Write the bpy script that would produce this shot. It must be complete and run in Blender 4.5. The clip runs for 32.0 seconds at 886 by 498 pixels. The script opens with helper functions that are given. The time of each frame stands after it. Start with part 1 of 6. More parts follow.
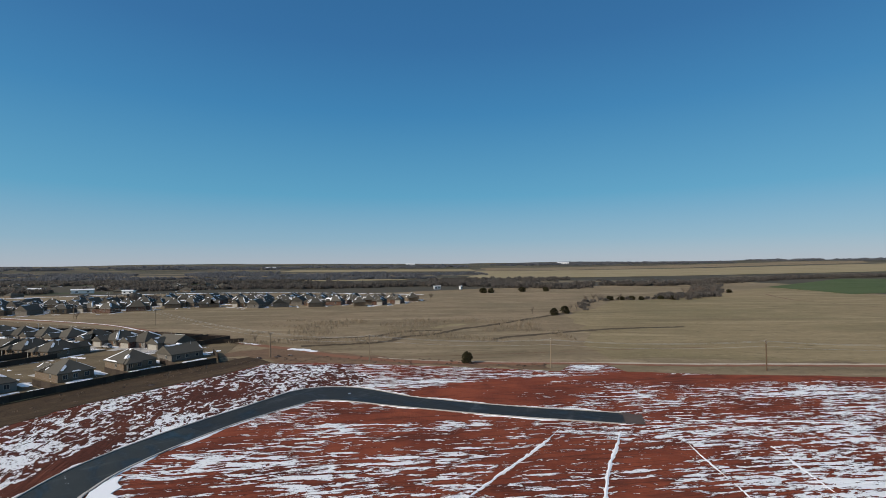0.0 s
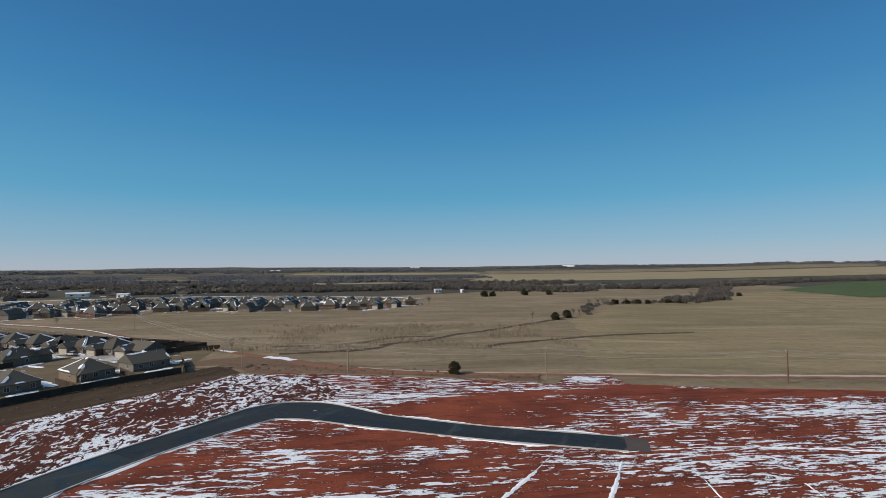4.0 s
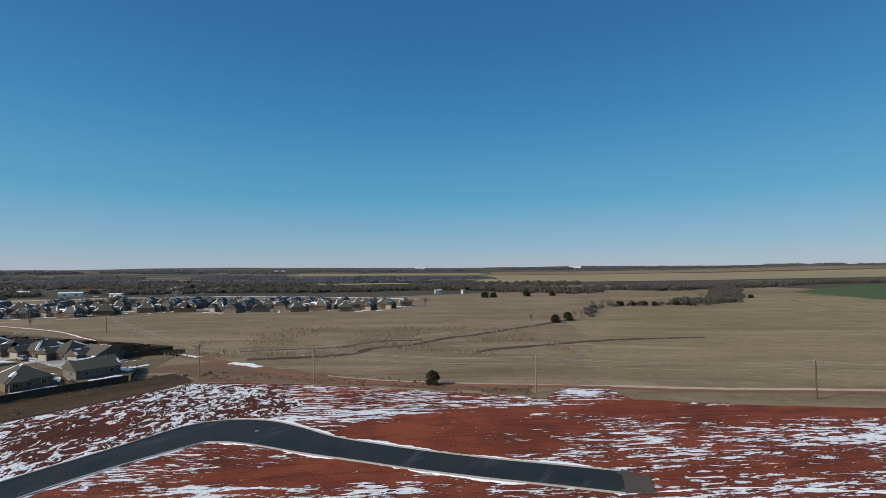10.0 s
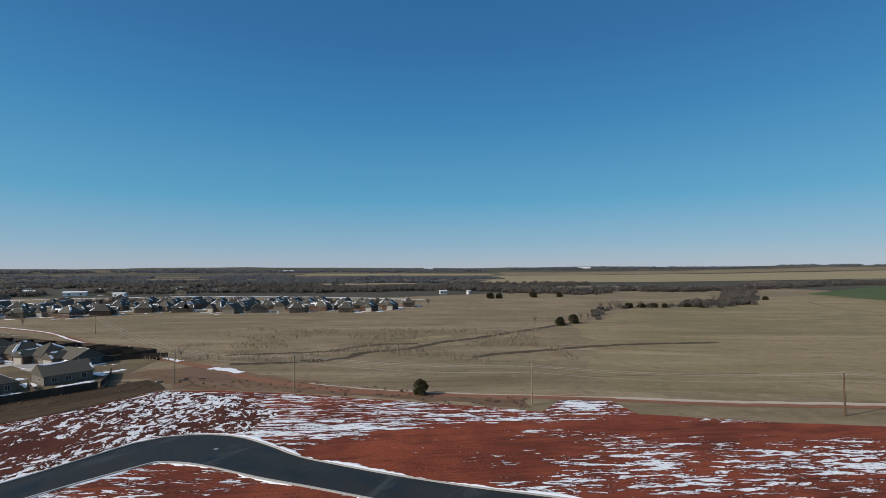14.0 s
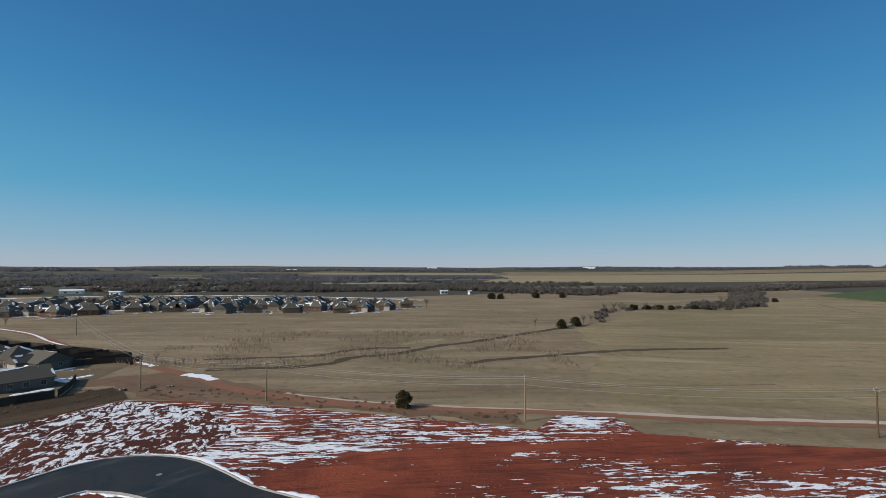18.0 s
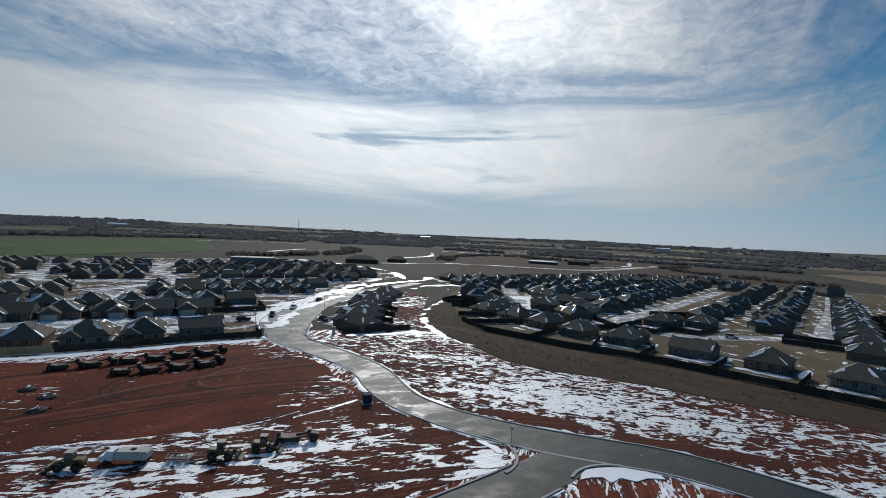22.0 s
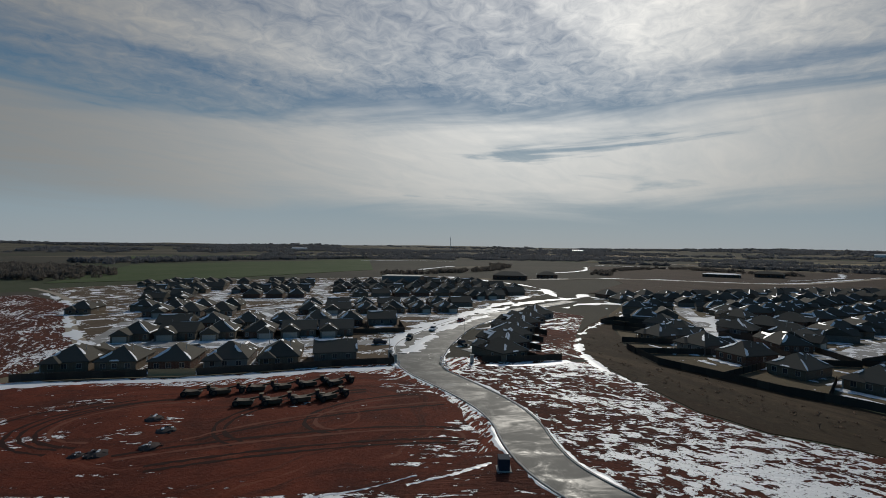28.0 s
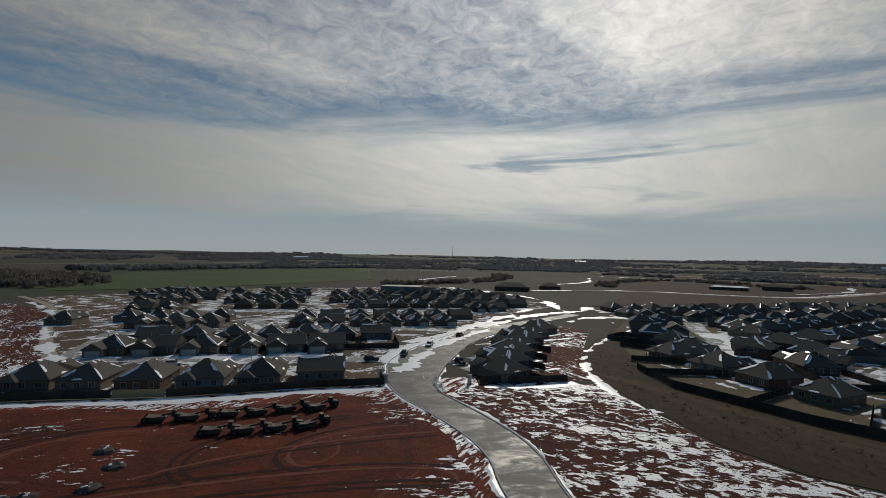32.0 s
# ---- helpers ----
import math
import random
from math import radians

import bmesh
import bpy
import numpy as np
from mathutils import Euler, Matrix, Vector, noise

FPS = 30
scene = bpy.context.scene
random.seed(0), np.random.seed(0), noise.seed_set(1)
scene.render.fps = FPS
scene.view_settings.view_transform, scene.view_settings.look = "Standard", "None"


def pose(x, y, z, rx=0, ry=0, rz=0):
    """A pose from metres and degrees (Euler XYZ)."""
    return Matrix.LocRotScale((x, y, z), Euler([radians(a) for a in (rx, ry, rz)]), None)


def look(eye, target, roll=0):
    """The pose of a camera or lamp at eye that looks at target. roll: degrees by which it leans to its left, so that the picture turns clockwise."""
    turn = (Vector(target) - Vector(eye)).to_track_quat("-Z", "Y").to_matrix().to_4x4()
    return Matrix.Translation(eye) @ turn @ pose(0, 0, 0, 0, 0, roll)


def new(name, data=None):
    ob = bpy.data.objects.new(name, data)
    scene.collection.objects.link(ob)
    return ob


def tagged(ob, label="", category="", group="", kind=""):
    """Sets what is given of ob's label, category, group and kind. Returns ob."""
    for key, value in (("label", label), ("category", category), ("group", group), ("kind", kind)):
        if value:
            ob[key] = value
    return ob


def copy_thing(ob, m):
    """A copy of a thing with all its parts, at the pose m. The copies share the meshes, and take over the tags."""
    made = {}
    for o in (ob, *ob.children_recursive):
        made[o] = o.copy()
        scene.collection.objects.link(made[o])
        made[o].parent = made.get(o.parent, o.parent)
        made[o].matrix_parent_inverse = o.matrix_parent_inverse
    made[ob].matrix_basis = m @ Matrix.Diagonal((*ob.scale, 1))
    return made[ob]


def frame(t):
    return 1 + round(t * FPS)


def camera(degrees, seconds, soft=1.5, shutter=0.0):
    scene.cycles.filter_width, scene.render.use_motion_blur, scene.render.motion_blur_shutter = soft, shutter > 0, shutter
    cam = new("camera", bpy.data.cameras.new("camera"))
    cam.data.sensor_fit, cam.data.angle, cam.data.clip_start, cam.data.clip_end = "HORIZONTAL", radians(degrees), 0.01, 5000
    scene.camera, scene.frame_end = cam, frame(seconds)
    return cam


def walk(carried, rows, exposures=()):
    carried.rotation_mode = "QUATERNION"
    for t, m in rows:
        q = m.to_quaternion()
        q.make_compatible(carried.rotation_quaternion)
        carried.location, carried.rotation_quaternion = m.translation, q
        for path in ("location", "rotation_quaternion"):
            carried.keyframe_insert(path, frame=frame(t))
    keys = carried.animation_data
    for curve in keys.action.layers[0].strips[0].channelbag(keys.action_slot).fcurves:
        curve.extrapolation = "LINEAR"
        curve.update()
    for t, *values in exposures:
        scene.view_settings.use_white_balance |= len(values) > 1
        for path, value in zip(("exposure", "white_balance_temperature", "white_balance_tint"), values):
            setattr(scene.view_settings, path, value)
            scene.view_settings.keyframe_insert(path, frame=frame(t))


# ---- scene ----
from mathutils.geometry import delaunay_2d_cdt

# camera: seconds, place, heading to the left of +y, pitch, roll (degrees)
cam = camera(85.4, 32.0, soft=0.6)
PATH = [
    (0, -0.51, 0.22, 34.15, -0.28, 1.88, -0.42),
    (1, 1.32, 4.32, 33.92, -0.02, 2.00, -0.42),
    (2, 3.00, 8.08, 33.73, 0.15, 2.12, -0.44),
    (3, 4.58, 11.79, 33.54, 0.30, 2.20, -0.46),
    (5.5, 8.30, 19.77, 32.88, 0.46, 2.42, -0.48),
    (7, 10.20, 24.48, 32.54, 0.52, 2.50, -0.40),
    (9, 12.74, 30.35, 32.28, 0.90, 2.43, -0.28),
    (11, 15.54, 35.47, 31.94, 1.46, 2.41, -0.33),
    (13, 17.78, 40.98, 32.10, 2.00, 2.38, -0.08),
    (14.5, 19.89, 44.65, 32.15, 2.39, 2.45, -0.20),
    (16.5, 22.40, 50.41, 32.34, 2.60, 2.37, -0.10),
    (18, 23.08, 54.75, 32.41, 2.82, 2.36, 0.09),
    (18.5, 22.60, 58.30, 32.70, 9.60, 2.20, 0.00),
    (19, 21.20, 62.60, 32.90, 26.90, 1.95, 0.86),
    (19.5, 20.20, 66.80, 33.00, 47.20, 1.67, 1.83),
    (20, 20.60, 69.80, 32.90, 66.60, 0.75, 2.65),
    (20.5, 22.40, 70.40, 32.70, 87.30, -0.33, 3.15),
    (20.8, 23.30, 69.60, 32.60, 100.30, -0.85, 3.60),
    (21, 23.46, 69.22, 32.60, 106.17, -1.06, 3.80),
    (21.5, 22.89, 69.38, 32.95, 107.84, -1.33, 3.23),
    (22, 22.10, 69.37, 33.28, 108.11, -1.48, 2.65),
    (22.5, 21.18, 69.17, 33.51, 108.22, -1.51, 2.60),
    (23, 20.19, 68.88, 33.62, 108.10, -1.42, 2.08),
    (23.5, 19.16, 68.51, 33.54, 110.40, -1.30, 1.94),
    (24, 17.55, 68.27, 33.31, 114.62, -1.25, 1.60),
    (24.5, 14.99, 68.03, 33.00, 116.24, -1.11, 1.65),
    (25, 11.57, 67.71, 32.68, 124.02, -1.10, 1.11),
    (25.5, 8.12, 67.29, 32.39, 126.57, -0.91, 0.17),
    (27.5, 1.68, 62.21, 32.38, 125.96, -0.39, 0.36),
    (28, 0.23, 61.47, 32.46, 125.95, -0.11, 0.65),
    (28.5, -1.22, 60.89, 32.57, 125.84, -0.07, 0.56),
    (29, -2.60, 60.38, 32.66, 125.93, 0.11, 0.60),
    (29.5, -3.91, 59.87, 32.74, 125.99, 0.33, 0.65),
    (30, -5.12, 59.33, 32.78, 125.98, 0.54, 0.72),
    (30.5, -6.24, 58.72, 32.80, 126.00, 0.67, 0.83),
    (31, -7.29, 58.04, 32.79, 126.13, 0.82, 0.97),
    (31.5, -8.28, 57.37, 32.76, 126.17, 0.94, 1.01),
    (32, -9.26, 56.66, 32.73, 126.25, 1.05, 1.09),
]


def aimed(x, y, z, yaw, pitch, roll):
    a, b = radians(yaw), radians(pitch)
    ahead = Vector((-math.sin(a) * math.cos(b), math.cos(a) * math.cos(b), math.sin(b)))
    return look((x, y, z), Vector((x, y, z)) + ahead * 100, roll)


walk(cam, [(t, aimed(*rest)) for t, *rest in PATH],
     exposures=[(0, 0.12, 6750, 11), (5, 0.1, 6600, 11), (18, 0.1, 6550, 10), (19.2, 0.08, 6400, 9), (20.4, 0.0, 6150, 9), (21.5, -0.40, 6050, 7), (23, -0.78, 6150, 7), (24, -1.0, 6300, 7), (25, -1.06, 6400, 7), (28, -1.01, 6550, 7), (32, -1.01, 6750, 7)])

# ---- light ----
SUN_AZ, SUN_EL = 114.0, 31.0            # degrees left of +y, above the horizon
sun_dir = Vector((-math.sin(radians(SUN_AZ)) * math.cos(radians(SUN_EL)), math.cos(radians(SUN_AZ)) * math.cos(radians(SUN_EL)), math.sin(radians(SUN_EL))))
sun = new("sun", bpy.data.lights.new("sun", "SUN"))
sun.data.energy, sun.data.angle, sun.data.color = 3.3, radians(0.6), (1.0, 0.94, 0.86)
sun.matrix_world = look(sun_dir * 200, (0, 0, 0))

world = bpy.data.worlds.new("winter_sky")
scene.world = world
world.use_nodes = True
wn, wl = world.node_tree.nodes, world.node_tree.links
wn.clear()


def wnode(kind, **values):
    n = wn.new(kind)
    for key, value in values.items():
        n.inputs[key if not key.startswith("i") else int(key[1:])].default_value = value
    return n


def wmath(op, a, b=None, c=None):
    n = wn.new("ShaderNodeMath")
    n.operation = op
    for i, v in enumerate((a, b, c)):
        if v is None:
            continue
        if isinstance(v, (int, float)):
            n.inputs[i].default_value = v
        else:
            wl.new(v, n.inputs[i])
    return n.outputs[0]


def wsmooth(v, lo, hi):
    n = wn.new("ShaderNodeMapRange")
    n.interpolation_type = "SMOOTHSTEP"
    wl.new(v, n.inputs[0])
    n.inputs[1].default_value, n.inputs[2].default_value = lo, hi
    return n.outputs[0]


sky = wn.new("ShaderNodeTexSky")
sky.sky_type, sky.sun_disc = "NISHITA", False
sky.sun_elevation, sky.sun_rotation = radians(SUN_EL), radians(-SUN_AZ)
sky.air_density, sky.dust_density, sky.ozone_density, sky.altitude = 1.0, 0.6, 3.0, 350
coord = wn.new("ShaderNodeTexCoord")
swing = wn.new("ShaderNodeMapping")
swing.inputs["Rotation"].default_value = (0, 0, radians(4.0))
wl.new(coord.outputs["Generated"], swing.inputs[0])
split = wn.new("ShaderNodeSeparateXYZ")
wl.new(swing.outputs[0], split.inputs[0])
dx, dy, dz = split.outputs
height = wmath("MAXIMUM", dz, 0.0)
# the cirrus sheet lies on one level: project the directions onto it
denom = wmath("ADD", height, 0.12)
plane = wn.new("ShaderNodeCombineXYZ")
wl.new(wmath("DIVIDE", dx, denom), plane.inputs[0])
wl.new(wmath("DIVIDE", dy, denom), plane.inputs[1])
turn = wn.new("ShaderNodeMapping")
turn.inputs["Rotation"].default_value = (0, 0, radians(-35))
turn.inputs["Scale"].default_value = (0.55, 1.35, 1)
wl.new(plane.outputs[0], turn.inputs[0])


def wnoise(scale, detail, rough, warp):
    n = wn.new("ShaderNodeTexNoise")
    n.inputs["Scale"].default_value, n.inputs["Detail"].default_value = scale, detail
    n.inputs["Roughness"].default_value, n.inputs["Distortion"].default_value = rough, warp
    wl.new(turn.outputs[0], n.inputs["Vector"])
    return n.outputs[0]


def wvec(a, b):
    n = wn.new("ShaderNodeCombineXYZ")
    wl.new(a, n.inputs[0])
    wl.new(b, n.inputs[1])
    return n.outputs[0]


def wnoise_on(vec, scale, detail, rough, warp):
    n = wn.new("ShaderNodeTexNoise")
    n.inputs["Scale"].default_value, n.inputs["Detail"].default_value = scale, detail
    n.inputs["Roughness"].default_value, n.inputs["Distortion"].default_value = rough, warp
    wl.new(vec, n.inputs["Vector"])
    return n.outputs[0]


big, fine, ripple = wnoise(0.9, 4, 0.5, 0.5), wnoise(3.2, 6, 0.62, 1.0), wnoise_on(plane.outputs[0], 13, 5, 0.62, 0.8)
# low stratus lies in level bands: bearing against height
around = wmath("ARCTAN2", dx, dy)
band = wnoise_on(wvec(wmath("MULTIPLY", around, 2.2), wmath("MULTIPLY", dz, 17.0)), 1.0, 5, 0.55, 0.5)
wave = wmath("MULTIPLY", wmath("SUBTRACT", band, 0.5), 0.22)
edge_az = radians(61 + 70)              # middle of the cloud sheet's bearing
toward = wmath("ADD", wmath("MULTIPLY", dx, -math.sin(edge_az)), wmath("MULTIPLY", dy, math.cos(edge_az)))
flat = wmath("SQRT", wmath("ADD", wmath("MULTIPLY", dx, dx), wmath("MULTIPLY", dy, dy)))
bearing = wmath("DIVIDE", toward, wmath("MAXIMUM", flat, 0.01))
rag = wmath("ADD", bearing, wmath("MULTIPLY", wmath("SUBTRACT", fine, 0.5), 0.35))
sheet = wsmooth(rag, 0.41, 0.66)
low = wmath("MULTIPLY", wsmooth(wmath("ADD", dz, wmath("MULTIPLY", wave, 0.5)), 0.055, 0.125), wsmooth(wmath("SUBTRACT", 0.315, wmath("ADD", dz, wave)), 0.0, 0.11))
low = wmath("MULTIPLY", low, wmath("SUBTRACT", wmath("ADD", 0.80, wmath("MULTIPLY", wmath("SUBTRACT", fine, 0.5), 0.45)), wmath("MULTIPLY", wsmooth(band, 0.59, 0.69), 0.52)))
cells = wmath("ADD", wmath("MULTIPLY", wmath("SUBTRACT", ripple, 0.5), 1.5), wmath("MULTIPLY", wmath("SUBTRACT", fine, 0.5), 0.8))
high = wmath("MULTIPLY", wsmooth(wmath("ADD", dz, wave), 0.225, 0.33), wmath("ADD", wmath("ADD", 0.34, wmath("MULTIPLY", wsmooth(big, 0.36, 0.60), 0.42)), wmath("MULTIPLY", cells, 0.50)))
cover = wmath("MULTIPLY", sheet, wmath("MINIMUM", wmath("MAXIMUM", wmath("MAXIMUM", low, high), 0.0), 0.95))
# one small loose cloud beyond the edge of the sheet
loose = wn.new("ShaderNodeVectorMath")
loose.operation = "DISTANCE"
wl.new(coord.outputs["Generated"], loose.inputs[0])
loose.inputs[1].default_value = (-math.sin(radians(55)) * math.cos(radians(12.6)), math.cos(radians(55)) * math.cos(radians(12.6)), math.sin(radians(12.6)))
puff = wsmooth(wmath("ADD", wmath("SUBTRACT", 0.020, loose.outputs["Value"]), wmath("MULTIPLY", wmath("SUBTRACT", ripple, 0.5), 0.07)), 0.0, 0.025)
cover = wmath("MAXIMUM", cover, wmath("MULTIPLY", puff, 0.55))
# thin cloud scatters the sun's light forwards
sdot = wn.new("ShaderNodeVectorMath")
sdot.operation = "DOT_PRODUCT"
wl.new(coord.outputs["Generated"], sdot.inputs[0])
sdot.inputs[1].default_value = sun_dir
glow = wmath("POWER", wmath("MAXIMUM", sdot.outputs["Value"], 0.0), 5)
flare = wmath("POWER", wmath("MAXIMUM", sdot.outputs["Value"], 0.0), 18)
cloud_power = wmath("ADD", wmath("ADD", wmath("MULTIPLY", glow, 12.5), wmath("MULTIPLY", flare, 6.0)), 4.3)
cloud = wn.new("ShaderNodeVectorMath")
cloud.operation = "SCALE"
cloud.inputs[0].default_value = (1.0, 0.97, 0.94)
wl.new(cloud_power, cloud.inputs["Scale"])
mix = wn.new("ShaderNodeMix")
mix.data_type = "RGBA"
wl.new(cover, mix.inputs[0])
ramp = wn.new("ShaderNodeValToRGB")
ramp.color_ramp.elements[0].position, ramp.color_ramp.elements[0].color = 0.0, (3.6, 4.25, 5.2, 1)
ramp.color_ramp.elements[1].position, ramp.color_ramp.elements[1].color = 0.62, (0.17, 1.05, 2.7, 1)
for at, c in ((0.05, (2.1, 3.8, 5.25, 1)), (0.14, (0.75, 3.15, 5.1, 1)), (0.30, (0.30, 2.05, 4.3, 1)), (0.42, (0.22, 1.45, 3.5, 1))):
    ramp.color_ramp.elements.new(at).color = c
wl.new(height, ramp.inputs[0])
clear = wn.new("ShaderNodeMix")
clear.data_type = "RGBA"
clear.inputs[0].default_value = 0.86
wl.new(sky.outputs[0], clear.inputs[6])
wl.new(ramp.outputs[0], clear.inputs[7])
hazy = wmath("MULTIPLY", wmath("MULTIPLY", wsmooth(bearing, 0.15, 0.85), wsmooth(wmath("SUBTRACT", 0.32, dz), 0.0, 0.30)), 0.62)
pale = wn.new("ShaderNodeMix")
pale.data_type = "RGBA"
wl.new(hazy, pale.inputs[0])
wl.new(clear.outputs[2], pale.inputs[6])
pale.inputs[7].default_value = (7.4, 8.2, 8.8, 1)
wl.new(pale.outputs[2], mix.inputs[6])
wl.new(cloud.outputs[0], mix.inputs[7])
background = wn.new("ShaderNodeBackground")
background.inputs[1].default_value = 0.10
wl.new(mix.outputs[2], background.inputs[0])
wout = wn.new("ShaderNodeOutputWorld")
wl.new(background.outputs[0], wout.inputs[0])

# ---- materials ----


class Mat:
    """A small builder for node materials."""

    def __init__(self, name, rough=0.8, metal=0.0):
        self.m = bpy.data.materials.new(name)
        self.m.use_nodes = True
        self.n, self.l = self.m.node_tree.nodes, self.m.node_tree.links
        self.b = self.n["Principled BSDF"]
        self.b.inputs["Roughness"].default_value, self.b.inputs["Metallic"].default_value = rough, metal
        if rough > 0.78:
            self.b.inputs["Specular IOR Level"].default_value = 0.12
        self.coord = self.n.new("ShaderNodeTexCoord").outputs["Object"]

    def leafy(self, share):
        """Let part of the light pass through thin leaves and twig clumps."""
        t, x = self.n.new("ShaderNodeBsdfTranslucent"), self.n.new("ShaderNodeMixShader")
        x.inputs[0].default_value = share
        src = self.b.inputs["Base Color"].links[0].from_socket
        self.l.new(src, t.inputs[0])
        self.l.new(self.b.outputs[0], x.inputs[1])
        self.l.new(t.outputs[0], x.inputs[2])
        self.l.new(x.outputs[0], self.n["Material Output"].inputs[0])
        return self

    def map(self, scale=(1, 1, 1), rot=0.0, src=None):
        k = self.n.new("ShaderNodeMapping")
        k.vector_type = "TEXTURE"
        k.inputs["Scale"].default_value, k.inputs["Rotation"].default_value = [1 / q for q in scale], (0, 0, radians(rot))
        self.l.new(src or self.coord, k.inputs[0])
        return k.outputs[0]

    def noise(self, scale, detail=4, rough=0.55, src=None, warp=0.0):
        k = self.n.new("ShaderNodeTexNoise")
        k.inputs["Scale"].default_value, k.inputs["Detail"].default_value = scale, detail
        k.inputs["Roughness"].default_value, k.inputs["Distortion"].default_value = rough, warp
        self.l.new(src or self.coord, k.inputs["Vector"])
        return k.outputs[0]

    def math(self, op, a, b=None):
        k = self.n.new("ShaderNodeMath")
        k.operation = op
        for i, v in enumerate((a, b)):
            if v is None:
                continue
            if isinstance(v, (int, float)):
                k.inputs[i].default_value = v
            else:
                self.l.new(v, k.inputs[i])
        return k.outputs[0]

    def step(self, v, lo, hi):
        k = self.n.new("ShaderNodeMapRange")
        k.interpolation_type = "SMOOTHSTEP"
        self.l.new(v, k.inputs[0])
        k.inputs[1].default_value, k.inputs[2].default_value = (lo, hi) if lo < hi else (hi, lo)
        if lo > hi:
            k.inputs[3].default_value, k.inputs[4].default_value = 1.0, 0.0
        return k.outputs[0]

    def mix(self, f, a, b):
        k = self.n.new("ShaderNodeMix")
        k.data_type = "RGBA"
        for i, v in ((0, f), (6, a), (7, b)):
            if isinstance(v, (int, float)):
                k.inputs[i].default_value = v
            elif isinstance(v, tuple):
                k.inputs[i].default_value = (*v, 1)
            else:
                self.l.new(v, k.inputs[i])
        return k.outputs[2]

    def random(self):
        return self.n.new("ShaderNodeObjectInfo").outputs["Random"]

    def island(self):
        return self.n.new("ShaderNodeNewGeometry").outputs["Random Per Island"]

    def color(self, c):
        if isinstance(c, tuple):
            self.b.inputs["Base Color"].default_value = (*c, 1)
        else:
            self.l.new(c, self.b.inputs["Base Color"])
        return self

    def rough(self, v):
        self.l.new(v, self.b.inputs["Roughness"])
        return self

    def bump(self, h, strength=0.4, dist=0.1):
        k = self.n.new("ShaderNodeBump")
        k.inputs["Strength"].default_value, k.inputs["Distance"].default_value = strength, dist
        self.l.new(h, k.inputs["Height"])
        self.l.new(k.outputs[0], self.b.inputs["Normal"])
        return self


def snowy_earth(name, cover, rot, long, wide, earth=((0.085, 0.024, 0.015), (0.160, 0.043, 0.023)), patch=0.9, lines_=0.35, bare=(), snowy=(), ragged=0.75, extra=0.08, rings=None, clods=0.16):
    """Red clay, graded in rows, with broken remains of snow. cover: share of snow; rot: the rows; long, wide: usual size of a piece in metres."""
    k = Mat(name, 0.92)
    n1 = k.noise(1.0, 3, 0.6, k.map((1 / long, 1 / wide, 1), rot), 0.9)
    n2 = k.noise(1.0, 3, 0.55, k.map((0.020, 0.045, 1), rot))
    n3 = k.noise(1.0, 4, 0.7, k.map((0.6, 1.5, 1), rot + 14))
    lines = k.noise(1.0, 3, 0.6, k.map((0.035, 0.75, 1), rot), 0.2)
    v = k.math("ADD", n1, k.math("MULTIPLY", k.math("SUBTRACT", n2, 0.5), patch))
    v = k.math("ADD", v, k.math("MULTIPLY", k.math("SUBTRACT", n3, 0.5), ragged))
    v = k.math("ADD", v, k.math("MULTIPLY", k.math("SUBTRACT", lines, 0.5), lines_))
    wob = k.math("MULTIPLY", k.math("SUBTRACT", k.noise(0.09, 4, 0.6), 0.5), 1.6)
    for places, amount in ((bare, -0.24), (snowy, extra)):
        for x, y, rx, ry in places:
            q = k.n.new("ShaderNodeMapping")
            q.vector_type = "TEXTURE"
            q.inputs["Location"].default_value, q.inputs["Scale"].default_value = (x, y, 0), (rx, ry, 1e6)
            k.l.new(k.coord, q.inputs[0])
            ln = k.n.new("ShaderNodeVectorMath")
            ln.operation = "LENGTH"
            k.l.new(q.outputs[0], ln.inputs[0])
            v = k.math("ADD", v, k.math("MULTIPLY", k.step(k.math("ADD", ln.outputs["Value"], wob), 1.35, 0.6), amount))
    thr = 0.5 + (0.5 - cover) * 0.50
    # clods and stubble poke through
    v = k.math("SUBTRACT", v, k.math("MULTIPLY", k.step(k.noise(2.2, 3, 0.7), 0.56, 0.70), clods))
    snow = k.step(v, thr - 0.008, thr + 0.014)
    tone, grain = k.noise(0.06, 5, 0.65, None, 0.6), k.noise(1.6, 6, 0.75)
    clay = k.mix(k.step(tone, 0.32, 0.68), earth[0], earth[1])
    damp = k.step(k.noise(1.0, 4, 0.6, k.map((0.05, 0.16, 1), rot), 0.8), 0.50, 0.66)
    clay = k.mix(k.math("MULTIPLY", damp, 0.55), clay, (0.050, 0.018, 0.013))
    ruts = k.noise(1.0, 3, 0.6, k.map((0.028, 0.9, 1), rot + 6), 1.6)
    if rings:
        # curved wheel ruts round the middle of the place
        q = k.n.new("ShaderNodeMapping")
        q.vector_type = "TEXTURE"
        q.inputs["Location"].default_value, q.inputs["Scale"].default_value = (rings[0], rings[1], 0), (rings[2], rings[3], 1e6)
        q.inputs["Rotation"].default_value = (0, 0, radians(-35))
        k.l.new(k.coord, q.inputs[0])
        ln = k.n.new("ShaderNodeVectorMath")
        ln.operation = "LENGTH"
        k.l.new(q.outputs[0], ln.inputs[0])
        both = k.n.new("ShaderNodeCombineXYZ")
        k.l.new(k.math("ADD", ln.outputs["Value"], k.math("MULTIPLY", k.noise(0.05, 3, 0.5), 14.0)), both.inputs[0])
        k.l.new(k.math("MULTIPLY", k.noise(0.03, 2, 0.5), 6.0), both.inputs[1])
        ruts = k.noise(0.34, 5, 0.70, both.outputs[0])
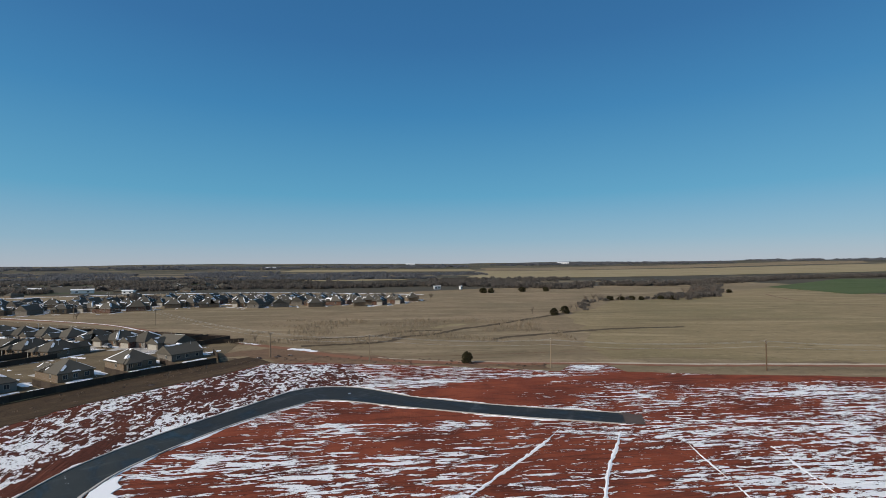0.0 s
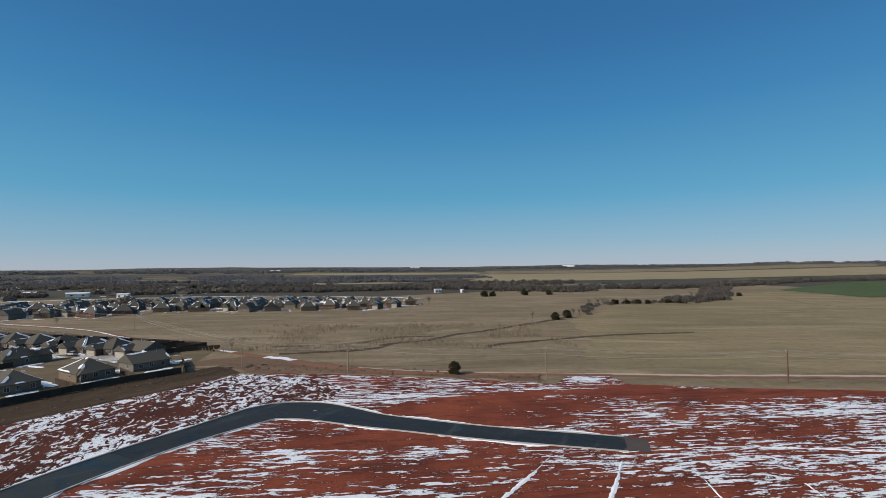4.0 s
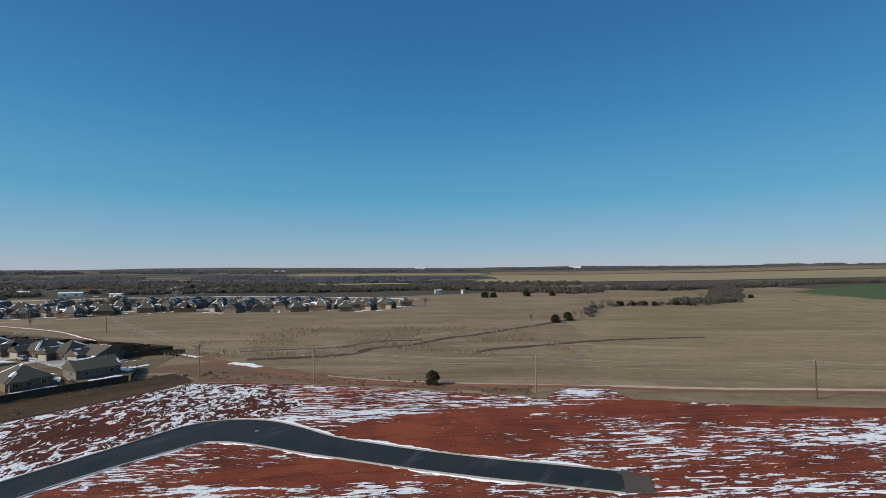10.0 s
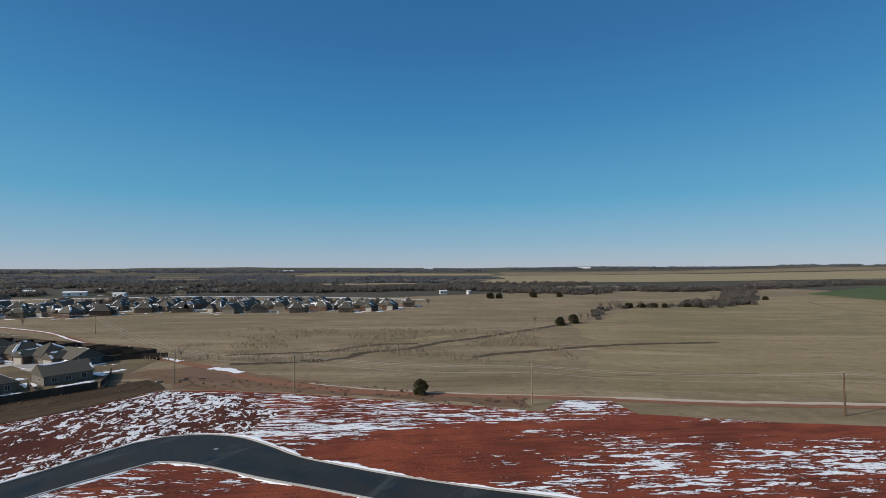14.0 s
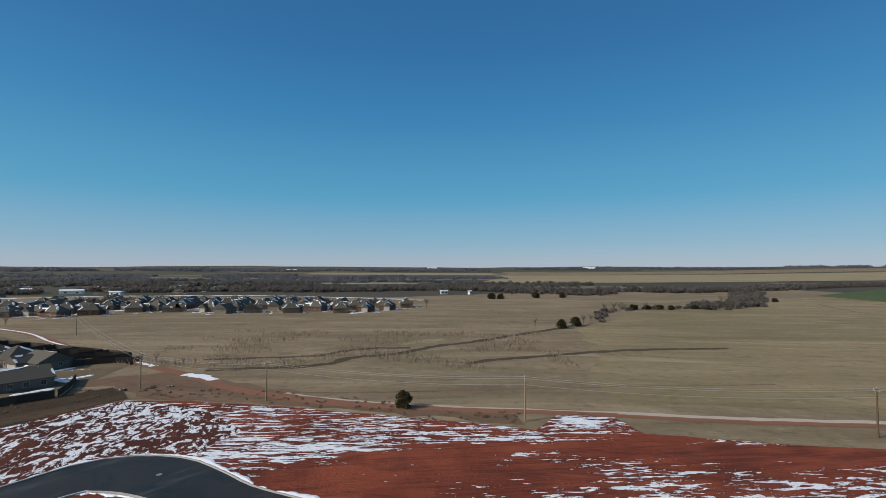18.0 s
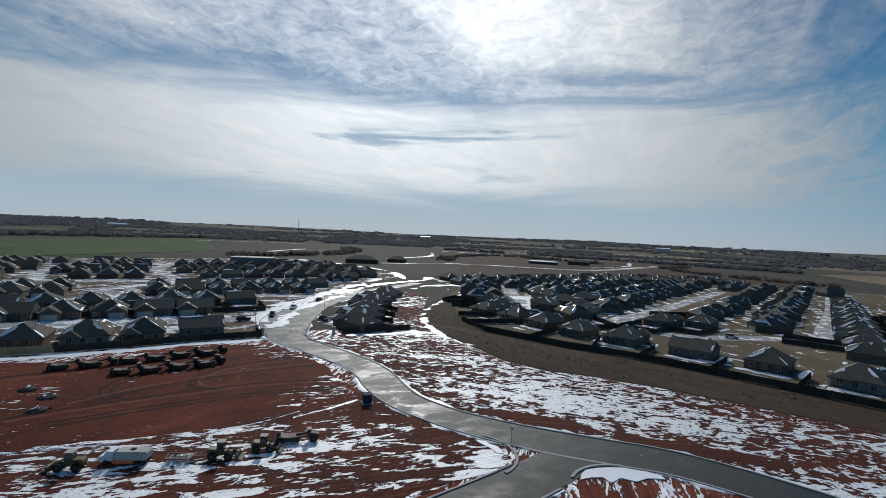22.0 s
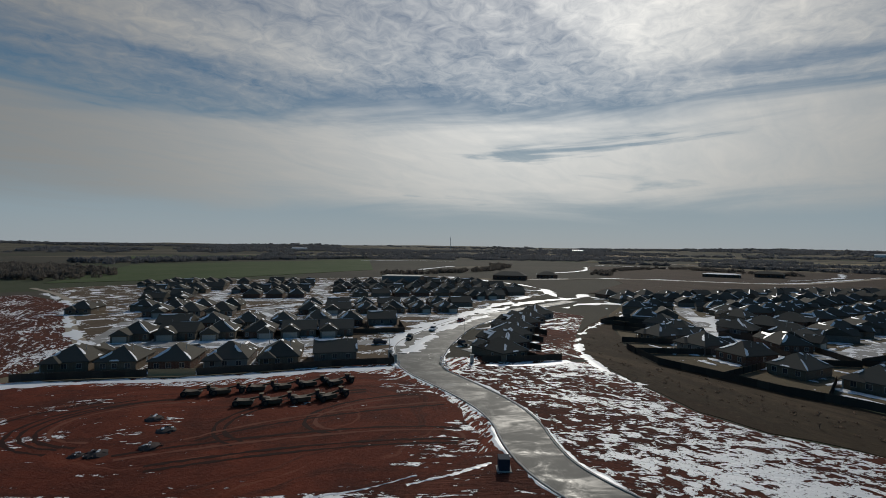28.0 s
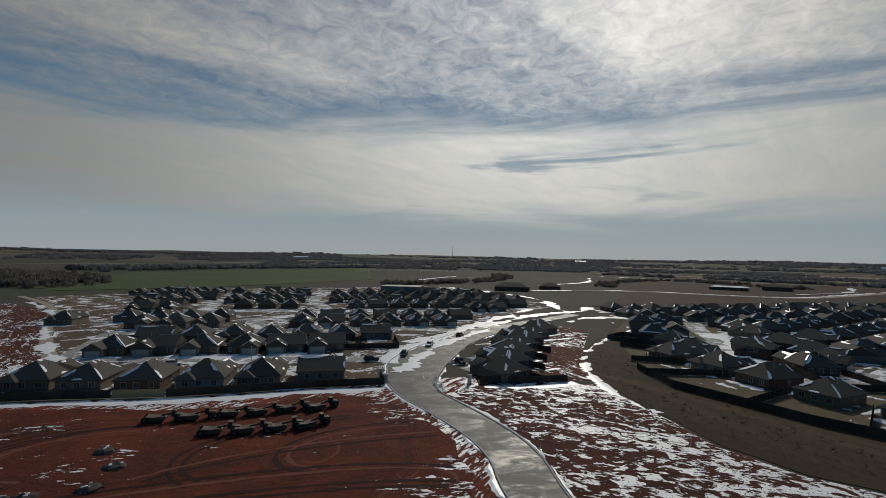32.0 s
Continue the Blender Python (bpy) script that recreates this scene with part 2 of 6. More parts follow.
    clay = k.mix(k.math("MULTIPLY", k.step(ruts, 0.52, 0.66), 0.75 if rings else 0.5), clay, (0.042, 0.017, 0.013))
    clay = k.mix(k.math("MULTIPLY", k.step(ruts, 0.44, 0.32), 0.6 if rings else 0.35), clay, (0.22, 0.082, 0.050))
    clay = k.mix(k.math("MULTIPLY", k.step(grain, 0.40, 0.75), 0.5), clay, (0.20, 0.064, 0.036))
    # shade along the snow's edges, with some meltwater damp, painted into the clay
    shade_damp = k.step(v, thr - 0.085, thr - 0.01)
    clay = k.mix(k.math("MULTIPLY", shade_damp, 0.62), clay, (0.036, 0.014, 0.011))
    # thin slush shows the earth through it
    white = k.mix(k.step(k.noise(0.7, 4, 0.7), 0.58, 0.85), (0.93, 0.925, 0.915), (0.74, 0.70, 0.69))
    k.color(k.mix(snow, clay, white))
    # melting snow is glazed with water
    k.rough(k.math("SUBTRACT", 0.92, k.math("MULTIPLY", snow, 0.50)))
    k.l.new(k.math("ADD", 0.10, k.math("MULTIPLY", snow, 1.2)), k.b.inputs["Specular IOR Level"])
    k.bump(k.math("ADD", k.math("MULTIPLY", snow, 1.1), k.math("ADD", k.math("MULTIPLY", grain, 0.8), ruts)), 0.9, 0.28)
    return k.m


def plain(name, c0, c1, scale=2.0, rough=0.8, bump=0.3, metal=0.0, big=0.15, dist=0.02, vary=0.0):
    k = Mat(name, rough, metal)
    a, b = k.noise(scale, 5, 0.6), k.noise(scale * big, 3, 0.5)
    c = k.mix(k.math("ADD", k.math("MULTIPLY", a, 0.5), k.math("MULTIPLY", b, 0.5)), c0, c1)
    if vary:
        c = k.mix(k.math("MULTIPLY", k.random(), vary), c, tuple(x * 0.45 for x in c0))
    k.color(c)
    if bump:
        k.bump(a, bump, dist)
    return k.m


def grass_mat(name, c0, c1, c2, rot=0.0, snow=0.0, contrast=1.0):
    """Dormant grass: broad tones, mowing streaks, fine mottling; snow: threshold of left-over patches."""
    k = Mat(name, 0.95)
    streak = k.noise(1.0, 6, 0.68, k.map((0.011, 0.050, 1), rot), 1.1)
    fine = k.noise(1.0, 6, 0.72, k.map((0.060, 0.22, 1), rot - 7), 0.8)
    tone, grain = k.noise(0.007, 5, 0.6), k.noise(0.8, 6, 0.75)
    c = k.mix(k.step(tone, 0.36, 0.64), c0, c1)
    c = k.mix(k.math("MULTIPLY", k.step(streak, 0.46, 0.68), 0.75), c, c2)
    c = k.mix(k.math("MULTIPLY", k.step(streak, 0.46, 0.30), 0.55 * contrast), c, tuple(v * 0.62 for v in c0))
    c = k.mix(k.math("MULTIPLY", k.step(fine, 0.52, 0.74), 0.6 * contrast), c, tuple(v * 0.58 for v in c1))
    c = k.mix(k.math("MULTIPLY", grain, 0.22), c, tuple(v * 0.6 for v in c0))
    # coarse clumps, and bleached ones
    clump = k.noise(0.33, 5, 0.72)
    c = k.mix(k.math("MULTIPLY", k.step(clump, 0.53, 0.70), 0.42 * contrast), c, tuple(v * 0.48 for v in c0))
    c = k.mix(k.math("MULTIPLY", k.step(clump, 0.45, 0.28), 0.42), c, tuple(v * 1.15 for v in c2))
    if snow:
        patches = k.step(k.math("ADD", k.noise(0.11, 5, 0.65, None, 0.8), k.math("MULTIPLY", k.math("SUBTRACT", k.noise(0.9, 4, 0.7), 0.5), 0.3)), snow, snow + 0.025)
        c = k.mix(patches, c, (0.85, 0.85, 0.86))
    k.color(c).bump(grain, 0.7, 0.25)
    return k.m


def roof_mat():
    """Weathered shingles in courses; each roof has its own tone."""
    k = Mat("shingles", 0.85)
    rnd = k.random()
    grain, rows = k.noise(3, 4, 0.7), k.noise(1.0, 2, 0.5, k.map((0.3, 0.3, 6)))
    c = k.mix(rnd, (0.058, 0.053, 0.043), (0.116, 0.105, 0.085))
    c = k.mix(k.math("MULTIPLY", grain, 0.5), c, (0.065, 0.060, 0.052))
    c = k.mix(k.math("MULTIPLY", rows, 0.4), c, (0.145, 0.128, 0.102))
    k.color(c)
    k.bump(rows, 0.5, 0.05)
    return k.m


def asphalt_mat(name, c0, c1, wet, rot, snow=0.0, gloss=0.3, dull=0.85, film_=0.22, spread=(0.05, 0.22)):
    """Road surface with tyre-dried lanes and wet, icy films."""
    k = Mat(name, 0.6)
    grain, patch = k.noise(6, 4, 0.7), k.noise(0.09, 5, 0.6)
    film = k.noise(1.0, 6, 0.68, k.map((*spread, 1), rot), 0.6)
    w = k.step(film, 0.54 - wet, 0.80 - wet)
    c = k.mix(patch, c0, c1)
    c = k.mix(k.math("MULTIPLY", grain, 0.3), c, tuple(v * 1.9 for v in c1))
    c = k.mix(k.math("MULTIPLY", w, 0.55), c, tuple(v * 0.55 for v in c0))
    dry = k.step(k.noise(1.0, 4, 0.65, k.map((0.07, 0.32, 1), rot), 0.7), 0.54, 0.70)
    c = k.mix(k.math("MULTIPLY", dry, 0.5), c, tuple(v * 2.6 for v in c1))
    if snow:
        patches = k.step(k.math("ADD", k.noise(0.10, 5, 0.65, None, 1.0), k.math("MULTIPLY", k.math("SUBTRACT", k.noise(0.8, 4, 0.7), 0.5), 0.25)), snow, snow + 0.03)
        c = k.mix(patches, c, (0.82, 0.82, 0.83))
    k.color(c)
    k.rough(k.math("SUBTRACT", dull, k.math("MULTIPLY", w, film_)))
    k.b.inputs["Specular IOR Level"].default_value = gloss
    k.bump(grain, 0.25, 0.02)
    return k.m


def brick_mat(name, c0, c1):
    k = Mat(name, 0.88)
    t = k.n.new("ShaderNodeTexBrick")
    t.inputs["Scale"].default_value = 4.2
    t.inputs["Color1"].default_value, t.inputs["Color2"].default_value = (*c0, 1), (*c1, 1)
    t.inputs["Mortar"].default_value = (0.26, 0.25, 0.23, 1)
    k.l.new(k.map((1, 1, 1)), t.inputs["Vector"])
    c = k.mix(k.math("MULTIPLY", k.noise(0.4, 4), 0.4), t.outputs["Color"], tuple(v * 0.6 for v in c0))
    k.color(c).bump(k.noise(8, 3), 0.3, 0.01)
    return k.m


def leaf_mat(name, c0, c1):
    k = Mat(name, 0.9)
    k.color(k.mix(k.island(), c0, c1)).leafy(0.5)
    return k.m


M_FIELD = grass_mat("dry_prairie_grass", (0.238, 0.178, 0.110), (0.182, 0.143, 0.086), (0.335, 0.262, 0.168), 4, contrast=1.7)
M_PASTURE = grass_mat("olive_pasture_grass", (0.248, 0.192, 0.108), (0.192, 0.158, 0.084), (0.350, 0.275, 0.164), -3, contrast=1.5)
M_BERM = grass_mat("winter_berm_grass", (0.074, 0.046, 0.027), (0.051, 0.036, 0.021), (0.118, 0.080, 0.048), 60, contrast=1.9)
M_YARD = grass_mat("dormant_lawn", (0.155, 0.116, 0.070), (0.125, 0.098, 0.060), (0.195, 0.153, 0.093), 20, 0.63)
M_GREEN = grass_mat("winter_wheat", (0.062, 0.092, 0.032), (0.078, 0.106, 0.042), (0.100, 0.112, 0.055), 12, contrast=0.7)
M_FALLOW = grass_mat("fallow_field", (0.085, 0.056, 0.040), (0.070, 0.050, 0.036), (0.115, 0.080, 0.055), 60, 0.72, 1.3)
M_LOTS = grass_mat("brown_house_lots", (0.13, 0.092, 0.060), (0.105, 0.076, 0.052), (0.165, 0.12, 0.078), 30, 0.55)
M_STUBBLE = grass_mat("pale_stubble", (0.30, 0.245, 0.14), (0.26, 0.21, 0.12), (0.34, 0.28, 0.17), 2, contrast=0.5)
M_CLAY_ROWS = snowy_earth("clay_with_snow_rows", 0.385, 4, 5.2, 1.15, earth=((0.150, 0.036, 0.020), (0.262, 0.064, 0.032)), lines_=0.50, ragged=0.55, bare=((20, 130, 24, 12), (-8, 109, 16, 5), (120, 143, 90, 4)), snowy=((50, 157, 7, 8),))
M_CLAY_BLOTCH = snowy_earth("clay_with_snow_patches", 0.436, 100, 2.9, 2.2, earth=((0.055, 0.018, 0.013), (0.112, 0.034, 0.020)), ragged=0.56, patch=0.62, lines_=0.06, bare=((-67.5, 58, 2.4, 13), (-65.8, 86, 2.2, 12)), snowy=((-84, 92, 16, 34),), extra=0.055, clods=0.26)
M_CLAY_BARE = snowy_earth("bare_graded_clay", 0.02, 124, 8.0, 2.0, earth=((0.072, 0.016, 0.0095), (0.150, 0.034, 0.017)), patch=0.5, lines_=0.1, rings=(-46, -24, 1.7, 1.0), snowy=((-66, 16, 16, 6), (-88, -8, 7, 14), (-38, -31, 9, 3), (-25, -39, 8, 3), (-33, -55, 14, 3), (-20, -50, 5, 9)), extra=0.17)
M_CLAY_TRACKS = snowy_earth("rutted_clay_with_snow", 0.35, 126, 5.5, 2.0, ragged=0.50, earth=((0.062, 0.019, 0.013), (0.125, 0.035, 0.020)), patch=0.8, snowy=((-20, 14, 6.5, 7), (-27.5, 21.5, 6.5, 7.5), (-36, 28.5, 7, 5.5), (-46, 56, 6, 4)), extra=0.12)
M_CLAY_ROUGH = snowy_earth("weathered_clay_with_little_snow", 0.30, 70, 5.0, 1.8, earth=((0.062, 0.022, 0.015), (0.125, 0.042, 0.026)), patch=0.8)
M_SNOW = plain("old_snow", (0.82, 0.82, 0.83), (0.92, 0.92, 0.92), 1.2, 0.42, 0.6, dist=0.08)
M_ASPHALT = asphalt_mat("asphalt", (0.010, 0.012, 0.012), (0.028, 0.030, 0.031), 0.10, 60, 0.0, 0.22, 0.72, 0.28, (0.20, 0.10))
M_WETROAD = asphalt_mat("wet_asphalt", (0.011, 0.013, 0.012), (0.031, 0.034, 0.031), 0.11, 40, 0.70, 0.33, 0.66, 0.30, (0.24, 0.13))
M_STREET = asphalt_mat("concrete_street", (0.20, 0.19, 0.18), (0.28, 0.27, 0.255), 0.05, 20, 0.52)
M_CURB = plain("curb_concrete", (0.34, 0.32, 0.29), (0.48, 0.46, 0.43), 2.5, 0.85)
M_GRAVEL = plain("gravel_track", (0.30, 0.25, 0.19), (0.42, 0.36, 0.29), 1.5, 0.95, 0.6, dist=0.06)
M_REDTRACK = plain("red_dirt_track", (0.17, 0.075, 0.045), (0.27, 0.135, 0.085), 0.35, 0.95, 0.6, dist=0.08)
M_DARKCLAY = plain("damp_rutted_clay", (0.020, 0.009, 0.007), (0.040, 0.014, 0.010), 0.5, 0.9, 0.6, dist=0.1)
M_PALECLAY = plain("dry_scraped_clay", (0.12, 0.043, 0.028), (0.20, 0.078, 0.050), 0.5, 0.95, 0.6, dist=0.1)
M_WORN = grass_mat("worn_reddish_grass", (0.175, 0.105, 0.068), (0.155, 0.105, 0.062), (0.225, 0.15, 0.098), -20, contrast=1.3)
M_SOIL = plain("dark_damp_soil", (0.052, 0.038, 0.025), (0.10, 0.075, 0.048), 0.3, 0.95, 0.7, dist=0.1)
M_ROOF = roof_mat()
M_BRICKS = [brick_mat("tan_brick", (0.17, 0.125, 0.085), (0.22, 0.165, 0.115)), brick_mat("red_brown_brick", (0.12, 0.062, 0.043), (0.16, 0.088, 0.06)), brick_mat("grey_stone_brick", (0.15, 0.132, 0.11), (0.20, 0.18, 0.152))]
M_TRIM = plain("cream_trim", (0.36, 0.33, 0.28), (0.44, 0.41, 0.35), 1.0, 0.6, 0.05)
M_SIDING = plain("beige_siding", (0.5, 0.44, 0.35), (0.58, 0.52, 0.43), 1.0, 0.7, 0.1)
M_DOOR = plain("dark_stained_door", (0.12, 0.06, 0.035), (0.18, 0.09, 0.05), 3, 0.5, 0.1)
M_GLASS = plain("window_glass", (0.03, 0.036, 0.042), (0.05, 0.058, 0.066), 0.6, 0.12, 0.0)
M_FENCE = plain("weathered_fence_wood", (0.060, 0.046, 0.036), (0.105, 0.082, 0.064), 1.2, 0.9, 0.4, vary=0.5)
M_FENCE_NEW = plain("fresh_cedar_fence", (0.42, 0.28, 0.15), (0.52, 0.36, 0.2), 1.2, 0.85, 0.4)
M_POLE = plain("creosoted_pole", (0.20, 0.15, 0.10), (0.30, 0.24, 0.17), 1.0, 0.9, 0.4)
M_POLE_DARK = plain("dark_creosoted_pole", (0.085, 0.055, 0.035), (0.14, 0.095, 0.062), 1.0, 0.9, 0.4)
M_PATH = plain("pale_crushed_stone", (0.36, 0.30, 0.23), (0.48, 0.41, 0.33), 0.4, 0.95, 0.5, dist=0.05)
M_METAL = plain("galvanised_metal", (0.4, 0.41, 0.42), (0.5, 0.51, 0.52), 3, 0.45, 0.1, metal=0.7)
M_PORCELAIN = plain("grey_porcelain", (0.5, 0.5, 0.5), (0.6, 0.6, 0.6), 3, 0.3, 0.0)
M_WIRE = plain("weathered_conductor", (0.30, 0.29, 0.27), (0.38, 0.37, 0.35), 3, 0.5, 0.0)
M_BARK = plain("grey_bark", (0.13, 0.105, 0.08), (0.2, 0.165, 0.13), 2, 0.95, 0.5)
M_TWIGS = leaf_mat("bare_twigs", (0.15, 0.11, 0.085), (0.21, 0.16, 0.125))
M_CEDAR = leaf_mat("cedar_foliage", (0.045, 0.042, 0.022), (0.085, 0.075, 0.040))
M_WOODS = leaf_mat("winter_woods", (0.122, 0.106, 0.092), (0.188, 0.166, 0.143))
# haze of the distance is mixed into this paler, bluer woods colour
M_HAZYWOODS = leaf_mat("distant_winter_woods", (0.150, 0.152, 0.160), (0.185, 0.186, 0.193))
M_REEDS = leaf_mat("dry_reeds", (0.28, 0.215, 0.145), (0.38, 0.30, 0.205))
M_WHITE = plain("white_paint", (0.75, 0.75, 0.74), (0.82, 0.82, 0.81), 1, 0.5, 0.0)
M_BLACK = plain("black_rubber", (0.02, 0.02, 0.02), (0.04, 0.04, 0.04), 4, 0.8, 0.2)
M_YELLOW = plain("worn_yellow_paint", (0.10, 0.062, 0.025), (0.17, 0.105, 0.035), 2, 0.6, 0.1)
M_BLUEGREY = plain("blue_grey_paint", (0.035, 0.042, 0.055), (0.05, 0.06, 0.08), 2, 0.8, 0.0)
M_DARKRED = plain("dark_red_paint", (0.18, 0.03, 0.025), (0.24, 0.05, 0.04), 2, 0.4, 0.0)
M_SILVER = plain("silver_paint", (0.45, 0.46, 0.47), (0.52, 0.53, 0.54), 2, 0.35, 0.0, metal=0.4)
M_RUBBLE = plain("broken_concrete_and_clay", (0.045, 0.036, 0.034), (0.12, 0.095, 0.085), 0.8, 0.95, 0.6, dist=0.1)
M_MASONRY = plain("pale_masonry", (0.48, 0.44, 0.38), (0.58, 0.54, 0.47), 1.5, 0.85, 0.3)

# ---- shared shapes ----


def mesh_of(name, verts, faces, mat, smooth=False):
    me = bpy.data.meshes.new(name)
    me.from_pydata([tuple(v) for v in verts], [], faces)
    me.materials.append(mat)
    if smooth:
        me.polygons.foreach_set("use_smooth", [True] * len(me.polygons))
    me.update()
    return me


def thing(name, m=None, label="", category="", group="", kind=""):
    ob = new(name)
    ob.empty_display_size = 0.5
    if m is not None:
        ob.matrix_world = m
    return tagged(ob, label, category, group, kind)


def part(name, data, mat, parent, label="", m=None):
    """One mesh object under a thing or a part; data is a bmesh or a ready mesh."""
    if isinstance(data, bmesh.types.BMesh):
        me = bpy.data.meshes.new(name)
        data.to_mesh(me)
        data.free()
        me.materials.append(mat)
    else:
        me = data
    ob = new(name, me)
    ob.parent = parent
    if m is not None:
        ob.matrix_local = m
    return tagged(ob, label)


def block(bm, x0, x1, y0, y1, z0, z1, bevel=0.0):
    m = Matrix.LocRotScale(((x0 + x1) / 2, (y0 + y1) / 2, (z0 + z1) / 2), None, (x1 - x0, y1 - y0, z1 - z0))
    made = bmesh.ops.create_cube(bm, size=1, matrix=m)["verts"]
    if bevel:
        bmesh.ops.bevel(bm, geom=list({e for v in made for e in v.link_edges}), offset=bevel, segments=1, affect="EDGES")
    return made


def boxes(*specs, bevel=0.0):
    bm = bmesh.new()
    for s in specs:
        block(bm, *s, bevel=bevel)
    return bm


def rod(bm, a, b, r0, r1=None, sides=8):
    a, b = Vector(a), Vector(b)
    d = b - a
    m = Matrix.Translation((a + b) / 2) @ d.to_track_quat("Z", "Y").to_matrix().to_4x4()
    return bmesh.ops.create_cone(bm, cap_ends=True, segments=sides, radius1=r0, radius2=r1 if r1 is not None else r0, depth=d.length, matrix=m)["verts"]


def spline(points, step=3.0):
    """A smooth line through the points; further values of a point (widths) are carried along."""
    p = [np.array(q, float) for q in points]
    p = [2 * p[0] - p[1], *p, 2 * p[-1] - p[-2]]
    out = []
    for i in range(1, len(p) - 2):
        n = max(2, int(np.hypot(*(p[i + 1] - p[i])[:2]) / step))
        for k in range(n):
            t = k / n
            out.append(0.5 * (2 * p[i] + (p[i + 1] - p[i - 1]) * t + (2 * p[i - 1] - 5 * p[i] + 4 * p[i + 1] - p[i + 2]) * t * t + (3 * p[i] - p[i - 1] - 3 * p[i + 1] + p[i + 2]) * t ** 3))
    out.append(p[-2])
    return np.array(out)


def normals(line):
    d = np.gradient(line[:, :2], axis=0)
    d /= np.linalg.norm(d, axis=1)[:, None] + 1e-9
    return np.stack([-d[:, 1], d[:, 0]], 1)


def ribbon(name, line, left, right, z, mat, thick=0.0, ragged=0.0, seed=0, crown=0.0):
    """A strip along a line from offset left to offset right of it (left is +), with sides going down by thick."""
    rng = np.random.RandomState(seed)
    n, k = normals(line), len(line)
    lo = np.asarray(left, float) * np.ones(k) + rng.uniform(-ragged, ragged, k)
    ro = np.asarray(right, float) * np.ones(k) + rng.uniform(-ragged, ragged, k)
    a, b = line[:, :2] + n * lo[:, None], line[:, :2] + n * ro[:, None]
    c = (a + b) / 2
    verts, faces = [], []
    for i in range(k):
        verts += [(*a[i], z - thick), (*a[i], z), (*c[i], z + crown), (*b[i], z), (*b[i], z - thick)]
    for i in range(k - 1):
        for j in range(4):
            if thick == 0 and j in (0, 3):
                continue
            u = i * 5 + j
            faces.append((u, u + 1, u + 6, u + 5))
    return new(name, mesh_of(name, verts, faces, mat))


def area(name, outline, z, mat, label, depth=0.3, step=6.0, ragged=0.0, seed=0, kind="structure"):
    """A flat piece of ground with a free outline and a low edge."""
    rng = np.random.RandomState(seed)
    pts = []
    for i in range(len(outline)):
        a, b = np.array(outline[i], float), np.array(outline[(i + 1) % len(outline)], float)
        n = max(1, int(np.linalg.norm(b - a) / step)) if ragged else 1
        for k in range(n):
            q = a + (b - a) * k / n
            pts.append(q + (rng.uniform(-ragged, ragged, 2) if ragged and k else 0))
    n = len(pts)
    flat_, _, tris, *_ = delaunay_2d_cdt([Vector((q[0], q[1])) for q in pts], [], [list(range(n))], 1, 1e-4)
    verts, faces = [(q.x, q.y, z) for q in flat_], []
    for t in tris:
        p, q, w = (flat_[i] for i in t[:3])
        faces.append(tuple(t) if (q - p).cross(w - p) > 0 else tuple(reversed(t)))
    o = len(verts)
    verts += [(q[0], q[1], z) for q in pts] + [(q[0], q[1], z - depth) for q in pts]
    ccw = sum(pts[i][0] * pts[(i + 1) % n][1] - pts[(i + 1) % n][0] * pts[i][1] for i in range(n)) > 0
    for i in range(n):
        j = (i + 1) % n
        side = (o + j, o + i, o + n + i, o + n + j)
        faces.append(side if ccw else tuple(reversed(side)))
    me = mesh_of(name, verts, faces, mat)
    return tagged(new(name, me), label, "ground", kind=kind)


def inside(p, poly):
    hit = False
    for i in range(len(poly)):
        (x0, y0), (x1, y1) = poly[i], poly[i - 1]
        if (y0 > p[1]) != (y1 > p[1]) and p[0] < (x1 - x0) * (p[1] - y0) / (y1 - y0) + x0:
            hit = not hit
    return hit


def off_line(p, line):
    """Distance from a point to a line of points."""
    best = 1e9
    q = np.array(p, float)
    for a, b in zip(line[:-1], line[1:]):
        a, b = np.array(a[:2], float), np.array(b[:2], float)
        t = np.clip(np.dot(q - a, b - a) / (np.dot(b - a, b - a) + 1e-9), 0, 1)
        best = min(best, np.linalg.norm(q - a - t * (b - a)))
    return best


# ---- ground to the horizon ----


def far_height(x, y):
    """Low swells of the prairie; it rises gently towards the horizon."""
    r = math.hypot(x + 20, y - 60)
    s = min(max((r - 1300) / 3200, 0), 1)
    s = s * s * (3 - 2 * s)
    return s * (48 + 16 * noise.noise(Vector((x / 1100, y / 1100, 0.3))) + 6 * noise.noise(Vector((x / 350, y / 350, 1.7))))


